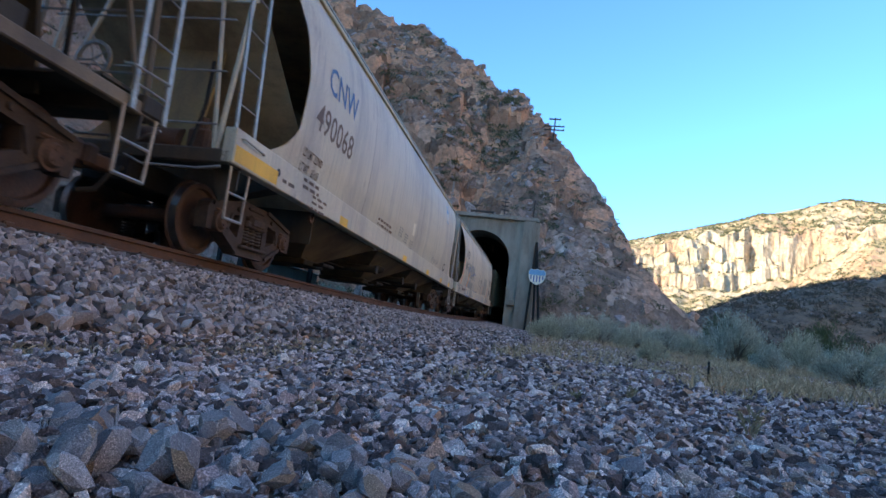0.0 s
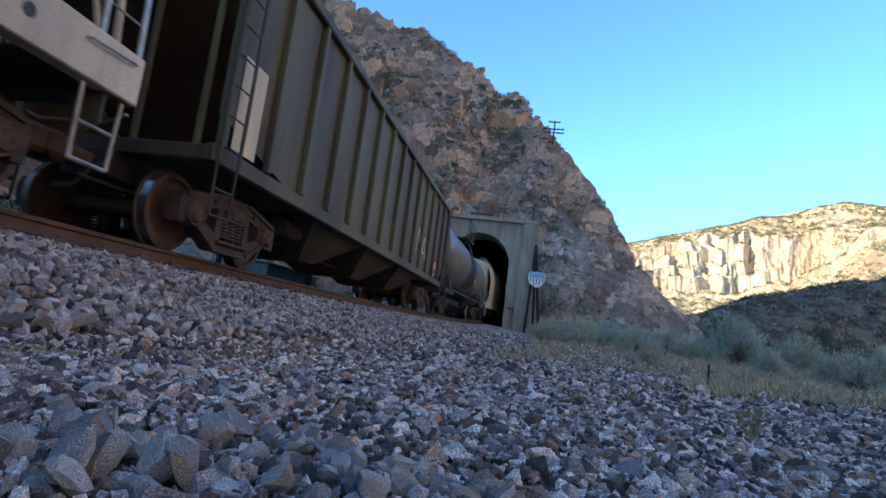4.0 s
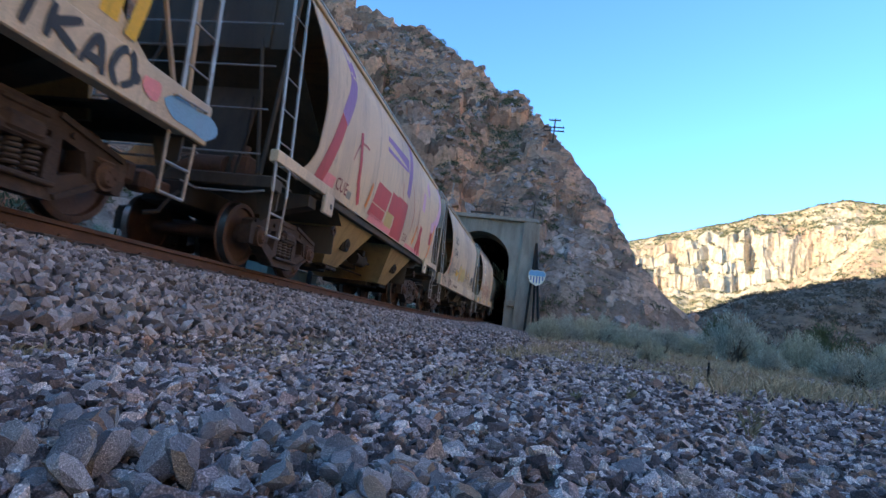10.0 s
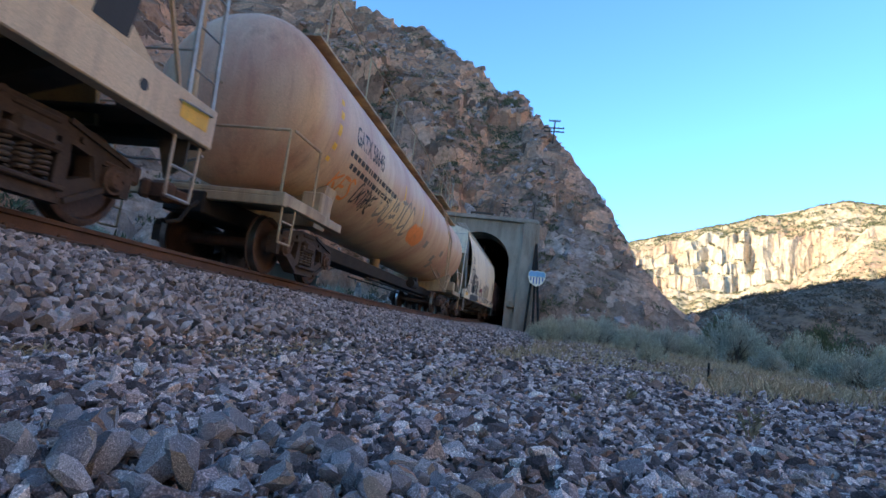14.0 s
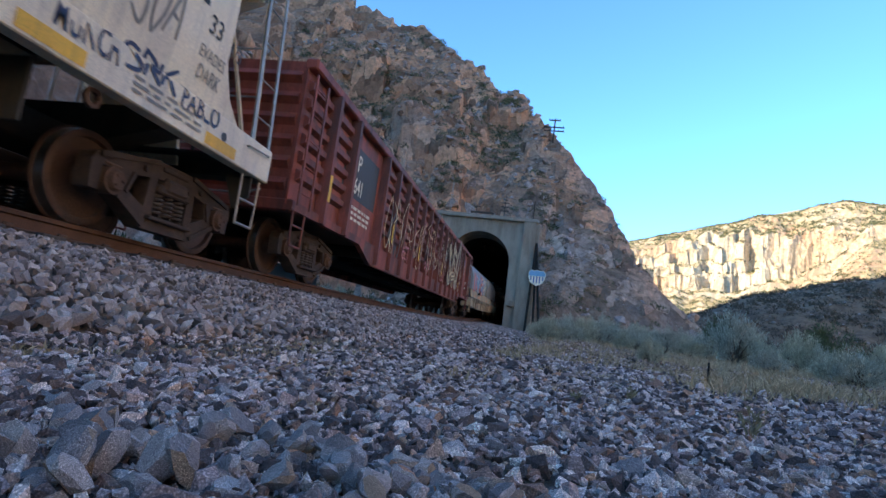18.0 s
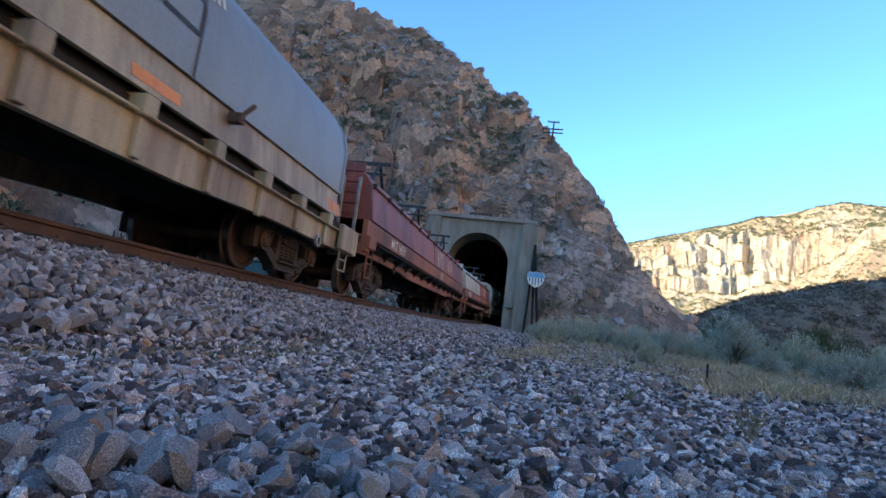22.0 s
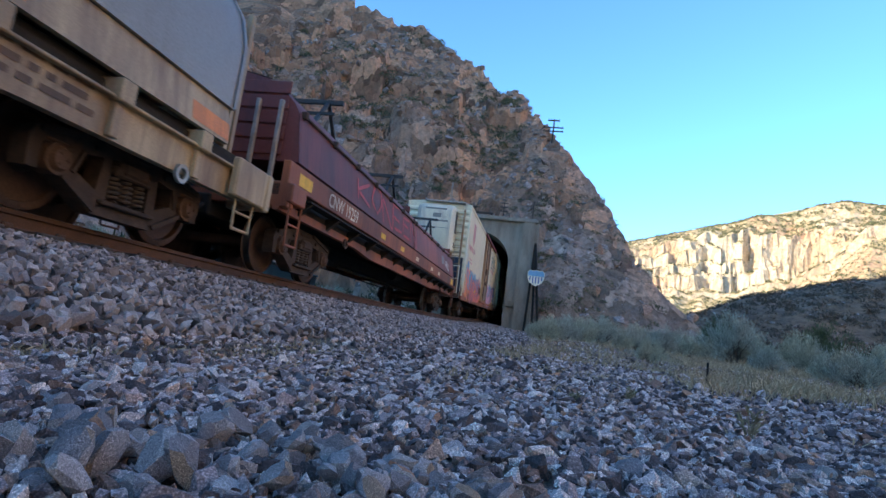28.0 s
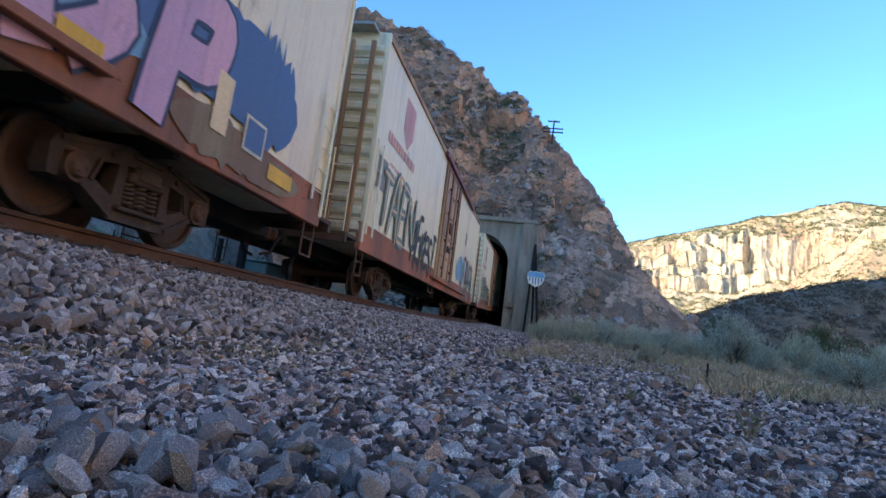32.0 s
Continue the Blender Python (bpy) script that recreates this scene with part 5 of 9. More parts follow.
    g["truck"] = Shape().box(-1.16, 1.16, -0.2, 0.2, 0.51, 0.69, 0.05).box(-0.4, 0.4, -0.3, 0.3, 0.55, 0.78, 0.05).tube((0, 0, 0.76), (0, 0, 0.86), 0.2, 16).box(-0.7, 0.7, 0.36, 0.42, 0.4, 0.5, 0.02).box(-0.7, 0.7, -0.42, -0.36, 0.4, 0.5, 0.02).mesh("truck", CAST)
    g["bearing"] = Shape().tube((0.0, 0, 0), (0.17, 0, 0), 0.135, 18).tube((0.17, 0, 0), (0.215, 0, 0), 0.11, 16, 0, 0.085).tube((0.2, 0.05, 0.0), (0.228, 0.05, 0.0), 0.016, 6).tube((0.2, -0.03, 0.045), (0.228, -0.03, 0.045), 0.016, 6).tube((0.2, -0.03, -0.045), (0.228, -0.03, -0.045), 0.016, 6).box(-0.06, 0.14, -0.12, 0.12, 0.12, 0.165, 0.02).mesh("bearing", RUST, smooth=True)
    s = Shape()
    s.box(-0.09, 0.09, -0.35, 0.3, -0.09, 0.09, 0.03).box(-0.15, 0.13, -0.62, -0.35, -0.14, 0.14, 0.05).box(-0.2, -0.09, -0.74, -0.55, -0.13, 0.13, 0.04)
    g["coupler"] = s.mesh("coupler", RUST)
    s = Shape()
    s.path([(0.28, -0.1, -0.02), (0.30, -0.28, -0.14), (0.28, -0.42, -0.36), (0.2, -0.6, -0.42)], 0.028, 8)
    g["air_hose"] = s.mesh("air_hose", UNDER, smooth=True)
    return g


GEAR = gear_meshes()
TRAIN = []          # car, centre along the train, length, wheelsets


def start_car(name, front, rear, label, category="freight car", inset=1.6):
    car = new(name)
    tagged(car, label, category, group="cars of the freight train")
    length = rear - front
    sets = []
    for sy in (-1, 1):
        y = sy * (length / 2 - inset)
        tr = part("truck", GEAR["truck"], None, car, at=Matrix.Translation((0, y, 0)))
        for sx in (-1, 1):
            part("side_frame", GEAR["side_frame"], None, tr, at=Matrix.Translation((sx * 1.0, 0, 0)) @ Matrix.Rotation(0 if sx > 0 else math.pi, 4, "Z"))
            for ky in (-0.175, 0.0, 0.175):
                part("coil_spring", GEAR["coil_spring"], None, tr, at=Matrix.Translation((sx * 1.03, ky, 0)))
            for ax in (-0.89, 0.89):
                part("bearing", GEAR["bearing"], None, tr, at=Matrix.Translation((sx * 0.96, ax, 0.457)) @ Matrix.Rotation(0 if sx > 0 else math.pi, 4, "Z"))
        for ax in (-0.89, 0.89):
            w = part("wheelset", GEAR["wheelset"], None, tr, "rusty steel wheels with polished treads", at=Matrix.Translation((0, ax, WHEEL_R)))
            sets.append((w, ax, y + ax))
        flip = Matrix.Translation((0, sy * (length / 2 + 0.02), 0.86)) @ Matrix.Rotation(0 if sy < 0 else math.pi, 4, "Z")
        part("coupler", GEAR["coupler"], None, car, at=flip)
        part("air_hose", GEAR["air_hose"], None, car, at=flip)
    h = length / 2
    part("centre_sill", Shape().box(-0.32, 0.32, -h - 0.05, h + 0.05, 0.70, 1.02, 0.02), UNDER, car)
    TRAIN.append((car, (front + rear) / 2, length, sets))
    return car, length


def brake_gear(car, y, side=1):
    part("brake_cylinder", Shape().tube((side * 0.85, y - 0.35, 0.82), (side * 0.85, y + 0.35, 0.82), 0.15, 14).tube((side * 0.85, y + 0.35, 0.82), (side * 0.85, y + 0.9, 0.82), 0.035, 8).box(side * 0.7, side * 1.0, y - 0.1, y + 0.1, 0.9, 1.05, 0.02), UNDER, car, smooth=True)
    part("brake_rod", Shape().tube((0.45, y - 4.0, 0.58), (0.45, y + 4.0, 0.58), 0.022, 6).tube((-0.45, y - 3.0, 0.62), (-0.45, y + 4.0, 0.62), 0.022, 6), UNDER, car)


def ladder(car, x, y0, y1, z0, z1, mat, rungs=8, lean=0.0, name="side_ladder"):
    s = Shape()
    for y in (y0, y1):
        s.bar((x, y, z0), (x + lean, y, z1), 0.055, 0.022, 0, (0, 1, 0))
    for i in range(rungs):
        t = (i + 0.5) / rungs
        s.tube((x + lean * t, y0, lerp(z0, z1, t)), (x + lean * t, y1, lerp(z0, z1, t)), 0.011, 6)
    return part(name, s, mat, car)


def stirrup(car, x, y, mat, top=1.02, low=0.42, w=0.42):
    s = Shape()
    s.path([(x, y, top), (x, y + 0.02, low), (x, y + w - 0.02, low), (x, y + w, top)], 0.018, 6)
    s.path([(x, y + 0.01, (top + low) / 2), (x, y + w - 0.01, (top + low) / 2)], 0.016, 6)
    return part("stirrup_step", s, mat, car)


# ---------------------------------------------------------------- covered hopper
BATTERY = paint("dark_navy_panel", (0.012, 0.02, 0.05), (0.02, 0.02, 0.025), 0.55)
SLOPE = paint("dusty_slope_sheet", (0.42, 0.375, 0.31), (0.22, 0.185, 0.14), 0.75, 0.40)
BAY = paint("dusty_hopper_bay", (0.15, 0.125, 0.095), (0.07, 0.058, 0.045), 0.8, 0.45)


def hopper(front, rear, top, mat, label, dark, bays=2, cut=1.6, board=True, sill=True, posts=GALV, shear=None, ends=None, centres=(), bay_mat=None, inset=1.6):
    car, L = start_car("covered_hopper_car", front, rear, label, "hopper car", inset)
    h = L / 2
    k = top / 4.6
    prof = [(1.50, 1.47), (1.555, 1.9), (1.585, 2.4), (1.59, 2.9), (1.56, 3.4), (1.49, 3.8), (1.39, 4.1), (1.27, 4.32)]
    prof = [(x, z if z < 1.5 else lerp(1.47, 4.32 * k, (z - 1.47) / 2.85)) for x, z in prof]
    zx = [(z, x) for x, z in prof]

    def surf(z):
        if sill and z < 1.46:
            return 1.565
        return table(z, zx)

    def edge(z):
        return 0.42 + cut * table((z - 1.47) / (4.32 * k - 1.47), ((0, 0.30), (0.07, 0.55), (0.18, 0.74), (0.45, 0.76), (0.65, 0.62), (0.85, 0.25), (1, 0.1)))

    fine = [(lerp(a[0], b[0], i / 4), lerp(a[1], b[1], i / 4)) for a, b in zip(prof, prof[1:]) for i in range(4)] + [prof[-1]]
    for sx in (1, -1):
        s = Shape()
        rows = []
        for i in range(25):
            t = i / 24
            outer = [(sx * x, lerp(-h + edge(z), h - edge(z), t), z) for x, z in fine]
            inner = [(sx * (x - 0.02), lerp(-h + edge(z), h - edge(z), t), z) for x, z in reversed(fine)]
            rows.append(outer + inner)
        s.sheet(rows, 0, True)
        part("side_sheet", s, mat, car, smooth=True)
        if sill:
            part("side_sill", Shape().box(sx * 1.40, sx * 1.562, -h, h, 1.04, 1.462, 0.012), mat, car)
        elif centres:
            # raised sill: a dark lip between the trucks, painted end sills and bolster plates
            part("side_sill", Shape().box(sx * 1.34, sx * 1.46, -h + 1.6, h - 1.6, 1.33, 1.466, 0.012), dark, car)
            for sy in (-1, 1):
                part("end_sill", Shape().box(sx * 1.42, sx * 1.55, sy * (h - 2.1), sy * h, 1.40, 1.57, 0.012), mat, car)
                part("bolster_plate", Shape().box(sx * 1.50, sx * 1.56, sy * (h - 2.18), sy * (h - 1.76), 1.10, 1.46, 0.015), mat, car)
                part("plate_hole", Shape().tube((sx * 1.559, sy * (h - 2.05), 1.26), (sx * 1.563, sy * (h - 2.05), 1.26), 0.05, 12), BLACK, car)
        else:
            part("side_sill", Shape().box(sx * 1.38, sx * 1.5, -h, h, 1.0, 1.12, 0.012), mat, car)
    e = 0.40
    ez = prof[-1][1]
    roof = Shape()
    rp = [(-1.32, ez + 0.0), (-1.30, ez + 0.05), (-1.15, ez + 0.10), (-0.6, top + 0.0), (0, top + 0.05), (0.6, top + 0.0), (1.15, ez + 0.10), (1.30, ez + 0.05), (1.32, ez + 0.0), (0, ez - 0.04)]
    roof.prism(rp, "y", -h + e, h - e)
    part("roof", roof, mat, car)
    for sx in (1, -1):
        part("eave_flange", Shape().box(sx * 1.29, sx * 1.345, -h + e, h - e, ez - 0.03, ez + 0.03, 0.01), mat, car)
    if board:
        s = Shape()
        for sx in (1, -1):
            for x in (0.72, 0.84, 0.96, 1.08):
                s.box(sx * x - 0.012, sx * x + 0.012, -h + 0.3, h - 0.3, top + 0.10, top + 0.125)
            y = -h + 0.6
            while y < h - 0.5:
                s.bar((sx * 1.10, y, top + 0.11), (sx * 1.18, y, ez + 0.08), 0.04, 0.02, 0, (0, 1, 0))
                s.bar((sx * 0.70, y, top + 0.11), (sx * 1.10, y, top + 0.11), 0.04, 0.02, 0, (0, 1, 0))
                y += 1.6
        part("running_board", s, posts, car)
        for i in range(4):
            y = lerp(-h + 1.6, h - 1.6, (i + 0.5) / 4)
            part("hatch", Shape().box(-0.45, 0.45, y - 0.7, y + 0.7, top + 0.05, top + 0.14, 0.03), mat, car)
    for sy in (-1, 1):
        ye = sy * (h - e)
        zlow = lerp(1.47, ez, 0.62)
        s = Shape().box(-1.28, 1.28, ye - 0.02, ye + 0.02, zlow, ez, 0)
        for x in (-0.9, 0, 0.9):
            s.box(x - 0.03, x + 0.03, ye, ye + sy * 0.06, zlow, ez - 0.05, 0)
        part("end_sheet", s, ends or mat, car)
        yi = sy * (h - e - 2.6)
        s = Shape()
        for off in (0.0, 0.03):
            s.add([(-1.36, ye - sy * off, zlow), (1.36, ye - sy * off, zlow), (1.44, yi, 1.1), (-1.44, yi, 1.1)], [(0, 1, 2, 3)])
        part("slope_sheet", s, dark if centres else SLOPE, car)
        # dark plate added to block the lit view through below the slope sheet
        part("gap_plate", Shape().box(-1.25, 1.25, sy * (h - 3.2), sy * (h - 3.17), 0.58, 1.40), dark, car)
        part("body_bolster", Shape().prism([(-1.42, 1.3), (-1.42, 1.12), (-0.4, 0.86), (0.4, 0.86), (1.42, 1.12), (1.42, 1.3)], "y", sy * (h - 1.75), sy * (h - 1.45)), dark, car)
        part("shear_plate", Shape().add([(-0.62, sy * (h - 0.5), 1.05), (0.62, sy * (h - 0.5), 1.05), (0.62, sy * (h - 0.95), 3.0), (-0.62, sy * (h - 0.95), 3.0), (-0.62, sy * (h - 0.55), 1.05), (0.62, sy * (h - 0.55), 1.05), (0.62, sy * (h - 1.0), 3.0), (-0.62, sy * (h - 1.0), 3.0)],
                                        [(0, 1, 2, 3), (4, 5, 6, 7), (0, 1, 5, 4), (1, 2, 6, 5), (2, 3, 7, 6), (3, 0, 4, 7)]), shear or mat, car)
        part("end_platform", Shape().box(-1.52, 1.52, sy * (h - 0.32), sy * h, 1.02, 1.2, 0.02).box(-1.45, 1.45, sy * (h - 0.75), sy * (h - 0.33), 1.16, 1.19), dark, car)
        for sx in (1, -1):
            ya, yb = (sy * (h - 0.04), sy * (h - 0.46))
            ladder(car, sx * 1.53, ya, yb, 1.06 if sill else 1.0, ez + 0.02, posts, 7, -sx * 0.17)
            stirrup(car, sx * 1.5, min(sy * (h - 0.1), sy * (h - 0.52)), posts)
            part("corner_brace", Shape().tube((sx * 1.25, sy * (h - 0.08), 1.2), (sx * 0.75, sy * (h - 0.42), zlow + 0.3), 0.03, 6).tube((sx * 1.3, sy * (h - 0.05), 1.2), (sx * 1.3, sy * (h - 0.38), ez - 0.1), 0.035, 6), ends or mat, car)
            part("end_web", Shape().prism([(sx * 1.5, 1.03), (sx * 1.5, 0.78), (sx * 1.3, 0.62), (sx * 1.15, 1.03)], "y", sy * (h - 0.3), sy * (h - 0.27)), dark, car)
        for i in range(5):
            z = lerp(1.5, ez - 0.2, i / 4)
            part("grab_iron", Shape().tube((-1.25, sy * (h - 0.06), z), (1.25, sy * (h - 0.06), z), 0.012, 6), posts, car)
    s = Shape().turn([(-0.02, 0.26), (0.02, 0.26), (0.02, 0.22), (-0.02, 0.22), (-0.02, 0.26)], (0, 0, 0), 20)
    for i in range(5):
        a = i * 2 * math.pi / 5
        s.tube((0, 0, 0), (0, 0.23 * math.cos(a), 0.23 * math.sin(a)), 0.012, 5)
    part("brake_wheel", s, posts, car, at=Matrix.Translation((-0.55, -h + 0.02, 2.2)) @ Matrix.Rotation(math.pi / 2, 4, "Z"))
    # outlets
    run = L - 2 * 3.1
    for i in range(bays):
        c, w, tz, tx, bx = lerp(-run / 2, run / 2, (i + 0.5) / bays), run / bays * 0.47, 1.06, 1.3, 0.5
        if bays == 2:
            c, w, tz, tx, bx = (-2.0 if i == 0 else 2.0), 1.15, 1.25, 1.34, 0.85
        if centres:
            c, w, tz, tx, bx = centres[i] - h, 1.17, 1.39, 1.38, 0.9
        s = Shape()
        a = [(-tx, c - w, tz), (tx, c - w, tz), (tx, c + w, tz), (-tx, c + w, tz)]
        b = [(-bx, c - 0.42, 0.45), (bx, c - 0.42, 0.45), (bx, c + 0.42, 0.45), (-bx, c + 0.42, 0.45)]
        s.add(a + b, [(0, 1, 5, 4), (1, 2, 6, 5), (2, 3, 7, 6), (3, 0, 4, 7), (7, 6, 5, 4), (0, 1, 2, 3)])
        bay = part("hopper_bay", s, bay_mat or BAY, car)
        if centres:
            part("vibrator_bracket", Shape().tube((1.12, c + 0.05, 0.92), (1.20, c + 0.05, 0.92), 0.13, 14).tube((1.20, c + 0.05, 0.92), (1.235, c + 0.05, 0.92), 0.06, 10).box(1.08, 1.16, c - 0.12, c + 0.22, 0.78, 1.06, 0.02), UNDER, bay)
        part("outlet_gate", Shape().box(-0.62, 0.62, c - 0.5, c + 0.5, 0.33, 0.45, 0.02).box(0.62, 0.95, c - 0.06, c + 0.06, 0.36, 0.42, 0.01).tube((0.9, c - 0.3, 0.39), (0.9, c + 0.3, 0.39), 0.04, 8), UNDER, bay)
    brake_gear(car, -0.3)
    n = max(4, int(L / 3))
    for i in range(1, n):
        y = lerp(-h + 2.2, h - 2.2, i / n)
        s = Shape()
        s.sheet([[(surf(z) + 0.0022, y - 0.009, z), (surf(z) + 0.0022, y + 0.009, z)] for z in [lerp(1.5, ez - 0.05, j / 12) for j in range(13)]])
        part("weld_seam", s, SEAM, car)
    for sy in (-1, 1):
        if sill:
            part("sill_hole", Shape().tube((1.5605, sy * (h - 1.12), 1.25), (1.564, sy * (h - 1.12), 1.25), 0.055, 14), BLACK, car)
        part("tow_loop", Shape().turn([(-0.02, 0.09), (0.02, 0.09), (0.02, 0.05), (-0.02, 0.05), (-0.02, 0.09)], (1.40, sy * (h - 2.75), 0.96), 8), RUST, car)
        part("pull_rod", Shape().path([(1.53, sy * (h - 0.12), 1.36), (1.60, sy * (h - 0.14), 1.36), (1.60, sy * (h - 0.62), 1.33), (1.53, sy * (h - 0.64), 1.33)], 0.011, 6), posts, car, "bent grab iron")
        part("uncoupling_lever", Shape().path([(1.45, sy * (h + 0.04), 0.98), (1.2, sy * (h + 0.1), 0.92), (0.5, sy * (h + 0.1), 0.92), (0.3, sy * (h + 0.16), 1.0)], 0.014, 6), posts, car)
        part("brake_pipe", Shape().path([(0.7, sy * (h - 0.4), 1.25), (0.75, sy * (h - 0.5), 1.9), (0.72, sy * (h - 0.55), 2.5)], 0.025, 8), UNDER, car)
        if sy < 0:
            part("brake_reservoir", Shape().tube((-0.35, -h + 0.62, 1.42), (0.45, -h + 0.62, 1.42), 0.17, 14).box(-0.2, -0.1, -h + 0.45, -h + 0.8, 1.2, 1.3).box(0.2, 0.3, -h + 0.45, -h + 0.8, 1.2, 1.3), RUST, car, smooth=True)
            part("brake_valve", Shape().box(0.55, 0.85, -h + 0.5, -h + 0.75, 1.2, 1.6, 0.04).tube((0.7, -h + 0.62, 1.6), (0.7, -h + 0.62, 1.75), 0.07, 10), RUST, car)
    for y in () if centres else (-1.6, 1.2, 3.0):
        part("outlet_pipe", Shape().tube((-1.25, y, 0.62), (1.2, y, 0.62), 0.085, 12).tube((1.2, y, 0.62), (1.27, y, 0.62), 0.11, 12), UNDER, car, smooth=True)
    return car, L, surf, -h


# ---------------------------------------------------------------- open hopper
def open_hopper(front, rear, top, mat, label, dark):
    car, L = start_car("open_hopper_car", front, rear, label, "hopper car", 1.35)
    h = L / 2
    for sx in (1, -1):
        part("side_sheet", Shape().prism([(-h + 0.05, 1.55), (-h + 0.05, top), (h - 0.05, top), (h - 0.05, 1.55), (h - 2.6, 1.05), (-h + 2.6, 1.05)], "x", sx * 1.44, sx * 1.46), mat, car)
        part("top_chord", Shape().box(sx * 1.42, sx * 1.56, -h, h, top - 0.12, top + 0.04, 0.02), mat, car)
        part("side_sill", Shape().box(sx * 1.38, sx * 1.50, -h, h, 1.0, 1.2, 0.015), mat, car)
        n = 15
        for i in range(n):
            y = lerp(-h + 0.1, h - 0.1, i / (n - 1))
            part("side_post", Shape().box(sx * 1.46, sx * 1.55, y - 0.055, y + 0.055, 1.2, top - 0.12, 0.01), mat, car)
        for sy in (-1, 1):
            ladder(car, sx * 1.57, sy * (h - 0.02), sy * (h - 0.42), 1.0, top - 0.1, dark, 8)
            stirrup(car, sx * 1.5, min(sy * (h - 0.1), sy * (h - 0.52)), dark)
    for sy in (-1, 1):
        part("end_slope", Shape().prism([(sy * (h - 0.1), 3.0), (sy * (h - 0.14), 3.0), (sy * (h - 3.2), 1.05), (sy * (h - 3.12), 1.05)], "x", -1.43, 1.43), RUST, car)
        part("end_sheet", Shape().box(-1.43, 1.43, sy * (h - 0.12), sy * (h - 0.16), 3.0, top, 0), RUST, car)
        part("end_platform", Shape().box(-1.5, 1.5, sy * (h - 0.3), sy * h, 1.0, 1.18, 0.02), dark, car)
        for x in (-1.2, -0.4, 0.4, 1.2):
            part("end_post", Shape().tube((x, sy * (h - 0.1), 1.15), (x, sy * (h - 0.1), top - 0.05), 0.045, 6), mat, car)
    part("floor", Shape().box(-1.43, 1.43, -h + 3, h - 3, 1.05, 1.08), UNDER, car)
    for i in range(3):
        c = lerp(-h + 3.2, h - 3.2, (i + 0.5) / 3)
        s = Shape().add([(-1.35, c - 1.4, 1.05), (1.35, c - 1.4, 1.05), (1.35, c + 1.4, 1.05), (-1.35, c + 1.4, 1.05), (-0.7, c - 0.35, 0.42), (0.7, c - 0.35, 0.42), (0.7, c + 0.35, 0.42), (-0.7, c + 0.35, 0.42)],
                        [(0, 1, 5, 4), (1, 2, 6, 5), (2, 3, 7, 6), (3, 0, 4, 7), (7, 6, 5, 4), (0, 1, 2, 3)])
        part("hopper_bay", s, dark, car)
    brake_gear(car, -h + 3.4)
    return car, L, (lambda z: 1.465), -h


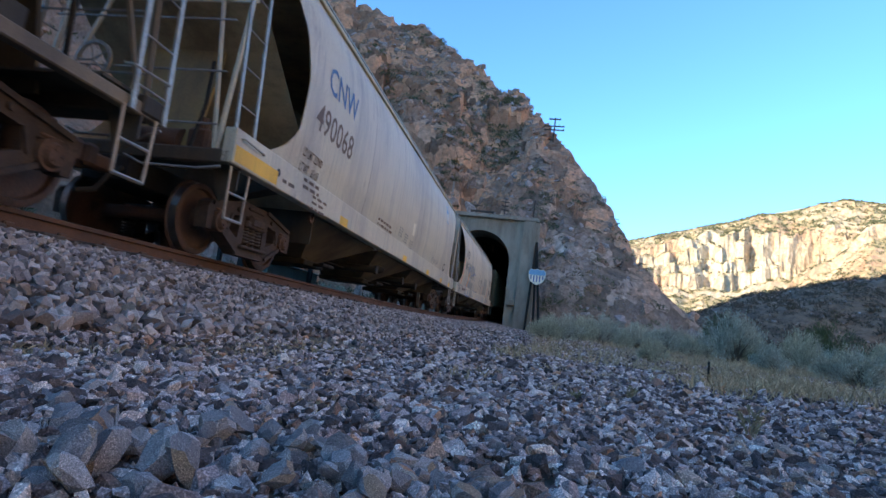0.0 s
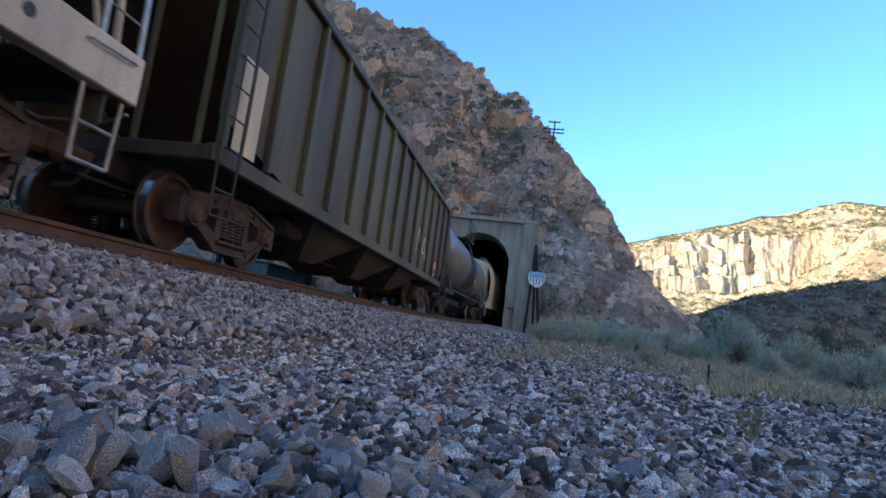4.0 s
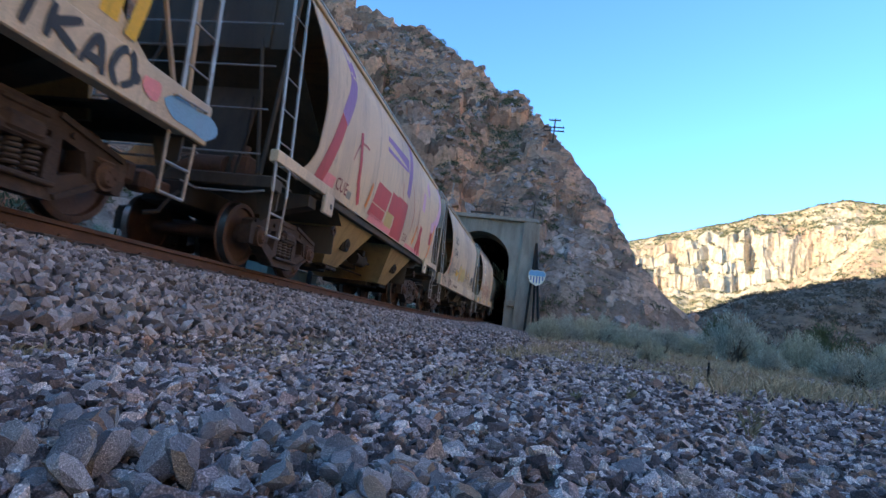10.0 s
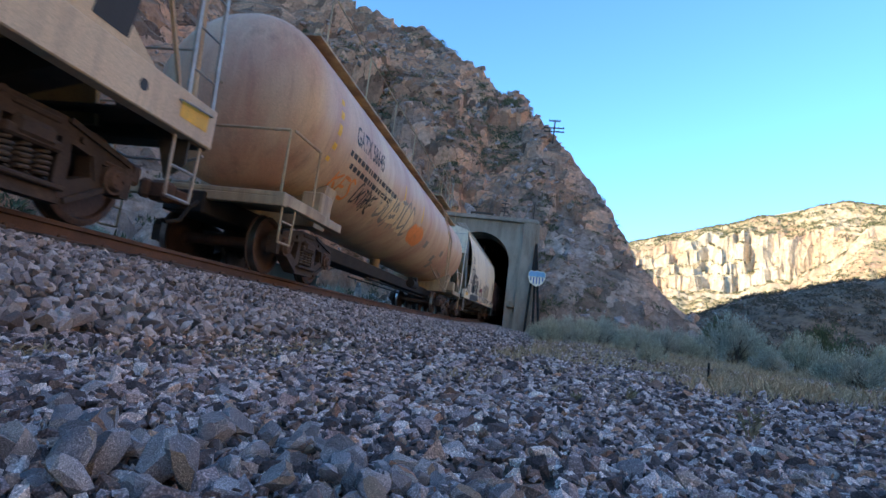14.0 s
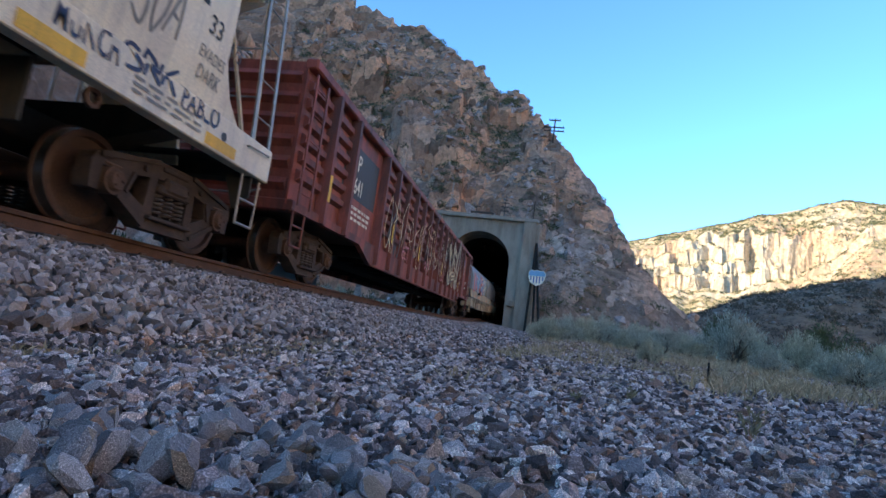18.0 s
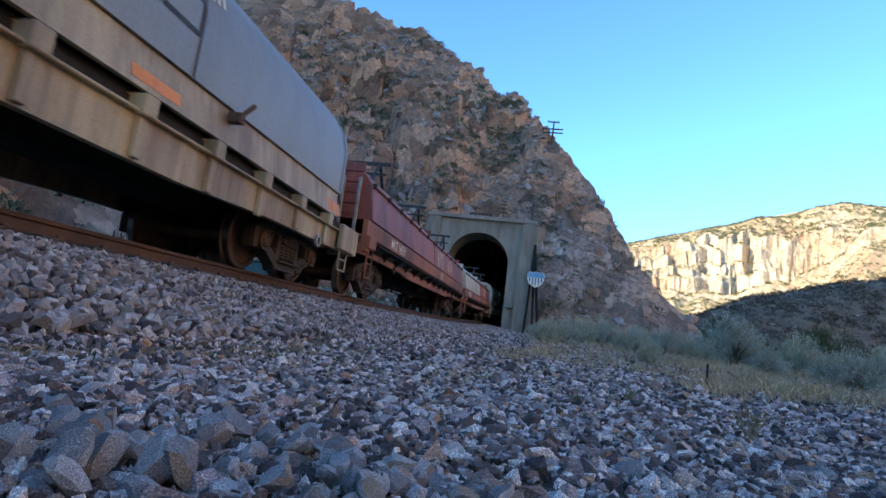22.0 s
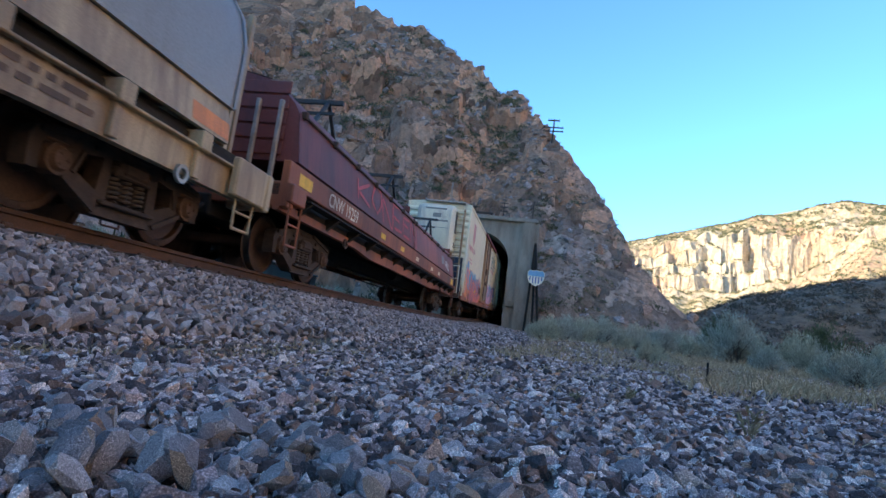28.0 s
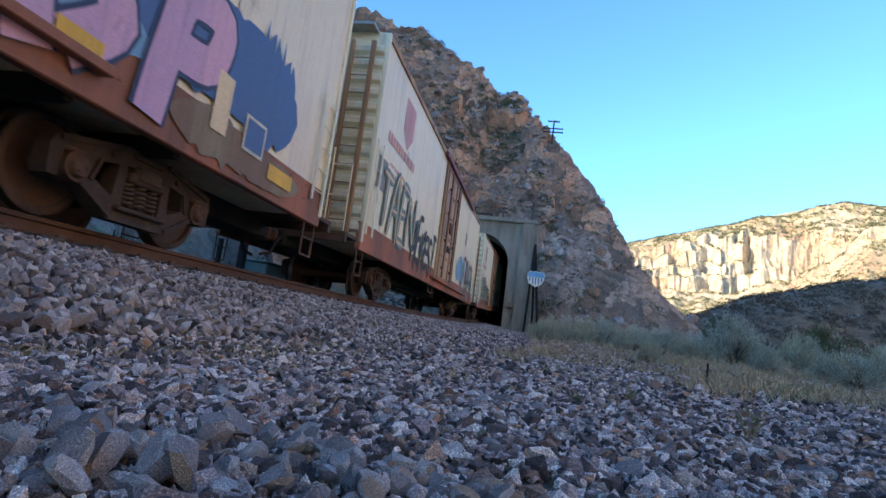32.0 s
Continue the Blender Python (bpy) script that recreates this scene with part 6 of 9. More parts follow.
# ---------------------------------------------------------------- tank car
def tank_car(front, rear, mat, label, rail=True, radius=1.47, mid=2.80, dark=None, dome_y=0.0):
    car, L = start_car("tank_car", front, rear, label, "tank car", 2.0)
    h = L / 2
    dark = dark or BLACK
    th = h - 0.32
    rows = []
    n = 48
    for y, r in [(-th - 0.0, 0.02), (-th + 0.03, 0.5), (-th + 0.10, 0.88), (-th + 0.20, 1.14), (-th + 0.34, 1.33), (-th + 0.52, 1.44), (-th + 0.75, 1.47)]:
        rows.append((y, r))
    rows += [(lerp(-th + 1, th - 1, i / 10), 1.47) for i in range(1, 10)]
    rows += [(-y, r) for y, r in reversed(rows[:7])]
    s = Shape()
    s.sheet([[(r / 1.47 * radius * math.cos(2 * math.pi * i / n), y, mid + r / 1.47 * radius * math.sin(2 * math.pi * i / n)) for i in range(n)] for y, r in rows], 0, True)
    part("tank", s, mat, car, smooth=True)

    def surf(z):
        return math.sqrt(max(0.02, radius * radius - (z - mid) ** 2))
    s = Shape()
    for y in (-th + 1.0, -th + 3.4, 0, th - 3.4, th - 1.0):
        s.sheet([[((radius + 0.0025) * math.cos(2 * math.pi * i / n), y + d, mid + (radius + 0.0025) * math.sin(2 * math.pi * i / n)) for i in range(n)] for d in (-0.012, 0.012)], 0, True)
    part("weld_seam", s, mat, car)
    for sy in (-1, 1):
        part("saddle", Shape().prism([(-1.1, 0.98), (1.1, 0.98), (1.25, 1.75), (0.9, 1.6), (0, 1.38), (-0.9, 1.6), (-1.25, 1.75)], "y", sy * (h - 2.3) - 0.25, sy * (h - 2.3) + 0.25), dark, car)
        part("end_platform", Shape().box(-1.5, 1.5, sy * (h - 1.35), sy * h, 1.05, 1.12, 0.01).box(-1.5, 1.5, sy * (h - 0.14), sy * h, 0.92, 1.05, 0.01).box(1.38, 1.5, sy * (h - 2.4), sy * h, 0.95, 1.1, 0.01), dark, car)
        s = Shape()
        s.path([(-1.4, sy * (h - 0.08), 1.1), (-1.4, sy * (h - 0.08), 2.05), (1.4, sy * (h - 0.08), 2.05), (1.4, sy * (h - 0.08), 1.1)], 0.022, 6)
        s.path([(1.45, sy * (h - 0.1), 2.05), (1.45, sy * (h - 1.1), 2.05), (1.45, sy * (h - 1.1), 1.1)], 0.02, 6)
        part("end_handrail", s, dark, car, smooth=True)
        for sx in (1, -1):
            stirrup(car, sx * 1.45, min(sy * (h - 0.1), sy * (h - 0.52)), dark)
            part("sill_box", Shape().box(sx * 1.05, sx * 1.42, sy * (h - 2.0), sy * (h - 1.5), 1.1, 1.5, 0.03), dark, car)
    for sx in (1, -1):
        if rail:
            part("side_rail", Shape().tube((sx * 1.52, -h + 1.2, 1.13), (sx * 1.52, h - 1.2, 1.13), 0.04, 8), dark, car)
        else:
            part("side_rail", Shape().tube((sx * 1.3, -h + 2.0, 1.0), (sx * 1.3, -h + 2.6, 1.0), 0.03, 8), dark, car)
        # ladder to the dome
        s = Shape()
        for d in (-0.25, 0.25):
            s.path([(sx * 1.56, dome_y + d, 0.85), (sx * 1.56, dome_y + d, 2.9), (sx * 1.15, dome_y + d, 4.05), (sx * 0.9, dome_y + d, 4.35)], 0.022, 6)
            s.path([(sx * 1.56, dome_y + d, 0.85), (sx * 1.0, dome_y + d * 3, 1.75)], 0.02, 6)
        for i in range(9):
            z = 0.95 + i * 0.3
            x = 1.56 if z < 2.9 else lerp(1.56, 1.15, (z - 2.9) / 1.15)
            s.tube((sx * x, dome_y - 0.25, z), (sx * x, dome_y + 0.25, z), 0.012, 6)
        part("dome_ladder", s, dark, car, smooth=True)
    tz = mid + radius
    part("dome", Shape().tube((0, dome_y, tz - 0.05), (0, dome_y, tz + 0.32), 0.42, 20).tube((0, dome_y, tz + 0.32), (0, dome_y, tz + 0.38), 0.46, 20), mat, car, smooth=True)
    s = Shape().box(-1.2, 1.2, dome_y - 1.3, dome_y + 1.3, tz + 0.02, tz + 0.06)
    part("top_platform", s, dark, car)
    for sx in (1, -1):
        s = Shape()
        for z in (0.55, 1.05):
            s.tube((sx * 1.18, dome_y - 1.3, tz + z), (sx * 1.18, dome_y + 1.3, tz + z), 0.02, 6)
        for y in (-1.3, -0.4, 0.4, 1.3):
            s.tube((sx * 1.18, dome_y + y, tz), (sx * 1.18, dome_y + y, tz + 1.05), 0.02, 6)
        part("platform_rail", s, dark, car)
    s = Shape()
    s.box(0.75, 1.05, -th + 0.9, th - 0.9, tz - 0.18, tz - 0.14)
    for i in range(8):
        y = lerp(-th + 1.2, th - 1.2, i / 7)
        s.tube((1.05, y, tz - 0.16), (1.05, y, tz + 0.75), 0.018, 6)
    s.tube((1.05, -th + 1.2, tz + 0.75), (1.05, th - 1.2, tz + 0.75), 0.016, 6)
    if not rail:
        part("top_walkway", s, dark, car)
    part("bottom_outlet", Shape().tube((0, 0, 0.75), (0, 0, 1.4), 0.16, 14).box(-0.2, 0.2, -0.2, 0.2, 0.62, 0.78, 0.03), dark, car, smooth=True)
    brake_gear(car, 2.0)
    return car, L, surf, -h


# ---------------------------------------------------------------- gondola
def gondola(front, rear, top, mat, label):
    car, L = start_car("gondola_car", front, rear, label, "gondola car", 1.8)
    h = L / 2
    n = 20
    step = L / n
    low = 1.0
    rib_me = Shape().prism([(1.425, -0.12), (1.505, -0.07), (1.505, 0.03), (1.425, 0.07)], "y", -step / 2 + 0.12, step / 2 - 0.12).mesh("panel_rib", mat)
    flat_me = Shape().box(1.40, 1.425, -step / 2, step / 2, low, top - 0.1).mesh("side_panel", mat)
    post = Shape().prism([(1.425, -0.10), (1.60, -0.055), (1.60, 0.055), (1.425, 0.10)], "z", 0.93, top - 0.1).mesh("side_post", mat)
    long_post = Shape().prism([(1.425, -0.10), (1.60, -0.055), (1.60, 0.055), (1.425, 0.10)], "z", 0.66, top - 0.1).mesh("side_post", mat)
    half_turn = Matrix.Rotation(math.pi, 4, "Z")
    for sx in (1, -1):
        for i in range(n):
            y = lerp(-h, h, (i + 0.5) / n)
            panel = part("side_panel", flat_me, None, car, at=Matrix.Translation((0, y, 0)) @ (Matrix() if sx > 0 else half_turn))
            if i not in (2, 3, n - 3, n - 2):
                for j in range(6):
                    part("panel_rib", rib_me, None, panel, at=Matrix.Translation((0, 0, lerp(low + 0.5, top - 0.32, j / 5))))
            if i and i not in (3, n - 2):
                part("side_post", long_post if 4.2 < i * step < L - 4.2 else post, None, car, at=Matrix.Translation((0, lerp(-h, h, i / n), 0)) @ (Matrix() if sx > 0 else half_turn))
        part("top_chord", Shape().box(sx * 1.36, sx * 1.57, -h, h, top - 0.12, top + 0.05, 0.025), mat, car)
        part("side_sill", Shape().prism([(-h, low + 0.06), (h, low + 0.06), (h, 0.93), (h - 3.2, 0.93), (h - 4.1, 0.62), (-h + 4.1, 0.62), (-h + 3.2, 0.93), (-h, 0.93)], "x", sx * 1.41, sx * 1.52), mat, car)
        for sy in (-1, 1):
            ladder(car, sx * 1.575, sy * (h - 0.06), sy * (h - 0.5), 1.0, top - 0.2, mat, 5)
            stirrup(car, sx * 1.5, min(sy * (h - 0.1), sy * (h - 0.55)), mat)
    for sy in (-1, 1):
        wall = part("end_wall", Shape().box(-1.42, 1.42, sy * (h - 0.08), sy * (h - 0.03), 1.0, top), mat, car)
        for i in range(6):
            z = lerp(1.3, top - 0.25, i / 5)
            part("end_rib", Shape().prism([(sy * (h - 0.03), z - 0.1), (sy * (h + 0.05), z), (sy * (h - 0.03), z + 0.1)], "x", -1.35, 1.35), mat, wall)
        part("end_sill", Shape().box(-1.5, 1.5, sy * (h - 0.25), sy * h, 0.9, 1.08, 0.02), mat, car)
    part("floor", Shape().box(-1.41, 1.41, -h + 0.05, h - 0.05, 1.0, 1.05), RUST, car)
    for i in range(12):
        y = lerp(-h + 4.2, h - 4.2, i / 11)
        part("cross_bearer", Shape().box(-1.4, 1.4, y - 0.06, y + 0.06, 0.75, 0.99), UNDER, car)
    brake_gear(car, 1.0)
    return car, L, (lambda z: 1.565), -h


# ---------------------------------------------------------------- coil cars
def hood(car, y0, y1, prof, mat, name="coil_hood", ribs=0, label=""):
    """A steel cover over coils; prof: (x, z) from foot to crown, on one side."""
    full = [(x, z) for x, z in prof] + [(-x, z) for x, z in reversed(prof) if x > 0.001]
    s = Shape()
    s.prism(full, "y", y0, y1)
    ob = part(name, s, mat, car, label, smooth=True)
    for y in [y0 + 0.03, y1 - 0.03] + [lerp(y0, y1, (i + 1) / (ribs + 1)) for i in range(ribs)]:
        out = [(x + (0.02 if x > 0 else -0.02), z) for x, z in full]
        rim = Shape()
        rim.sheet([[(x, y - 0.03, z + 0.012) for x, z in out], [(x, y + 0.03, z + 0.012) for x, z in out]])
        part("hood_rib", rim, mat, ob)
    return ob


def coil_car_deep(front, rear, mat, label, hood_a, hood_b, clear=(0, 0)):
    car, L = start_car("coil_car", front, rear, label, "coil car", 1.75)
    h = L / 2
    for sx in (1, -1):
        part("side_beam", Shape().prism([(-h, 1.02), (h, 1.02), (h, 0.70), (h - 3.4, 0.68), (h - 5.2, 0.60), (-h + 5.2, 0.60), (-h + 3.4, 0.68), (-h, 0.70)], "x", sx * 1.36, sx * 1.46), mat, car)
        part("beam_flange", Shape().box(sx * 1.3, sx * 1.53, -h, h, 1.02, 1.05, 0.008), mat, car)
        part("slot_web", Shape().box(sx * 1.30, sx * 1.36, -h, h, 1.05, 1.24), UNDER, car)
        part("upper_strake", Shape().prism([(sx * 1.50, 1.24), (sx * 1.43, 1.66), (sx * 1.38, 1.66), (sx * 1.44, 1.24)], "y", -h + 0.9, h - 0.9), mat, car)
        n = int(L / 1.15)
        for i in range(1, n):
            y = lerp(-h + 0.2, h - 0.2, i / n)
            if not clear[0] < y + h < clear[1]:
                part("stiffener", Shape().box(sx * 1.455, sx * 1.52, y - 0.05, y + 0.05, 0.70 if abs(y) > h - 3.4 else 0.62, 1.02, 0.008), mat, car)
            part("bracket", Shape().box(sx * 1.36, sx * 1.58, y - 0.09, y + 0.09, 1.0, 1.2, 0.012), mat, car)
        for sy in (-1, 1):
            part("end_block", Shape().box(sx * 1.05, sx * 1.6, sy * (h - 0.02), sy * (h + 0.12), 0.68, 1.16, 0.02).box(sx * 1.50, sx * 1.6, sy * (h - 0.75), sy * (h - 0.03), 0.70, 1.16, 0.02), mat, car)
            stirrup(car, sx * 1.5, min(sy * (h - 0.1), sy * (h - 0.55)), mat, 0.75, 0.35)
            part("lash_ring", Shape().turn([(-0.02, 0.1), (0.02, 0.1), (0.02, 0.06), (-0.02, 0.06), (-0.02, 0.1)], (sx * 1.5, sy * (h - 1.6), 0.68), 14), GALV, car)
    part("deck", Shape().box(-1.4, 1.4, -h, h, 1.05, 1.17), UNDER, car)
    for sy in (-1, 1):
        part("end_bulkhead", Shape().box(-1.35, 1.35, sy * (h - 0.75), sy * (h - 0.68), 1.17, 1.75), mat, car)
        part("corner_post", Shape().box(1.18, 1.26, sy * (h - 0.5), sy * (h - 0.42), 1.17, 3.1, 0.01).box(0.5, 0.56, sy * (h - 0.5), sy * (h - 0.42), 1.17, 2.4, 0.01).tube((1.22, sy * (h - 0.46), 1.9), (0.53, sy * (h - 0.46), 1.9), 0.015, 6), mat, car)
    prof = [(1.47, 1.67), (1.47, 2.42), (1.36, 2.8), (1.15, 3.1), (0.85, 3.24), (0, 3.3)]
    a = hood(car, -h + 0.85, -0.15, prof, hood_a, ribs=0)
    b = hood(car, 0.15, h - 0.85, prof, hood_b, ribs=1)
    for y in (-0.35, 0.35):
        part("hood_post", Shape().box(1.475, 1.53, y - 0.12, y + 0.12, 1.67, 2.85, 0.01), GALV, car)
    for y in (-h + 4.6, h - 4.6):
        part("hood_latch", Shape().box(1.46, 1.62, y - 0.06, y + 0.06, 1.5, 1.62, 0.01).tube((1.55, y, 1.55), (1.62, y + 0.2, 1.8), 0.03, 6), RUST, car)
    brake_gear(car, 0.5)
    return car, L, (lambda z: table(z, ((1.67, 1.472), (2.42, 1.472), (2.8, 1.362), (3.1, 1.152)))), -h


def coil_car_red(front, rear, mat, label, hoods, top=3.05, frames=(0.15, 0.45, 0.8)):
    car, L = start_car("coil_car", front, rear, label, "coil car", 1.75)
    h = L / 2
    for sx in (1, -1):
        part("lower_beam", Shape().prism([(-h, 1.0), (h, 1.0), (h, 0.88), (h - 3.6, 0.87), (h - 4.6, 0.79), (-h + 4.6, 0.79), (-h + 3.6, 0.87), (-h, 0.88)], "x", sx * 1.28, sx * 1.38), mat, car)
        part("upper_sill", Shape().box(sx * 1.34, sx * 1.46, -h, h, 1.26, 1.62, 0.015), mat, car)
        part("walkway", Shape().box(sx * 1.40, sx * 1.60, -h + 0.6, h - 0.6, 1.13, 1.16), UNDER, car)
        n = int(L / 1.25)
        for i in range(n + 1):
            y = lerp(-h + 0.7, h - 0.7, i / n)
            # near-black for the shade beneath the walkway, instead of the frame's red
            part("outrigger", Shape().prism([(sx * 1.3, 0.92), (sx * 1.38, 0.92), (sx * 1.6, 1.12), (sx * 1.3, 1.12)], "y", y - 0.05, y + 0.05), UNDER, car)
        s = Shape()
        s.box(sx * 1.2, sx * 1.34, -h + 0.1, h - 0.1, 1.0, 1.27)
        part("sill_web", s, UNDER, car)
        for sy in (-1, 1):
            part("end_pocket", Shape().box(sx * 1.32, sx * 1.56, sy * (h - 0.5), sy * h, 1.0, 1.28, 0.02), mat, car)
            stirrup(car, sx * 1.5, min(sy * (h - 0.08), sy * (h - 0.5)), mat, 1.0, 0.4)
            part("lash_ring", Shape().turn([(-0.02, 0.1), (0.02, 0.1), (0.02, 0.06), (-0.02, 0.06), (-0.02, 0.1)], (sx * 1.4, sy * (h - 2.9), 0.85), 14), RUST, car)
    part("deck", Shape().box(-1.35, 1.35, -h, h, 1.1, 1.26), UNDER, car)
    for sy in (-1, 1):
        part("end_sill", Shape().box(-1.5, 1.5, sy * (h - 0.22), sy * h, 0.92, 1.3, 0.02), mat, car)
    prof = [(1.45, 1.66), (1.33, 2.42), (1.25, 2.56), (1.05, top - 0.28), (0.75, top - 0.1), (0.35, top - 0.01), (0, top)]
    obs = []
    for f0, f1, m in hoods:
        y0, y1 = lerp(-h + 0.25, h - 0.25, f0), lerp(-h + 0.25, h - 0.25, f1)
        ob = hood(car, y0, y1, prof, m, ribs=1)
        obs.append(ob)
        for sx in (1, -1):
            s = Shape().tube((sx * 1.35, y0 + 0.1, 2.44), (sx * 1.35, y1 - 0.1, 2.44), 0.022, 6)
            k = int((y1 - y0) / 1.3)
            for i in range(k + 1):
                y = lerp(y0 + 0.15, y1 - 0.15, i / max(1, k))
                s.box(sx * 1.31, sx * 1.41, y - 0.035, y + 0.035, 2.38, 2.5, 0.008)
            part("seam_pipe", s, RUST, ob)
        # planked end
        for y, d in ((y0, -1), (y1, 1)):
            s = Shape()
            for i in range(5):
                z = 1.75 + i * 0.24
                s.box(-1.15, 1.15, y + d * 0.004, y + d * 0.03, z, z + 0.2, 0.008)
            part("end_plank", s, m, ob)
    for f in frames:
        y = lerp(-h, h, f)
        s = Shape()
        for sx in (1, -1):
            s.bar((sx * 0.75, y - 0.55, top - 0.1), (sx * 0.75, y, top + 0.5), 0.07, 0.05)
            s.bar((sx * 0.75, y + 0.55, top - 0.1), (sx * 0.75, y, top + 0.5), 0.07, 0.05)
        s.bar((-0.95, y, top + 0.5), (1.05, y, top + 0.5), 0.08, 0.08, 0, (0, 1, 0))
        s.bar((-0.95, y - 0.35, top + 0.14), (1.05, y - 0.35, top + 0.14), 0.05, 0.05, 0, (0, 1, 0))
        part("lifting_frame", s, BLACK, car)
    for x in (1.12, 0.75):
        part("end_post", Shape().box(x - 0.035, x + 0.035, -h + 0.05, -h + 0.11, 1.28, 2.55, 0.01), GALV, car)
    brake_gear(car, 0.5)
    return car, L, (lambda z: 1.462 if z < 1.64 else table(z, ((1.66, 1.452), (2.42, 1.332), (2.56, 1.252), (2.77, 1.052)))), -h


# ---------------------------------------------------------------- refrigerator car
TANPAINT = paint("rusty_tan_frame", (0.42, 0.29, 0.18), (0.24, 0.12, 0.07), 0.65, 0.46, scale=1.6)
DOORPAINT = paint("stained_door", (0.50, 0.39, 0.30), (0.30, 0.17, 0.10), 0.6, 0.48, scale=1.2)


def reefer(front, rear, top, mat, label, sillmat, unit=True):
    car, L = start_car("refrigerator_car", front, rear, label, "refrigerator car", 4.1)
    h = L / 2
    body = Shape()
    prof = [(-1.56, 1.02), (1.56, 1.02), (1.56, top - 0.08), (1.5, top), (0, top + 0.12), (-1.5, top), (-1.56, top - 0.08)]
    body.prism(prof, "y", -h + 0.75, h - 0.75)
    part("body", body, mat, car)
    n = 14
    for i in range(1, n):
        y = lerp(-h + 0.75, h - 0.75, i / n)
        if abs(y) > 1.9:
            for sx in (1, -1):
                part("panel_seam", Shape().box(sx * 1.56, sx * 1.5635, y - 0.012, y + 0.012, 1.45, top - 0.1), mat, car)
    s = Shape()
    for i in range(int(L / 0.55)):
        y = -h + 0.95 + i * 0.55
        for z in (1.16, 1.36):
            s.box(1.572, 1.585, y - 0.018, y + 0.018, z - 0.018, z + 0.018, 0.005)
    part("rivet_heads", s, sillmat, car)
    for sx in (1, -1):
        part("side_sill", Shape().box(sx * 1.46, sx * 1.574, -h + 0.7, h - 0.7, 0.86, 1.44, 0.012), sillmat, car)
        part("eave_strip", Shape().box(sx * 1.555, sx * 1.60, -h + 0.75, h - 0.75, top - 0.16, top - 0.02, 0.01), mat if unit else TANPAINT, car)
        part("door_rail", Shape().box(sx * 1.60, sx * 1.70, -2.6, 6.2, top - 0.22, top - 0.06, 0.015), DARKRED, car)
        # plug door with frames, bars and hinges
        d = part("plug_door", Shape().box(sx * 1.565, sx * 1.62, -1.65, 1.65, 1.18, top - 0.3, 0.02), DOORPAINT, car)
        f = Shape()
        for y in (-1.62, -0.55, 0.55, 1.62):
            f.box(sx * 1.62, sx * 1.66, y - 0.045, y + 0.045, 1.2, top - 0.32, 0.01)
        for i in range(6):
            z = lerp(1.25, top - 0.38, i / 5)
            f.box(sx * 1.62, sx * 1.65, -1.6, 1.6, z - 0.04, z + 0.04, 0.008)
        part("door_frame", f, TANPAINT, d)
        b = Shape()
        for y in (-0.95, 0.95):
            b.tube((sx * 1.68, y, 1.25), (sx * 1.68, y, top - 0.4), 0.022, 8)
            for z in (1.6, 2.6, 3.6, 4.5):
                b.box(sx * 1.62, sx * 1.70, y - 0.05, y + 0.05, z - 0.05, z + 0.05, 0.01)
        b.box(sx * 1.64, sx * 1.70, -0.3, 0.3, 2.3, 2.5, 0.01)
        b.box(sx * 1.64, sx * 1.69, -0.25, 0.25, 3.0, 3.4, 0.01)
        part("lock_bar", b, RUST, d)
        part("door_sill_rail", Shape().box(sx * 1.57, sx * 1.70, -2.6, 6.2, 1.08, 1.17, 0.01), sillmat, car)
        for y in (-1.85, 1.85):
            part("door_post", Shape().box(sx * 1.562, sx * 1.63, y - 0.1, y + 0.1, 1.1, top - 0.2, 0.012), TANPAINT, car)
        for sy in (-1, 1):
            ladder(car, sx * 1.62, sy * (h - 0.82), sy * (h - 1.25), 1.2, 2.9 if sy > 0 else 3.2, mat, 5)
            stirrup(car, sx * 1.52, min(sy * (h - 0.7), sy * (h - 1.15)), RUST, 0.9, 0.36)
            part("corner_post", Shape().box(sx * 1.50, sx * 1.60, sy * (h - 0.70), sy * (h - 0.79), 1.02, top - 0.02, 0.015), mat, car)
    for sy in (-1, 1):
        s = Shape()
        y = sy * (h - 0.75)
        for i in range(13):
            z = 1.2 + i * (top - 1.4) / 13
            s.prism([(y, z), (y + sy * 0.09, z + 0.06), (y + sy * 0.09, z + 0.16), (y, z + 0.24)], "x", -1.5, 1.5)
        part("end_rib", s, mat, car)
        part("end_platform", Shape().box(-1.5, 1.5, sy * (h - 0.72), sy * h, 1.02, 1.1, 0.01).box(-1.5, 1.5, sy * (h - 0.1), sy * h, 0.9, 1.02), RUST, car)
        for x in (1.3, 0.85):
            part("end_stile", Shape().box(x - 0.045, x + 0.045, sy * (h - 0.58), sy * (h - 0.5), 1.1, top - 0.3, 0.01), TANPAINT, car)
        for i in range(10):
            z = 1.4 + i * 0.38
            part("rung", Shape().tube((1.3, sy * (h - 0.54), z), (0.85, sy * (h - 0.54), z), 0.014, 6), TANPAINT, car)
        s = Shape()
        for z in (1.8, 2.4):
            s.tube((-1.4, sy * (h - 0.1), z), (1.4, sy * (h - 0.1), z), 0.018, 6)
        for x in (-1.4, 1.4):
            s.tube((x, sy * (h - 0.1), 1.1), (x, sy * (h - 0.1), 2.42), 0.018, 6)
        part("end_handrail", s, mat, car)
        part("roof_end_plate", Shape().box(-0.7, 1.3, sy * (h - 0.74), sy * (h - 0.4), top - 0.02, top + 0.05, 0.01), GALV, car)
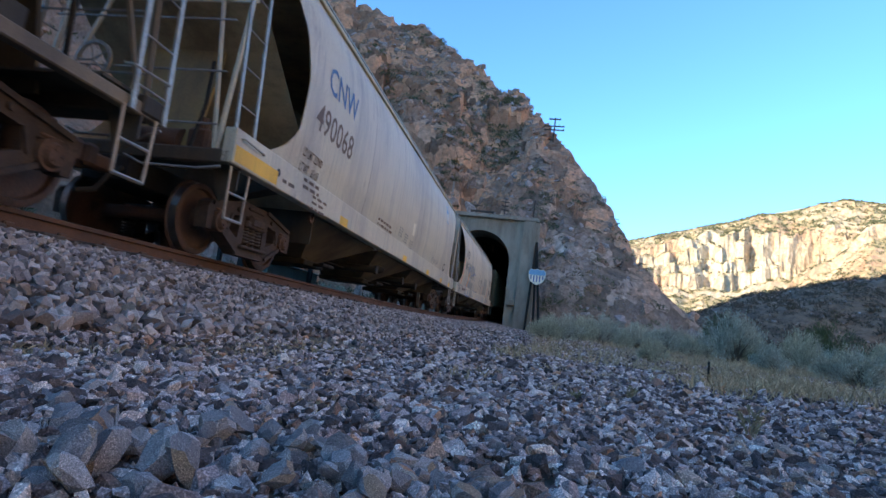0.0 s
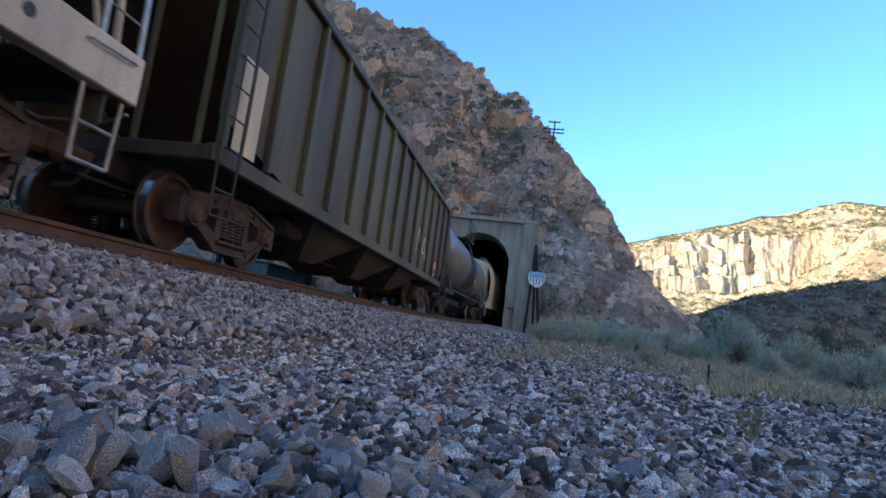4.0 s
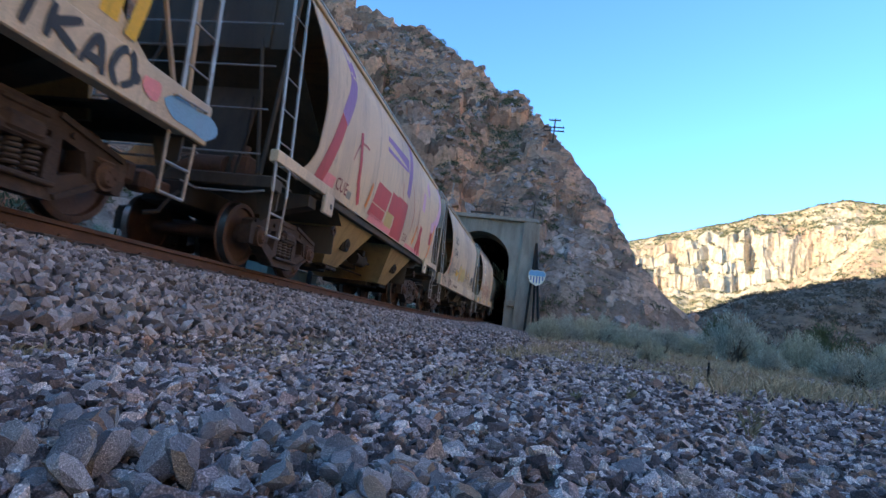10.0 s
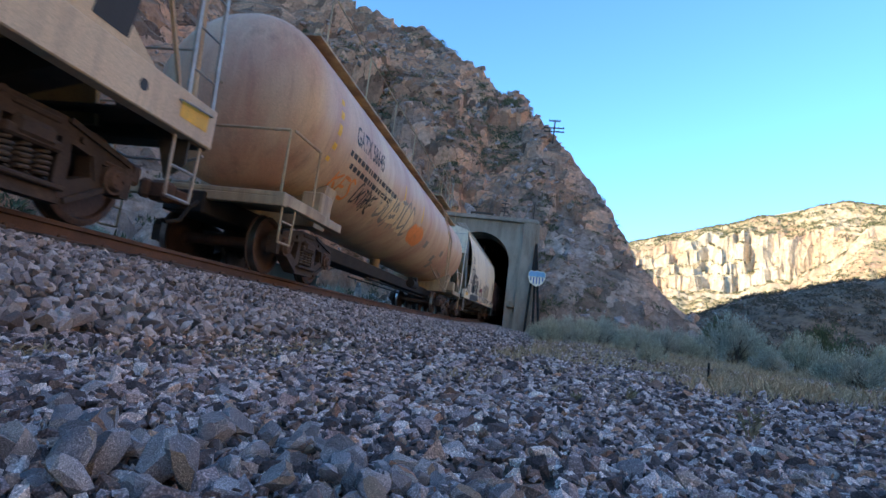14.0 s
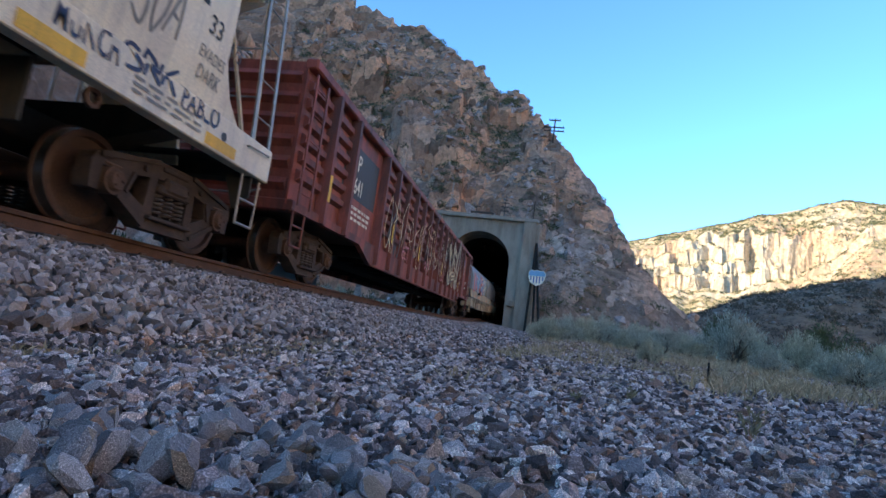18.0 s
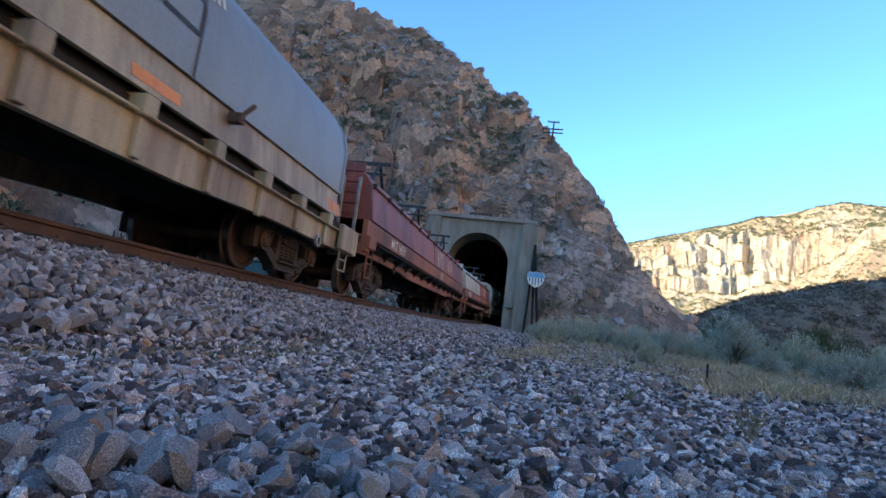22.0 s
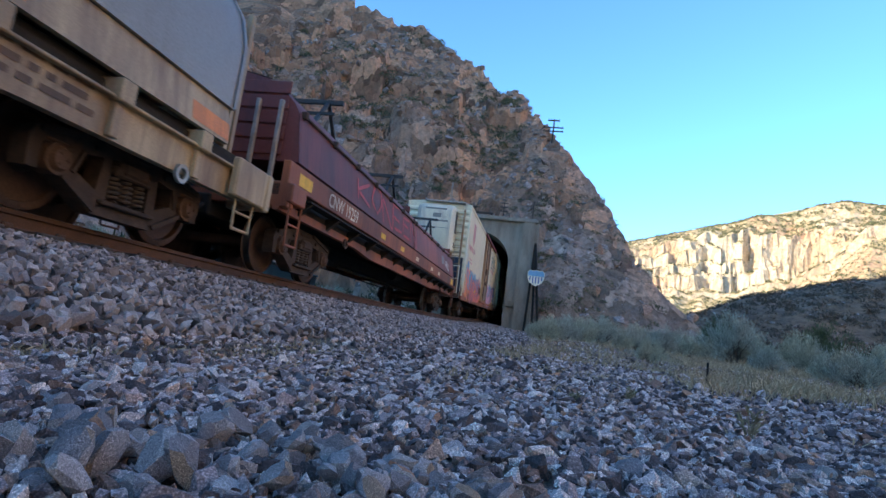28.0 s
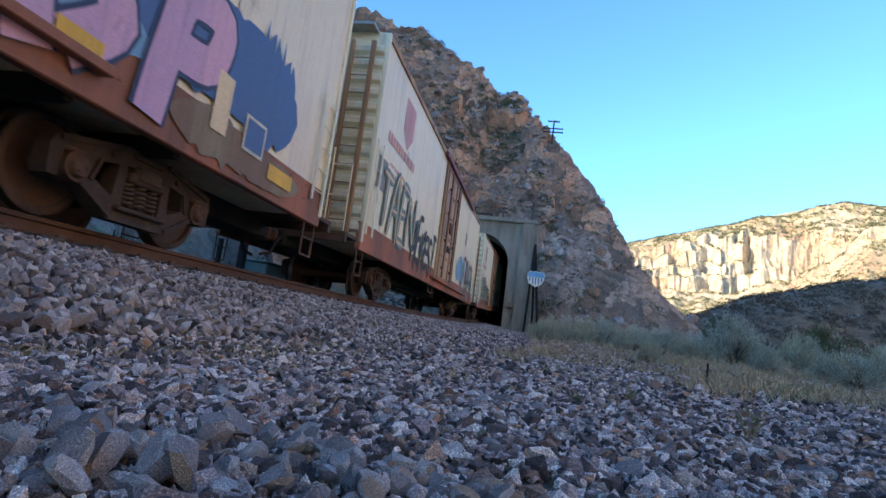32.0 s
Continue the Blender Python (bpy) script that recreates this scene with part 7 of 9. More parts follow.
    if unit:
        # cooling unit on the leading end
        u = Shape()
        y0, y1 = -h + 0.66, -h - 0.02
        pr = [(-0.95, y0), (-0.95, y1 + 0.18), (-0.75, y1), (0.75, y1), (0.95, y1 + 0.18), (0.95, y0)]
        rows = []
        for z, k in ((3.05, 0.93), (3.12, 1.0), (4.95, 1.0), (5.15, 0.98), (5.24, 0.9)):
            rows.append([(x * k, lerp(y0, y, k), z) for x, y in pr])
        u.sheet(rows, 0, True)
        u.add([p for p in rows[0]], [tuple(range(6))])
        u.add([p for p in rows[-1]], [tuple(range(6))])
        un = part("cooling_unit", u, WHITE, car, "white rounded refrigeration unit with a black grille", smooth=True)
        g = Shape().box(0.953, 0.965, -h + 0.10, -h + 0.58, 3.95, 5.0, 0.005)
        part("side_grille", g, BLACK, un)
        g = Shape()
        for i in range(7):
            for j in range(3):
                g.tube((0.962, -h + 0.19 + j * 0.14, 4.08 + i * 0.135), (0.975, -h + 0.19 + j * 0.14, 4.08 + i * 0.135), 0.05, 6)
        part("grille_mesh", g, MIDGREY, un)
        part("latch_window", Shape().box(0.953, 0.962, -h + 0.2, -h + 0.42, 3.25, 3.5, 0.003), BLACK, un)
        part("cover_joint", Shape().box(-0.7, 0.7, -h - 0.026, -h - 0.0205, 4.12, 4.14).box(-0.6, 0.6, -h - 0.027, -h - 0.0205, 4.42, 4.5).box(-0.55, 0.5, -h - 0.027, -h - 0.0205, 5.0, 5.08).box(-0.15, 0.25, -h - 0.027, -h - 0.0205, 4.62, 4.82), MIDGREY, un)
        part("fuel_tank", Shape().box(-1.1, 1.1, -h + 2.9, -h + 4.6, 0.4, 0.85, 0.06), UNDER, car)
        part("battery_panel", Shape().box(-1.45, 1.45, -h + 0.58, -h + 0.655, 1.12, 2.85, 0.01), BATTERY, car)
    for i in range(12):
        y = lerp(-h + 4.2, h - 4.2, i / 11)
        part("cross_bearer", Shape().box(-1.45, 1.45, y - 0.05, y + 0.05, 0.82, 1.02), UNDER, car)
    part("sill_step", Shape().path([(1.55, -2.6, 0.86), (1.58, -2.55, 0.6), (1.58, -1.9, 0.6), (1.55, -1.85, 0.86)], 0.022, 6), RUST, car)
    brake_gear(car, 1.5)
    return car, L, (lambda z: 1.566 if z > 1.44 else 1.578), -h


# ---------------------------------------------------------------- the train
def build_train():
    rng = random.Random(11)
    grey1 = paint("pale_grey_body", (0.52, 0.51, 0.49), (0.36, 0.33, 0.30), 0.5, 0.36)
    grey2 = paint("light_grey_body", (0.54, 0.505, 0.47), (0.38, 0.33, 0.29), 0.55, 0.36)
    tan1 = paint("weathered_grey_body", (0.58, 0.50, 0.43), (0.42, 0.335, 0.265), 0.6, 0.40)
    tan2 = paint("warm_grey_body", (0.57, 0.505, 0.435), (0.41, 0.34, 0.28), 0.6, 0.40)
    pinkish = paint("faded_pinkish_body", (0.62, 0.53, 0.44), (0.47, 0.38, 0.31), 0.6, 0.38)
    white2 = paint("dirty_white_body", (0.72, 0.70, 0.67), (0.55, 0.51, 0.46), 0.5, 0.34)
    olive = paint("olive_shear_plate", (0.32, 0.26, 0.13), (0.2, 0.16, 0.09), 0.7, 0.45)
    # grime plus the shade under and inside the hopper ends, put into the colour
    under = paint("grimy_shaded_sheet", (0.07, 0.06, 0.05), (0.035, 0.03, 0.025), 0.8, 0.45)
    coalgreen = paint("dark_green_body", (0.10, 0.10, 0.055), (0.06, 0.045, 0.03), 0.65, 0.45)
    tankblack = paint("black_tank", (0.115, 0.12, 0.14), (0.165, 0.145, 0.13), 0.34, 0.42, scale=0.5)
    tankrust = paint("rust_stained_tank", (0.62, 0.54, 0.43), (0.56, 0.33, 0.23), 0.5, 0.50, scale=0.55)
    boxred = paint("oxide_red_body", (0.30, 0.075, 0.058), (0.10, 0.035, 0.028), 0.65, 0.47, scale=1.7)
    oxide = paint("oxide_red_frame", (0.33, 0.115, 0.065), (0.15, 0.06, 0.04), 0.65, 0.45)
    maroon = paint("maroon_hood", (0.17, 0.05, 0.05), (0.10, 0.04, 0.04), 0.65, 0.42)
    redhood = paint("faded_red_hood", (0.300, 0.084, 0.060), (0.12, 0.042, 0.036), 0.6, 0.42)
    palehood = paint("pale_grey_hood", (0.47, 0.46, 0.44), (0.34, 0.31, 0.28), 0.55, 0.36)
    beige = paint("cream_underframe", (0.47, 0.40, 0.305), (0.27, 0.19, 0.13), 0.6, 0.46, scale=1.4)
    steel = material("bare_steel_hood", (0.30, 0.285, 0.275), (0.23, 0.215, 0.205), 0.48, 0.25, 0.6, 60, 0.05, amount=0.4, streak=0.4)
    bluesteel = paint("blue_grey_hood", (0.25, 0.28, 0.33), (0.2, 0.21, 0.24), 0.45, 0.36)
    reeferwhite = paint("weathered_cream_reefer", (0.84, 0.75, 0.69), (0.68, 0.54, 0.43), 0.5, 0.36, scale=0.5)
    reeferpale = paint("pale_reefer", (0.82, 0.77, 0.71), (0.64, 0.55, 0.47), 0.5, 0.34, scale=0.5)
    rustsill = paint("rusty_sill", (0.40, 0.15, 0.09), (0.22, 0.10, 0.06), 0.7, 0.46)
    greysill = paint("greyish_sill", (0.26, 0.25, 0.20), (0.22, 0.14, 0.09), 0.7, 0.46)
    D = TAGBROWN

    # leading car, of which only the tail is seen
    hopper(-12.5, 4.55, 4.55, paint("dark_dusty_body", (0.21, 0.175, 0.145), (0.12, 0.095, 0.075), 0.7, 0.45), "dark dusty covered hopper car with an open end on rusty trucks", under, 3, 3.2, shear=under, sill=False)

    c, L, sf, f = hopper(5.69, 23.5, 4.6, grey1, "pale grey smooth-sided covered hopper car with brown number", under, 3, 1.5, shear=olive)
    words(c, "CNW", f + 2.2, 2.92, 0.44, BLUE, sf, stretch=0.9)
    words(c, "490068", f + 1.95, 2.22, 0.42, D, sf, stretch=0.95)
    words(c, "LD LMT 220900", f + 1.78, 1.72, 0.13, D, sf, stretch=0.6)
    words(c, "LT WT   65100", f + 1.78, 1.50, 0.13, D, sf, stretch=0.6)
    bars(c, f + 1.9, 1.36, 0.6, 2, D, sf, 0.05)
    bars(c, f + 2.3, 1.2, 0.5, 3, D, sf, 0.04)
    bars(c, f + 1.25, 1.16, 0.4, 1, D, sf, 0.05)
    patch(c, f + 0.02, f + 1.1, 1.07, 1.26, YELLOW, sf)
    for y in (3.6, 8.5, 11.8, 14.45, 16.4):
        patch(c, f + y, f + y + 0.42, 1.05, 1.2, YELLOW, sf)
    patch(c, f + 9.22, f + 9.52, 1.86, 2.2, WHITE, sf)
    patch(c, f + 14.35, f + 14.75, 3.25, 3.9, SKYBLUE, sf, lean=0.1)
    patch(c, f + 14.4, f + 14.7, 3.3, 3.6, WHITE, sf, off=0.005, lean=0.1)
    bars(c, f + 6.0, 1.62, 1.0, 3, D, sf)
    for y in (7.85, 8.5, 9.15):
        bars(c, f + y, 1.8 - 0.1 * (y - 7.85), 0.35, 4, MIDGREY, sf, 0.035, 0.03)
    patch(c, f + 15.0, f + 15.3, 1.52, 1.8, BLACK, sf)
    patch(c, f + 15.06, f + 15.24, 1.6, 1.74, WHITE, sf, off=0.006)
    words(c, "CH-100-244", f + 12.6, 1.56, 0.16, MIDGREY, sf)

    c, L, sf, f = hopper(24.5, 44.3, 4.55, grey2, "light grey covered hopper car with sprayed outlines and buffed patch", under, 3, 1.7, shear=olive)
    words(c, "ACFX", f + 2.4, 2.86, 0.36, BLACK, sf, stretch=0.85)
    words(c, "98453", f + 2.3, 2.27, 0.36, BLACK, sf, stretch=0.85)
    patch(c, f + 1.62, f + 1.78, 1.5, 2.75, ORANGE, sf, lean=0.22)
    patch(c, f + 15.4, f + 15.55, 1.5, 2.15, ORANGE, sf, lean=0.2)
    patch(c, f + 3.5, f + 6.45, 1.5, 2.7, BUFF, sf, off=0.002)
    patch(c, f + 5.0, f + 6.3, 1.06, 1.44, BUFF, sf, off=0.002)
    patch(c, f + 12.2, f + 14.4, 1.6, 2.65, BUFF, sf, off=0.002)
    patch(c, f + 3.1, f + 3.34, 1.12, 1.30, BUFF, sf, off=0.002)
    bars(c, f + 1.9, 1.22, 1.0, 1, D, sf, 0.13)
    strokes(c, [[(f + 3.95, 1.5), (f + 4.15, 2.25)], [(f + 15.3, 1.5), (f + 15.6, 2.1)]], (0.14,), (ORANGE,), sf)
    strokes(c, [[(f + 3.5, 1.6), (f + 3.55, 1.1), (f + 4.1, 1.05), (f + 4.35, 1.4)], [(f + 3.4, 1.8), (f + 3.9, 2.5), (f + 4.5, 2.35)], [(f + 4.35, 1.4), (f + 4.5, 1.06), (f + 5.0, 1.1), (f + 5.1, 1.3)],
                [(f + 4.75, 1.5), (f + 5.0, 2.6), (f + 5.5, 2.5), (f + 5.6, 2.2), (f + 6.4, 2.4), (f + 6.9, 2.2), (f + 6.6, 1.8), (f + 7.0, 1.55), (f + 6.6, 1.1)]], (0.07,), (BLUE,), sf)
    strokes(c, [[(f + 4.5, 1.5), (f + 4.75, 2.3)], [(f + 5.15, 1.3), (f + 5.1, 1.1), (f + 5.5, 1.06)], [(f + 5.3, 1.5), (f + 5.6, 1.95)], [(f + 5.9, 1.5), (f + 6.1, 1.9)], [(f + 5.0, 1.5), (f + 5.15, 2.2)], [(f + 5.5, 1.1), (f + 5.7, 1.5), (f + 6.2, 1.5)],
                [(f + 7.7, 1.6), (f + 8.2, 1.85), (f + 8.4, 1.8)]], (0.035,), (MIDGREY,), sf, 0.012)
    strokes(c, [[(f + 8.6, 1.9), (f + 8.8, 2.4), (f + 9.0, 2.6)], [(f + 9.0, 1.55), (f + 9.15, 2.3), (f + 9.4, 2.55), (f + 9.55, 1.75)], [(f + 9.2, 1.7), (f + 9.4, 2.15)], [(f + 9.6, 2.2), (f + 9.8, 2.25)],
                [(f + 9.75, 1.65), (f + 9.65, 2.1), (f + 10.0, 2.5), (f + 10.25, 2.2), (f + 9.95, 1.9), (f + 9.75, 1.95)], [(f + 10.1, 2.15), (f + 10.6, 2.35), (f + 10.8, 2.0), (f + 10.45, 1.85), (f + 10.7, 1.52)],
                [(f + 12.1, 1.55), (f + 12.3, 2.0)], [(f + 12.6, 1.55), (f + 12.75, 1.9)], [(f + 13.0, 1.55), (f + 13.2, 1.95)], [(f + 14.1, 1.6), (f + 14.4, 2.1), (f + 14.2, 2.4)]], (0.04,), (BLACK,), sf, 0.012)
    strokes(c, [[(f + 8.2, 1.5), (f + 8.45, 1.35), (f + 8.3, 1.1)], [(f + 8.9, 1.45), (f + 8.75, 1.15), (f + 9.1, 1.1), (f + 9.2, 1.4)], [(f + 9.3, 1.42), (f + 9.25, 1.12), (f + 9.6, 1.1), (f + 9.65, 1.4)], [(f + 9.75, 1.4), (f + 9.85, 1.1)],
                [(f + 11.95, 1.45), (f + 11.8, 1.12), (f + 12.3, 1.1), (f + 12.4, 1.45)], [(f + 11.75, 1.9), (f + 12.0, 2.3), (f + 12.4, 2.35), (f + 12.5, 1.8)], [(f + 12.65, 1.75), (f + 12.9, 2.3), (f + 13.3, 2.1)], [(f + 12.6, 1.4), (f + 12.9, 1.12), (f + 13.3, 1.4)]], (0.05,), (BLUE,), sf, 0.014)
    patch(c, f + 11.5, f + 11.65, 1.5, 2.1, ORANGE, sf, off=0.012, lean=0.3)
    strokes(c, [[(f + 4.4, 2.2), (f + 4.6, 2.5), (f + 4.9, 2.2), (f + 4.7, 1.9)], [(f + 5.6, 1.7), (f + 5.9, 2.1), (f + 6.2, 1.8)], [(f + 4.2, 1.9), (f + 4.4, 2.1)]], (0.025,), (WHITE,), sf, 0.016)
    graffiti(c, f + 11.2, f + 13.6, 1.1, 1.45, 5, (MIDGREY,), sf, 23, 0.07)
    graffiti(c, f + 14.0, f + 16.6, 1.1, 1.5, 4, (MIDGREY,), sf, 26, 0.06)
    graffiti(c, f + 0.5, f + 2.2, 1.1, 1.42, 5, (MIDGREY,), sf, 24, 0.12)
    words(c, "HO", f + 14.6, 1.1, 0.32, BLUE, sf)
    bars(c, f + 2.9, 1.3, 0.9, 1, D, sf, 0.05)
    bars(c, f + 16.2, 2.75, 1.6, 4, D, sf)
    patch(c, f + 16.8, f + 17.3, 1.72, 2.12, BLACK, sf)
    bars(c, f + 15.2, 1.25, 1.3, 1, D, sf, 0.09)

    c, L, sf, f = open_hopper(45.6, 61.1, 4.0, coalgreen, "dark olive open hopper car with ribbed sides and rust", under)
    patch(c, f + 13.45, f + 14.1, 1.5, 1.75, ORANGE, lambda z: 1.50 if z < 1.2 else 1.468)
    patch(c, f + 13.6, f + 13.9, 1.24, 1.36, ORANGE, sf)
    graffiti(c, f + 10.6, f + 12.6, 1.5, 2.3, 3, (WHITE,), sf, 25, 0.05)
    patch(c, f + 0.35, f + 0.9, 1.25, 2.4, CREAM, sf)

    c, L, sf, f = tank_car(62.25, 79.3, tankblack, "black tank car with yellow lettering and dusty streaks", True, dark=BLACK, dome_y=0.1)
    patch(c, f + 7.7, f + 10.85, 1.40, 4.15, BLACK, sf, name="black_band", n=16)
    words(c, "VTLX 676501", f + 2.3, 2.2, 0.33, YELLOW, sf, stretch=0.7)
    for y in (4.6, 7.92, 14.05, 16.2):
        patch(c, f + y, f + y + 0.09, 2.45, 2.95, YELLOW, sf, off=0.006)
    patch(c, f + 10.85, f + 11.4, 2.05, 2.45, YELLOW, sf, off=0.006)
    patch(c, f + 13.1, f + 13.55, 1.72, 2.1, WHITE, sf, lean=0.15)
    patch(c, f + 13.15, f + 13.5, 1.76, 2.06, BLACK, sf, off=0.006, lean=0.15)
    patch(c, f + 15.2, f + 15.5, 1.42, 1.62, WHITE, sf, off=0.006)
    bars(c, f + 14.0, 2.35, 1.5, 6, MIDGREY, sf)

    c, L, sf, f = hopper(80.65, 93.2, 4.5, tan2, "warm grey covered hopper car with white number plates", under, 2, 1.5, shear=olive)
    patch(c, f + 2.0, f + 3.3, 2.78, 3.16, WHITE, sf)
    words(c, "CAEX", f + 2.08, 2.84, 0.27, BLACK, sf, off=0.009)
    patch(c, f + 1.85, f + 3.3, 2.24, 2.62, WHITE, sf)
    words(c, "32507", f + 1.95, 2.30, 0.27, BLACK, sf, off=0.009)
    bars(c, f + 1.95, 1.85, 1.2, 3, D, sf)
    patch(c, f + 1.75, f + 2.4, 1.3, 1.55, YELLOW, lambda z: 1.566)
    for y in (3.4, 5.0, 8.35, 10.95):
        patch(c, f + y, f + y + 0.46, 1.2, 1.36, ORANGE, sf)
    strokes(c, [[(f + 3.0, 2.2), (f + 3.9, 2.3), (f + 4.4, 2.05), (f + 4.25, 1.55)], [(f + 4.1, 1.15), (f + 4.2, 1.3), (f + 4.3, 1.1)]], (0.04,), (MIDGREY,), sf, 0.012)
    words(c, "CAUTION", f + 5.85, 1.62, 0.13, BLACK, sf, stretch=0.6)
    bars(c, f + 5.9, 1.45, 0.5, 3, D, sf, 0.045)
    graffiti(c, f + 5.6, f + 7.6, 1.75, 2.3, 5, (CREAM,), sf, 31, 0.05)
    graffiti(c, f + 5.2, f + 7.0, 1.1, 1.44, 6, (CREAM,), sf, 30, 0.06)
    graffiti(c, f + 8.2, f + 10.2, 1.4, 2.1, 5, (CREAM,), sf, 29, 0.05)
    graffiti(c, f + 6.6, f + 8.6, 1.8, 2.4, 3, (WHITE,), sf, 32, 0.05)
    patch(c, f + 10.0, f + 10.4, 1.6, 1.95, BLACK, sf)
    bars(c, f + 9.0, 2.2, 1.0, 4, D, sf)

    c, L, sf, f = hopper(94.3, 105.65, 4.5, tan1, "weathered grey covered hopper car with yellow and blue graffiti", under, 2, 1.65, shear=olive)
    words(c, "GACX", f + 2.35, 3.08, 0.3, BLACK, sf, stretch=0.8)
    words(c, "12670", f + 2.1, 2.55, 0.32, BLACK, sf, stretch=0.85)
    patch(c, f + 1.62, f + 1.85, 1.6, 2.9, YELLOW, sf, lean=0.14)
    cloud(c, f + 3.0, f + 8.3, 1.47, 2.75, BUFF, sf, 33, 11)
    cloud(c, f + 3.3, f + 8.2, 1.04, 1.46, SKYBLUE, sf, 32, 12)
    cloud(c, f + 4.6, f + 5.4, 1.9, 2.5, BLUE, sf, 34, 4, 0.005)
    cloud(c, f + 5.4, f + 7.4, 1.6, 2.4, NAVY, sf, 46, 6, 0.005)
    piece = [[(f + 3.45, 1.1), (f + 3.85, 2.45)], [(f + 3.75, 1.65), (f + 4.75, 2.3)], [(f + 3.9, 1.7), (f + 4.45, 1.75), (f + 4.6, 1.5)], [(f + 5.25, 2.55), (f + 4.75, 1.52)], [(f + 5.3, 1.95), (f + 5.15, 1.55)],
             [(f + 5.55, 1.5), (f + 5.7, 2.05), (f + 6.15, 2.15), (f + 6.5, 1.85), (f + 6.35, 1.5), (f + 5.95, 1.52)], [(f + 7.2, 2.5), (f + 6.75, 1.55)], [(f + 7.5, 2.1), (f + 7.05, 1.52)], [(f + 7.2, 1.75), (f + 7.85, 1.95)], [(f + 7.35, 1.7), (f + 7.9, 1.5)],
             [(f + 4.15, 1.08), (f + 4.25, 1.42)], [(f + 4.95, 1.42), (f + 5.25, 1.08), (f + 5.45, 1.42)], [(f + 5.85, 1.42), (f + 6.1, 1.1), (f + 6.6, 1.2)], [(f + 6.9, 1.08), (f + 7.0, 1.42)], [(f + 7.75, 1.08), (f + 7.85, 1.42)]]
    strokes(c, piece, (0.44, 0.32, 0.23), (BLUE, CREAM, YELLOW), sf, 0.008)
    graffiti(c, f + 7.1, f + 8.7, 2.4, 3.05, 5, (BLACK,), sf, 47, 0.05)
    strokes(c, [[(f + 5.65, 2.2), (f + 5.78, 2.5)], [(f + 10.1, 1.55), (f + 10.15, 2.3)]], (0.14,), (YELLOW,), sf, 0.02)
    graffiti(c, f + 2.9, f + 4.8, 2.4, 3.3, 4, (BLACK,), sf, 35, 0.08)
    graffiti(c, f + 7.4, f + 9.6, 1.6, 2.8, 5, (BLACK,), sf, 36, 0.06)
    graffiti(c, f + 1.8, f + 3.2, 1.6, 2.3, 5, (BLACK,), sf, 37, 0.08)
    graffiti(c, f + 0.05, f + 0.9, 1.1, 1.4, 4, (NAVY,), sf, 38, 0.16)
    graffiti(c, f + 1.3, f + 3.0, 1.1, 1.4, 5, (MIDGREY,), sf, 39, 0.13)
    graffiti(c, f + 9.0, f + 10.2, 1.1, 1.4, 4, (BLACK,), sf, 40, 0.16)
    cloud(c, f + 1.0, f + 1.3, 1.14, 1.40, PINK, sf, 41, 4)
    cloud(c, f + 10.3, f + 10.55, 1.14, 1.40, PINK, sf, 42, 4)
    cloud(c, f + 10.6, f + 11.5, 1.08, 1.4, SKYBLUE, sf, 43, 4)
    patch(c, f + 9.75, f + 9.95, 1.6, 2.9, YELLOW, sf)

    # dark end sheets and shear plate: grime and shade in one colour
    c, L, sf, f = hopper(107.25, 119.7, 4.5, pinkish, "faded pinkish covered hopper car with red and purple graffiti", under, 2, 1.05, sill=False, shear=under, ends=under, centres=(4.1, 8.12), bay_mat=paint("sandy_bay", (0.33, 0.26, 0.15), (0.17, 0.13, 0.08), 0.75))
    # purple and red sprayed bands and blocks
    strokes(c, [[(f + 2.0, 4.1), (f + 2.35, 3.6), (f + 2.0, 2.8)], [(f + 4.8, 3.35), (f + 5.8, 3.4), (f + 6.9, 3.45)], [(f + 7.4, 4.2), (f + 7.2, 3.5), (f + 7.0, 2.7)]], (0.36,), (PURPLE,), sf)
    strokes(c, [[(f + 2.0, 2.8), (f + 1.75, 2.2), (f + 1.4, 1.5)]], (0.32,), (RED,), sf)
    patch(c, f + 4.1, f + 5.15, 1.6, 2.38, RED, sf, lean=0.45)
    patch(c, f + 5.45, f + 6.2, 1.95, 2.45, RED, sf, off=0.004, lean=0.3)
    patch(c, f + 6.0, f + 7.0, 1.5, 2.5, RED, sf, off=0.005, lean=0.15)
    patch(c, f + 5.35, f + 5.95, 1.62, 1.95, HAZE, sf, off=0.006)
    patch(c, f + 4.2, f + 7.0, 1.48, 1.66, PINK, sf, lean=0.2)
    strokes(c, [[(f + 2.95, 2.9), (f + 3.1, 2.4), (f + 3.2, 2.0), (f + 3.42, 1.62)]], (0.15,), (RED,), sf, 0.01)
    strokes(c, [[(f + 2.7, 2.3), (f + 3.0, 2.7), (f + 3.5, 2.75)], [(f + 6.4, 2.9), (f + 6.55, 2.5), (f + 6.6, 2.3)], [(f + 7.5, 3.1), (f + 7.9, 2.5), (f + 7.8, 1.9)], [(f + 8.55, 2.7), (f + 8.6, 2.3), (f + 8.9, 1.9)]], (0.045,), (OLDRED,), sf, 0.008)
    strokes(c, [[(f + 3.86, 1.68), (f + 4.08, 2.22)], [(f + 8.28, 1.66), (f + 8.55, 2.22)], [(f + 10.5, 1.55), (f + 10.72, 2.07), (f + 11.0, 2.75)]], (0.12,), (ORANGE,), sf, 0.012)
    strokes(c, [[(f + 8.85, 1.55), (f + 9.0, 1.9), (f + 9.1, 2.3)], [(f + 9.3, 1.5), (f + 9.05, 2.0)], [(f + 10.55, 2.0), (f + 10.55, 2.35), (f + 10.7, 2.7)]], (0.3,), (RED,), sf, 0.006)
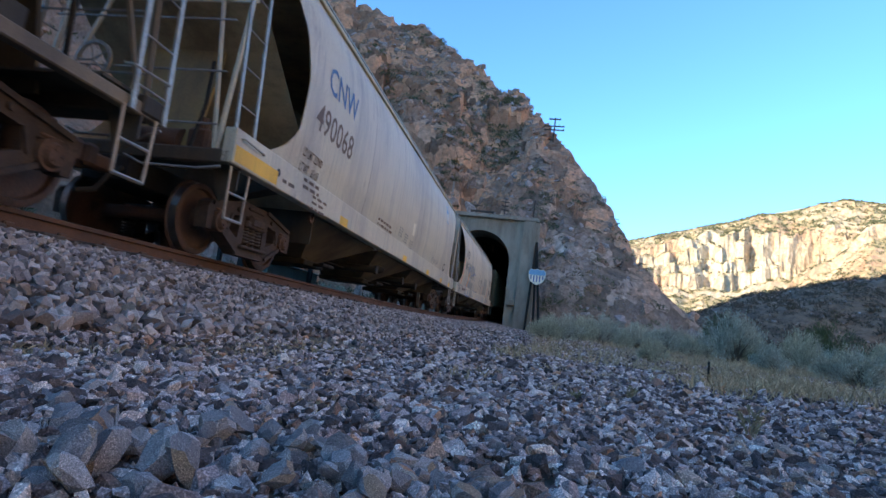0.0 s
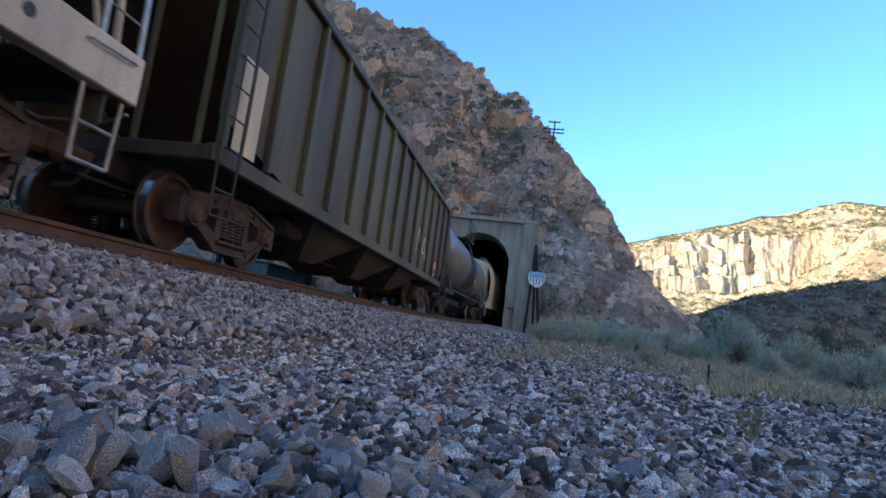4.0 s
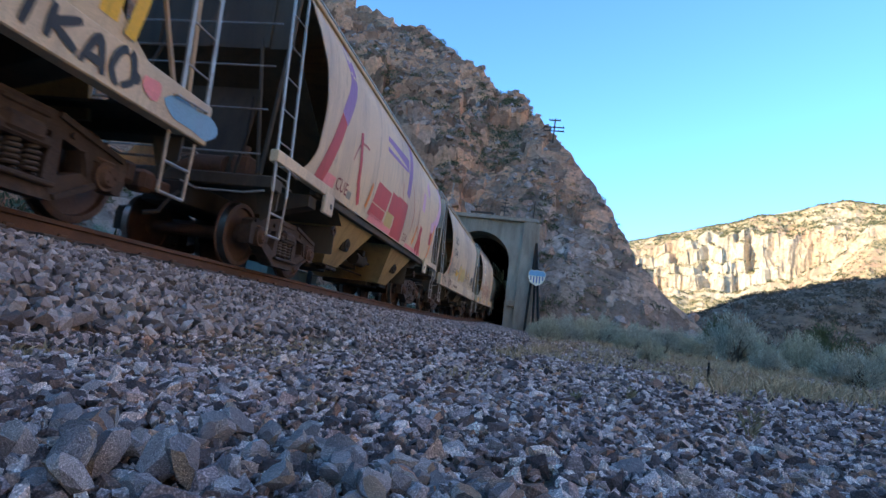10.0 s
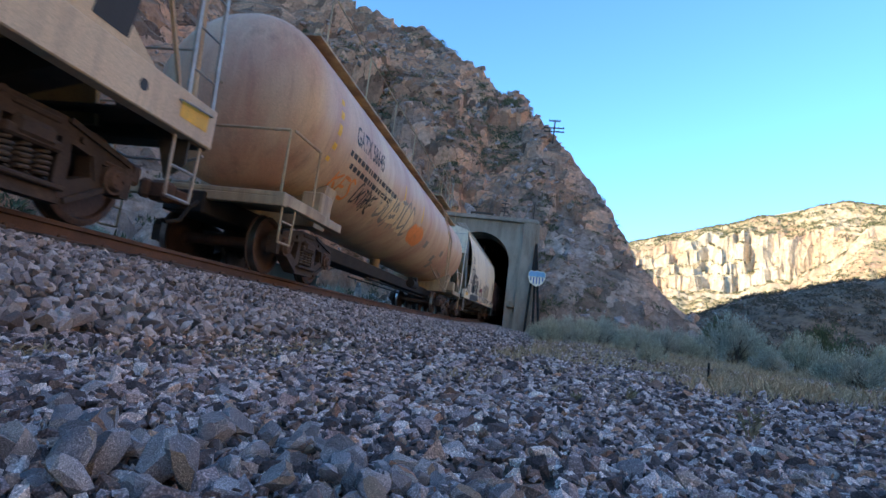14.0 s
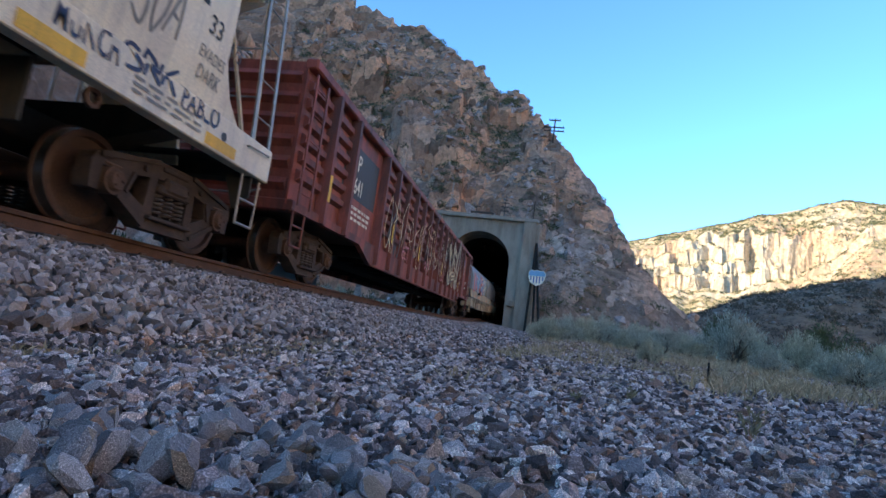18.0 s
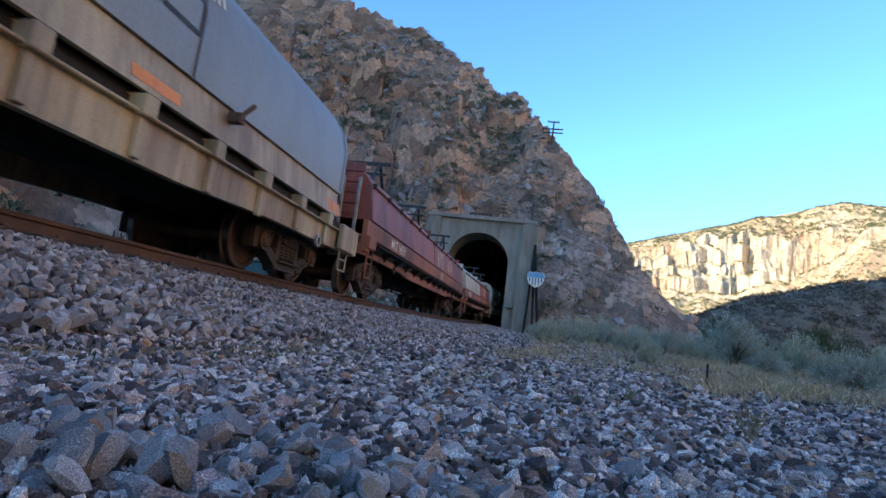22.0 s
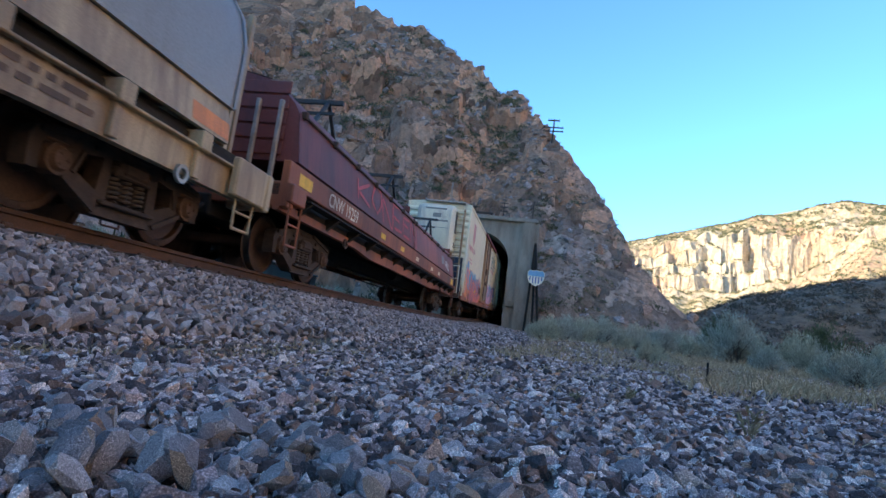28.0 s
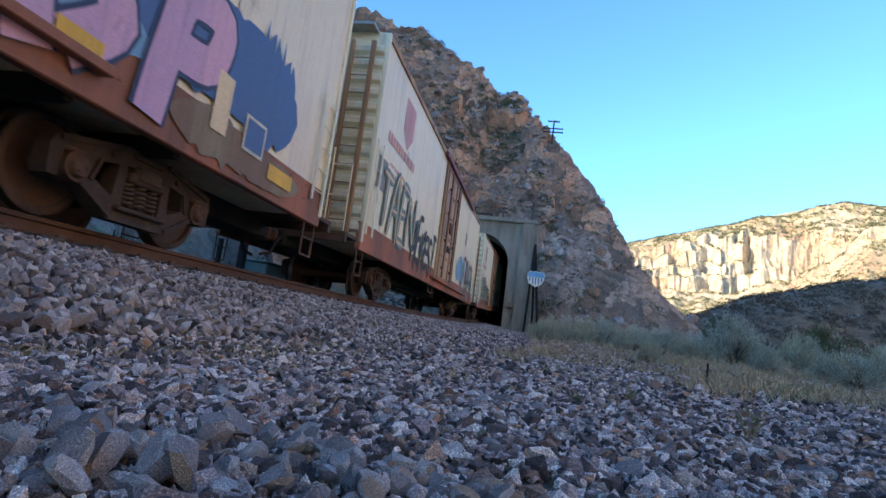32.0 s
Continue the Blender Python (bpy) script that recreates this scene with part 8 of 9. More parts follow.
    strokes(c, [[(f + 9.55, 3.7), (f + 9.8, 3.4)], [(f + 10.4, 2.5), (f + 11.1, 2.8), (f + 11.7, 3.4), (f + 12.0, 4.2)], [(f + 9.0, 2.75), (f + 9.1, 3.3)]], (0.34,), (LILAC,), sf, 0.01)
    patch(c, f + 7.6, f + 9.6, 1.48, 1.58, PINK, sf)
    patch(c, f + 1.5, f + 2.05, 1.48, 1.78, PINK, sf, lean=0.3)
    words(c, "CUE", f + 2.15, 1.62, 0.22, DARKRED, sf)
    words(c, "559", f + 7.2, 1.58, 0.2, DARKRED, sf)
    patch(c, f + 2.75, f + 2.98, 1.6, 1.74, MIDGREY, sf)

    c, L, sf, f = hopper(120.9, 132.8, 4.5, tan2, "warm grey covered hopper car with yellow sprayed smears", under, 2, 1.65, shear=olive)
    words(c, "GACX", f + 2.35, 2.95, 0.3, BLACK, sf, stretch=0.8)
    words(c, "127446", f + 2.2, 2.42, 0.32, BLACK, sf, stretch=0.8)
    patch(c, f + 1.62, f + 1.75, 1.6, 2.6, ORANGE, sf, lean=0.12)
    cloud(c, f + 4.3, f + 6.7, 1.5, 2.35, HAZE, sf, 61, 7)
    cloud(c, f + 3.5, f + 4.25, 1.68, 2.0, YELLOW, sf, 62, 4)
    strokes(c, [[(f + 4.75, 1.6), (f + 5.05, 2.1)]], (0.12,), (ORANGE,), sf, 0.01)
    strokes(c, [[(f + 3.3, 1.8), (f + 3.5, 2.3), (f + 3.75, 1.7), (f + 4.0, 2.5), (f + 3.9, 1.9), (f + 4.5, 2.1)], [(f + 4.3, 1.6), (f + 4.35, 2.2), (f + 4.9, 2.3)]], (0.035,), (MIDGREY,), sf, 0.014)
    graffiti(c, f + 1.75, f + 2.5, 1.1, 1.44, 5, (D,), sf, 69, 0.08)
    graffiti(c, f + 1.7, f + 2.9, 1.55, 2.2, 5, (MIDGREY,), sf, 63, 0.055)
    graffiti(c, f + 0.1, f + 1.0, 1.1, 1.42, 3, (D,), sf, 64, 0.09)
    bars(c, f + 2.75, 1.22, 0.3, 3, MIDGREY, sf, 0.03, 0.03)
    bars(c, f + 3.2, 1.18, 1.1, 1, D, sf, 0.10)
    graffiti(c, f + 6.6, f + 8.4, 1.7, 2.2, 4, (BLACK, YELLOW), sf, 66, 0.06)
    graffiti(c, f + 8.8, f + 11.0, 1.6, 2.1, 5, (BLACK,), sf, 67, 0.08)
    patch(c, f + 9.3, f + 9.8, 1.75, 2.15, BLACK, sf)
    graffiti(c, f + 8.0, f + 10.0, 1.1, 1.4, 6, (WHITE,), sf, 68, 0.12)
    bars(c, f + 2.7, 1.9, 0.9, 2, D, sf)

    c, L, sf, f = hopper(134.4, 145.95, 4.55, tan1, "weathered grey covered hopper car with white number panel and red graffiti", under, 2, 1.65, shear=olive)
    patch(c, f + 2.3, f + 3.75, 2.9, 3.6, WHITE, sf)
    words(c, "GACX", f + 2.42, 3.05, 0.36, BLUE, sf, stretch=0.85, off=0.009)
    patch(c, f + 2.1, f + 3.6, 2.35, 2.8, WHITE, sf)
    words(c, "12707", f + 2.2, 2.42, 0.32, BLACK, sf, stretch=0.9, off=0.009)
    patch(c, f + 2.5, f + 3.6, 3.7, 3.9, WHITE, sf)
    cloud(c, f + 2.8, f + 9.4, 1.1, 2.75, pinkish, sf, 71)
    strokes(c, [[(f + 3.55, 2.3), (f + 3.1, 1.95), (f + 3.5, 1.7), (f + 3.15, 1.3)], [(f + 3.85, 1.35), (f + 3.85, 2.3), (f + 4.4, 2.35), (f + 4.9, 1.9), (f + 4.6, 1.4), (f + 3.9, 1.35)], [(f + 5.3, 1.45), (f + 5.45, 2.35)],
                [(f + 5.8, 1.4), (f + 5.95, 2.3), (f + 6.3, 1.5), (f + 6.45, 2.3)], [(f + 6.8, 1.4), (f + 6.95, 2.2)], [(f + 7.5, 2.2), (f + 7.0, 1.75), (f + 7.6, 1.35)], [(f + 8.5, 2.05), (f + 8.0, 1.9), (f + 8.35, 1.6), (f + 7.95, 1.32)]],
            (0.46, 0.38, 0.2), (CREAM, OLDRED, pinkish), sf, 0.006)
    strokes(c, [[(f + 3.95, 1.5), (f + 4.0, 2.0)], [(f + 5.3, 1.5), (f + 5.4, 2.0)], [(f + 5.9, 1.5), (f + 6.0, 2.0)], [(f + 6.85, 1.5), (f + 6.95, 2.0)]], (0.2,), (OLDRED,), sf, 0.024)
    graffiti(c, f + 1.5, f + 2.4, 1.1, 1.42, 3, (MIDGREY,), sf, 73, 0.14)
    patch(c, f + 0.5, f + 1.1, 1.12, 1.4, YELLOW, sf)
    for y in (2.1, 4.65, 8.5, 10.95):
        patch(c, f + y, f + y + 0.45, 1.18, 1.36, YELLOW, sf)
    bars(c, f + 1.9, 2.1, 1.0, 3, D, sf)
    patch(c, f + 9.8, f + 10.2, 1.55, 1.9, BLACK, sf)

    c, L, sf, f = tank_car(147.9, 167.3, tankrust, "cream tank car heavily stained orange with rust", False, 1.5, 2.82, beige, 4.6)
    words(c, "GATX 58645", f + 2.5, 2.72, 0.36, BLACK, sf, stretch=0.7)
    bars(c, f + 2.4, 2.45, 3.4, 1, BLACK, sf, 0.1)
    bars(c, f + 2.6, 2.25, 3.0, 1, BLACK, sf, 0.1)
    patch(c, f + 1.6, f + 1.75, 2.1, 3.2, YELLOW, sf)
    for y in (6.6, 9.0):
        patch(c, f + y, f + y + 0.10, 2.5, 3.0, YELLOW, sf)
    graffiti(c, f + 2.3, f + 3.3, 1.75, 2.15, 3, (ORANGE,), sf, 81, 0.1)
    graffiti(c, f + 3.5, f + 4.7, 1.8, 2.2, 6, (BLACK,), sf, 82, 0.08)
    cloud(c, f + 4.8, f + 8.2, 1.8, 2.75, CREAM, sf, 83)
    graffiti(c, f + 5.0, f + 8.0, 1.85, 2.6, 6, (MIDGREY,), sf, 84, 0.08)
    cloud(c, f + 8.2, f + 10.0, 1.75, 2.5, ORANGE, sf, 85, 5)
    for y, z in ((10.6, 2.0), (12.6, 1.8), (13.4, 2.1), (13.0, 1.6)):
        patch(c, f + y, f + y + 0.4, z, z + 0.22, MIDGREY, sf)

    c, L, sf, f = hopper(168.5, 187.45, 4.72, white2, "dirty white covered hopper car with black and grey graffiti", under, 3, 1.2, posts=GALV, inset=1.12)
    words(c, "TILX", f + 1.9, 3.0, 0.34, BLACK, sf)
    words(c, "450939", f + 1.9, 2.5, 0.34, BLACK, sf)
    graffiti(c, f + 1.9, f + 3.4, 2.2, 2.45, 5, (BLACK,), sf, 91, 0.12)
    bars(c, f + 1.9, 2.05, 2.0, 2, BLACK, sf, 0.09)
    graffiti(c, f + 0.9, f + 1.9, 1.35, 1.75, 4, (BLACK,), sf, 92, 0.1)
    cloud(c, f + 2.7, f + 6.2, 1.05, 2.75, BLACK, sf, 93, 5)
    strokes(c, [[(f + 2.1, 1.12), (f + 3.4, 1.2), (f + 5.0, 1.22), (f + 6.6, 1.3)]], (0.34,), (BLACK,), sf, 0.006)
    words(c, "BIENE", f + 3.6, 1.32, 1.12, BLACK, sf, stretch=0.78, off=0.008)
    words(c, "BIENE", f + 3.66, 1.37, 1.04, WHITE, sf, stretch=0.80, off=0.013)
    words(c, "ONE", f + 5.95, 1.2, 0.14, WHITE, sf, off=0.012)
    words(c, "DYC", f + 6.75, 1.95, 0.34, BLACK, sf, stretch=0.7, off=0.012)
    loops = [[(f + y, 1.1), (f + y - 0.12, 1.6), (f + y + 0.12, 1.95), (f + y + 0.36, 1.6), (f + y + 0.24, 1.12), (f + y, 1.1)] for y in (7.2, 7.65, 8.05, 8.45)]
    strokes(c, [[(f + 7.05, 1.15), (f + 7.1, 1.7), (f + 7.4, 1.85), (f + 7.8, 1.8), (f + 8.2, 1.9), (f + 8.65, 1.75), (f + 8.8, 1.4)]], (0.22,), (DARKRED,), sf)
    strokes(c, loops, (0.065,), (DARKRED,), sf, 0.012)
    strokes(c, [[(f + y, 1.3), (f + y + 0.1, 1.7)] for y in (7.3, 7.75, 8.15, 8.55)], (0.04,), (MIDGREY,), sf, 0.012)
    patch(c, f + 9.2, f + 9.75, 1.5, 1.75, MIDGREY, sf)
    graffiti(c, f + 9.0, f + 10.0, 1.85, 2.25, 5, (BLACK,), sf, 95, 0.07)
    graffiti(c, f + 9.0, f + 10.2, 1.18, 1.45, 6, (BLACK,), sf, 99, 0.12)
    cloud(c, f + 9.9, f + 13.8, 1.2, 2.6, BUFF, sf, 90, 9)
    wild = [[(f + 10.0, 1.6), (f + 10.2, 2.1), (f + 10.4, 2.6)], [(f + 10.1, 1.7), (f + 10.6, 2.0), (f + 10.9, 1.6), (f + 10.7, 1.4)], [(f + 11.0, 2.3), (f + 10.9, 1.8), (f + 11.4, 1.6)], [(f + 11.2, 2.4), (f + 11.6, 2.2), (f + 11.4, 1.9), (f + 11.9, 1.7)],
            [(f + 11.9, 2.4), (f + 12.0, 1.7), (f + 12.4, 1.6), (f + 12.6, 2.2)], [(f + 12.5, 1.5), (f + 12.9, 2.5), (f + 13.1, 1.7), (f + 13.6, 1.8)], [(f + 13.2, 2.4), (f + 13.3, 1.6)], [(f + 10.4, 1.4), (f + 11.2, 1.3), (f + 12.0, 1.45), (f + 13.3, 1.35)]]
    strokes(c, wild, (0.2, 0.09), (BLACK, CREAM), sf, 0.008)
    strokes(c, [[(f + 10.3, 2.55), (f + 10.4, 2.8)], [(f + 11.5, 2.35), (f + 11.6, 2.6)], [(f + 12.8, 2.4), (f + 12.85, 2.65)]], (0.14,), (SKYBLUE,), sf, 0.006)
    graffiti(c, f + 10.4, f + 14.6, 1.18, 1.5, 10, (BLACK,), sf, 97, 0.12)
    bars(c, f + 15.9, 2.9, 1.0, 6, BLACK, sf)
    patch(c, f + 0.3, f + 1.2, 1.2, 1.36, YELLOW, sf)
    for y in (6.25, 9.2, 12.1, 15.3, 17.5):
        patch(c, f + y, f + y + 0.6, 1.07, 1.2, YELLOW, sf)
    words(c, "MUNCH", f + 15.55, 1.24, 0.24, NAVY, sf, stretch=0.52, off=0.008)
    graffiti(c, f + 16.25, f + 16.95, 1.3, 1.55, 3, (NAVY,), sf, 98, 0.12)
    words(c, "PABLO", f + 17.02, 1.27, 0.22, NAVY, sf, stretch=0.7, off=0.008)
    words(c, "33", f + 17.2, 2.15, 0.2, BLACK, sf, stretch=0.9, off=0.008)
    words(c, "1/3", f + 17.6, 2.1, 0.16, BLACK, sf, stretch=0.9, off=0.008)
    words(c, "EVADES", f + 17.15, 1.87, 0.13, MIDGREY, sf, stretch=0.7, off=0.008)
    words(c, "DARK", f + 17.2, 1.66, 0.15, MIDGREY, sf, stretch=0.7, off=0.008)
    bars(c, f + 16.4, 1.25, 0.9, 3, MIDGREY, sf, 0.03, 0.03)
    graffiti(c, f + 16.2, f + 16.8, 1.75, 2.3, 3, (MIDGREY,), sf, 96, 0.05)

    c, L, sf, f = gondola(188.35, 210.2, 3.2, boxred, "oxide red gondola car with ribbed sides and white scrawls")
    patch(c, f + 2.0, f + 4.1, 1.75, 2.75, BLACK, lambda z: 1.426, off=0.006)
    words(c, "MP", f + 2.35, 2.3, 0.32, WHITE, lambda z: 1.426, off=0.012)
    words(c, "650641", f + 2.1, 1.85, 0.32, WHITE, lambda z: 1.426, off=0.012, stretch=0.8)
    bars(c, f + 2.15, 1.55, 1.7, 3, WHITE, lambda z: 1.432, 0.06)
    flat = lambda z: 1.606
    for k in range(9):
        y = f + 4.6 + k * 1.5
        graffiti(c, y, y + 1.3, rng.uniform(1.15, 1.5), rng.uniform(1.9, 2.5), 3, (CREAM,), flat, 100 + k, 0.021, 0.1, 0.42)
        if k % 3 == 0:
            graffiti(c, y + 0.2, y + 1.4, 1.1, 2.1, 2, (BLACK,), lambda z: 1.604, 120 + k, 0.05, 0.1, 0.35)
        if k % 2:
            graffiti(c, y + 0.3, y + 1.0, 1.1, 1.4, 3, (rng.choice((PINK, CREAM)),), flat, 110 + k, 0.06, 0.1, 0.2)
    for y in (1.05, 5.25, 8.4, 12.6):
        patch(c, f + y, f + y + 0.10, 1.3, 1.75, YELLOW, lambda z: 1.602)
    panel = lambda z: 1.426
    patch(c, f + 19.15, f + 19.95, 1.98, 2.78, WHITE, panel, off=0.007, lean=0.1)
    patch(c, f + 19.23, f + 20.0, 2.5, 2.78, BLUE, panel, off=0.011, lean=0.1)
    for k in range(4):
        patch(c, f + 19.24 + k * 0.19, f + 19.32 + k * 0.19, 2.02, 2.46, DARKRED if k % 2 else BLUE, panel, off=0.011, lean=0.1)
    for y0, y1, z0, z1 in ((20.1, 20.55, 1.42, 1.45), (20.1, 20.55, 1.72, 1.75), (20.1, 20.13, 1.45, 1.72), (20.52, 20.55, 1.45, 1.72), (20.31, 20.34, 1.45, 1.72)):
        patch(c, f + y0, f + y1, z0, z1, WHITE, panel, off=0.09)
    words(c, "G-100-2", f + 17.1, 1.06, 0.12, CREAM, lambda z: 1.61, stretch=0.8)
    graffiti(c, f + 13.6, f + 16.9, 1.1, 2.75, 3, (BLACK, CREAM, BLACK), flat, 131, 0.13, 0.1, 0.2, 1.5)
    graffiti(c, f + 14.3, f + 16.5, 1.0, 1.9, 3, (CREAM,), flat, 139, 0.05, 0.2, 0.3)
    patch(c, f + 17.2, f + 17.3, 1.2, 1.5, YELLOW, lambda z: 1.602)

    c, L, sf, f = coil_car_deep(211.35, 231.35, beige, "cream coil car with blue-grey and steel hoods and bright graffiti", bluesteel, steel, (4.0, 7.0))
    up = lambda z: 1.522
    words(c, "UP 210343", f + 4.35, 0.72, 0.25, BLACK, lambda z: 1.462, stretch=0.72)
    cloud(c, f + 1.6, f + 9.2, 1.68, 2.75, SKYBLUE, sf, 121, 12)
    for k, (a, b) in enumerate(((RED, PINK), (NAVY, SKYBLUE), (CREAM, RED), (DARKRED, SALMON), (NAVY, CREAM))):
        graffiti(c, f + 1.7 + k * 1.45, f + 3.5 + k * 1.45, 1.72, 2.7, 2, (a, b, WHITE if k % 2 else None), sf, 122 + k, 0.2, 0.05, 0.15, 1.5)
    strake = lambda z: table(z, ((1.24, 1.502), (1.66, 1.432)))
    for y in (2.7, 4.55, 5.35, 10.5, 13.8):
        patch(c, f + y, f + y + 0.7, 1.30, 1.42, ORANGE, strake)
    bars(c, f + 4.0, 1.45, 0.5, 1, D, strake, 0.1)
    bars(c, f + 7.0, 1.0, 0.9, 2, D, lambda z: 1.462)
    strokes(c, [[(f + 14.55 + k * 0.11, 2.62 + 0.02 * abs(k - 2)), (f + 14.55 + k * 0.11, 3.02)] for k in range(5)], (0.06,), (WHITE,), sf, 0.006)
    patch(c, f + 14.0, f + 14.6, 2.1, 2.5, BLACK, sf)
    patch(c, f + 14.05, f + 14.55, 2.15, 2.45, steel, sf, off=0.006)
    patch(c, f + L - 1.4, f + L - 0.8, 1.28, 1.48, ORANGE, strake)

    c, L, sf, f = coil_car_red(232.4, 249.0, oxide, "oxide red coil car with faded red hoods and white lettering", ((0.0, 0.5, redhood), (0.505, 1.0, redhood)))
    words(c, "MKT 14033", f + 2.05, 1.32, 0.24, WHITE, sf, stretch=0.95)
    graffiti(c, f + 2.0, f + 8.0, 2.45, 2.72, 14, (PINK,), sf, 131, 0.07)
    graffiti(c, f + 8.9, f + 10.5, 1.75, 2.3, 6, (CREAM,), sf, 132, 0.045)
    graffiti(c, f + 9.6, f + 10.4, 1.3, 1.6, 5, (CREAM,), sf, 134, 0.06)
    graffiti(c, f + 11.4, f + 12.8, 1.8, 2.3, 6, (CREAM,), sf, 133, 0.05)

    c, L, sf, f = coil_car_red(250.2, 266.6, oxide, "oxide red coil car with one pale grey and one red hood", ((0.0, 0.495, palehood), (0.505, 1.0, redhood)), frames=(0.55, 0.85))
    words(c, "CTRN 500092", f + 1.3, 1.32, 0.23, WHITE, sf, stretch=0.82)
    patch(c, f + 0.5, f + 1.2, 1.72, 2.0, CREAM, sf)
    strokes(c, [[(f + 5.1, 1.72), (f + 5.2, 2.2), (f + 5.5, 2.5), (f + 5.75, 2.3), (f + 5.7, 1.75)], [(f + 5.9, 1.72), (f + 6.05, 2.3), (f + 6.4, 2.55), (f + 6.7, 2.2), (f + 6.6, 1.75)], [(f + 6.3, 1.75), (f + 6.4, 2.2)]], (0.16,), (MIDGREY,), sf)
    graffiti(c, f + 4.5, f + 7.6, 2.5, 2.8, 5, (WHITE, SKYBLUE), sf, 142, 0.2)
    graffiti(c, f + 11.0, f + 12.8, 1.75, 2.35, 4, (CREAM,), sf, 143, 0.07)
    graffiti(c, f + 8.8, f + 13.5, 2.46, 2.8, 10, (CREAM,), sf, 144, 0.13)
    for y in (5.0, 7.6, 10.2, 12.8):
        patch(c, f + y, f + y + 0.12, 0.82, 0.95, CREAM, lambda z: 1.382)
    patch(c, f + 12.0, f + 12.6, 1.32, 1.48, ORANGE, sf)

    c, L, sf, f = coil_car_deep(267.5, 287.95, beige, "cream coil car with two pale steel hoods", palehood, steel)
    for y in (1.2, 9.0, 16.2):
        patch(c, f + y, f + y + 0.7, 1.30, 1.42, ORANGE, strake)
    words(c, "30-72", f + 12.0, 1.35, 0.13, BLACK, strake)
    words(c, "30-46", f + 13.8, 1.35, 0.13, BLACK, strake)
    words(c, "A-110-3", f + 12.8, 0.85, 0.17, BLACK, lambda z: 1.462)
    patch(c, f + 15.0, f + 15.5, 0.95, 1.12, MIDGREY, lambda z: 1.462)
    bars(c, f + 16.8, 1.0, 0.8, 3, D, lambda z: 1.462)
    graffiti(c, f + 1.2, f + 2.4, 1.9, 2.6, 3, (BLACK, WHITE), sf, 151, 0.12)
    patch(c, f + L - 1.6, f + L - 0.9, 1.28, 1.48, ORANGE, strake)
    patch(c, f + 14.4, f + 14.9, 1.30, 1.55, BLACK, strake)

    c, L, sf, f = coil_car_red(288.75, 305.95, oxide, "oxide red coil car with a maroon planked hood", ((0.0, 0.5, maroon), (0.505, 1.0, redhood)))
    words(c, "CNW 19259", f + 1.6, 1.32, 0.24, WHITE, sf, stretch=0.9)
    patch(c, f + 0.35, f + 0.85, 1.34, 1.52, YELLOW, sf)
    for y in (5.0, 7.0, 9.0, 11.5, 13.0):
        patch(c, f + y, f + y + 0.4, 1.36, 1.48, CREAM if y > 8 else YELLOW, sf)
    graffiti(c, f + 3.0, f + 9.0, 1.8, 2.35, 6, (maroon, RED), sf, 161, 0.14)
    patch(c, f + 13.8, f + 14.4, 1.9, 2.2, MIDGREY, sf)
    graffiti(c, f + 14.6, f + 15.6, 1.8, 2.1, 3, (WHITE,), sf, 162, 0.12)
    patch(c, f + L - 0.9, f + L - 0.3, 1.32, 1.55, YELLOW, sf)

    # refrigerator cars
    def badge(c, f, sf, mat):
        patch(c, f + 2.75, f + 3.75, 4.15, 4.95, mat, sf, name="faded_emblem")
        s = Shape().add([(sf(4) + 0.004, f + 2.75, 4.15), (sf(4) + 0.004, f + 3.75, 4.15), (sf(4) + 0.004, f + 3.25, 3.75)], [(0, 1, 2)])
        part("faded_emblem", s, mat, c)
        bars(c, f + 1.6, 3.45, 2.6, 1, mat, sf, 0.24, 0.12)
        bars(c, f + 2.0, 3.0, 1.4, 2, mat, sf, 0.07, 0.1)
    faded = paint("faded_emblem_pink", (0.62, 0.34, 0.36), None, 0.6)
    c, L, sf, f = reefer(307.45, 330.7, 5.5, reeferwhite, "weathered cream refrigerator car with vivid pink and blue graffiti", rustsill)
    badge(c, f, sf, faded)
    low = lambda z: 1.585
    cloud(c, f + 1.0, f + 4.2, 1.0, 2.6, ORANGE, low, 171, 7)
    cloud(c, f + 1.1, f + 2.4, 1.9, 2.9, SKYBLUE, low, 172, 5, 0.008)
    cloud(c, f + 2.2, f + 6.6, 1.3, 2.6, SKYBLUE, low, 173, 8, 0.006)
    cloud(c, f + 3.4, f + 9.6, 0.88, 1.75, SALMON, low, 165, 12, 0.009)
    cloud(c, f + 3.0, f + 9.3, 1.3, 2.35, SKYBLUE, low, 166, 9, 0.007)
    strokes(c, [[(f + 3.35, 1.5), (f + 3.9, 2.3)], [(f + 3.7, 2.2), (f + 3.65, 0.95)], [(f + 4.0, 2.1), (f + 4.05, 1.2), (f + 4.35, 1.0), (f + 4.45, 2.1)], [(f + 4.75, 0.95), (f + 4.8, 2.0), (f + 5.2, 1.8), (f + 4.85, 1.4), (f + 5.3, 1.0)], [(f + 5.6, 1.0), (f + 5.65, 2.1), (f + 6.0, 1.5)],
                [(f + 6.2, 1.2), (f + 6.4, 2.2), (f + 6.65, 1.2)], [(f + 7.0, 1.1), (f + 7.2, 2.3)], [(f + 7.6, 1.2), (f + 7.8, 2.4), (f + 8.2, 1.3)], [(f + 8.6, 1.2), (f + 8.7, 2.3)]], (0.34, 0.22), (BLUE, SALMON), low, 0.012)
    graffiti(c, f + 1.2, f + 3.0, 1.1, 2.4, 3, (YELLOW, PINK), low, 175, 0.15, lowest=1.05)
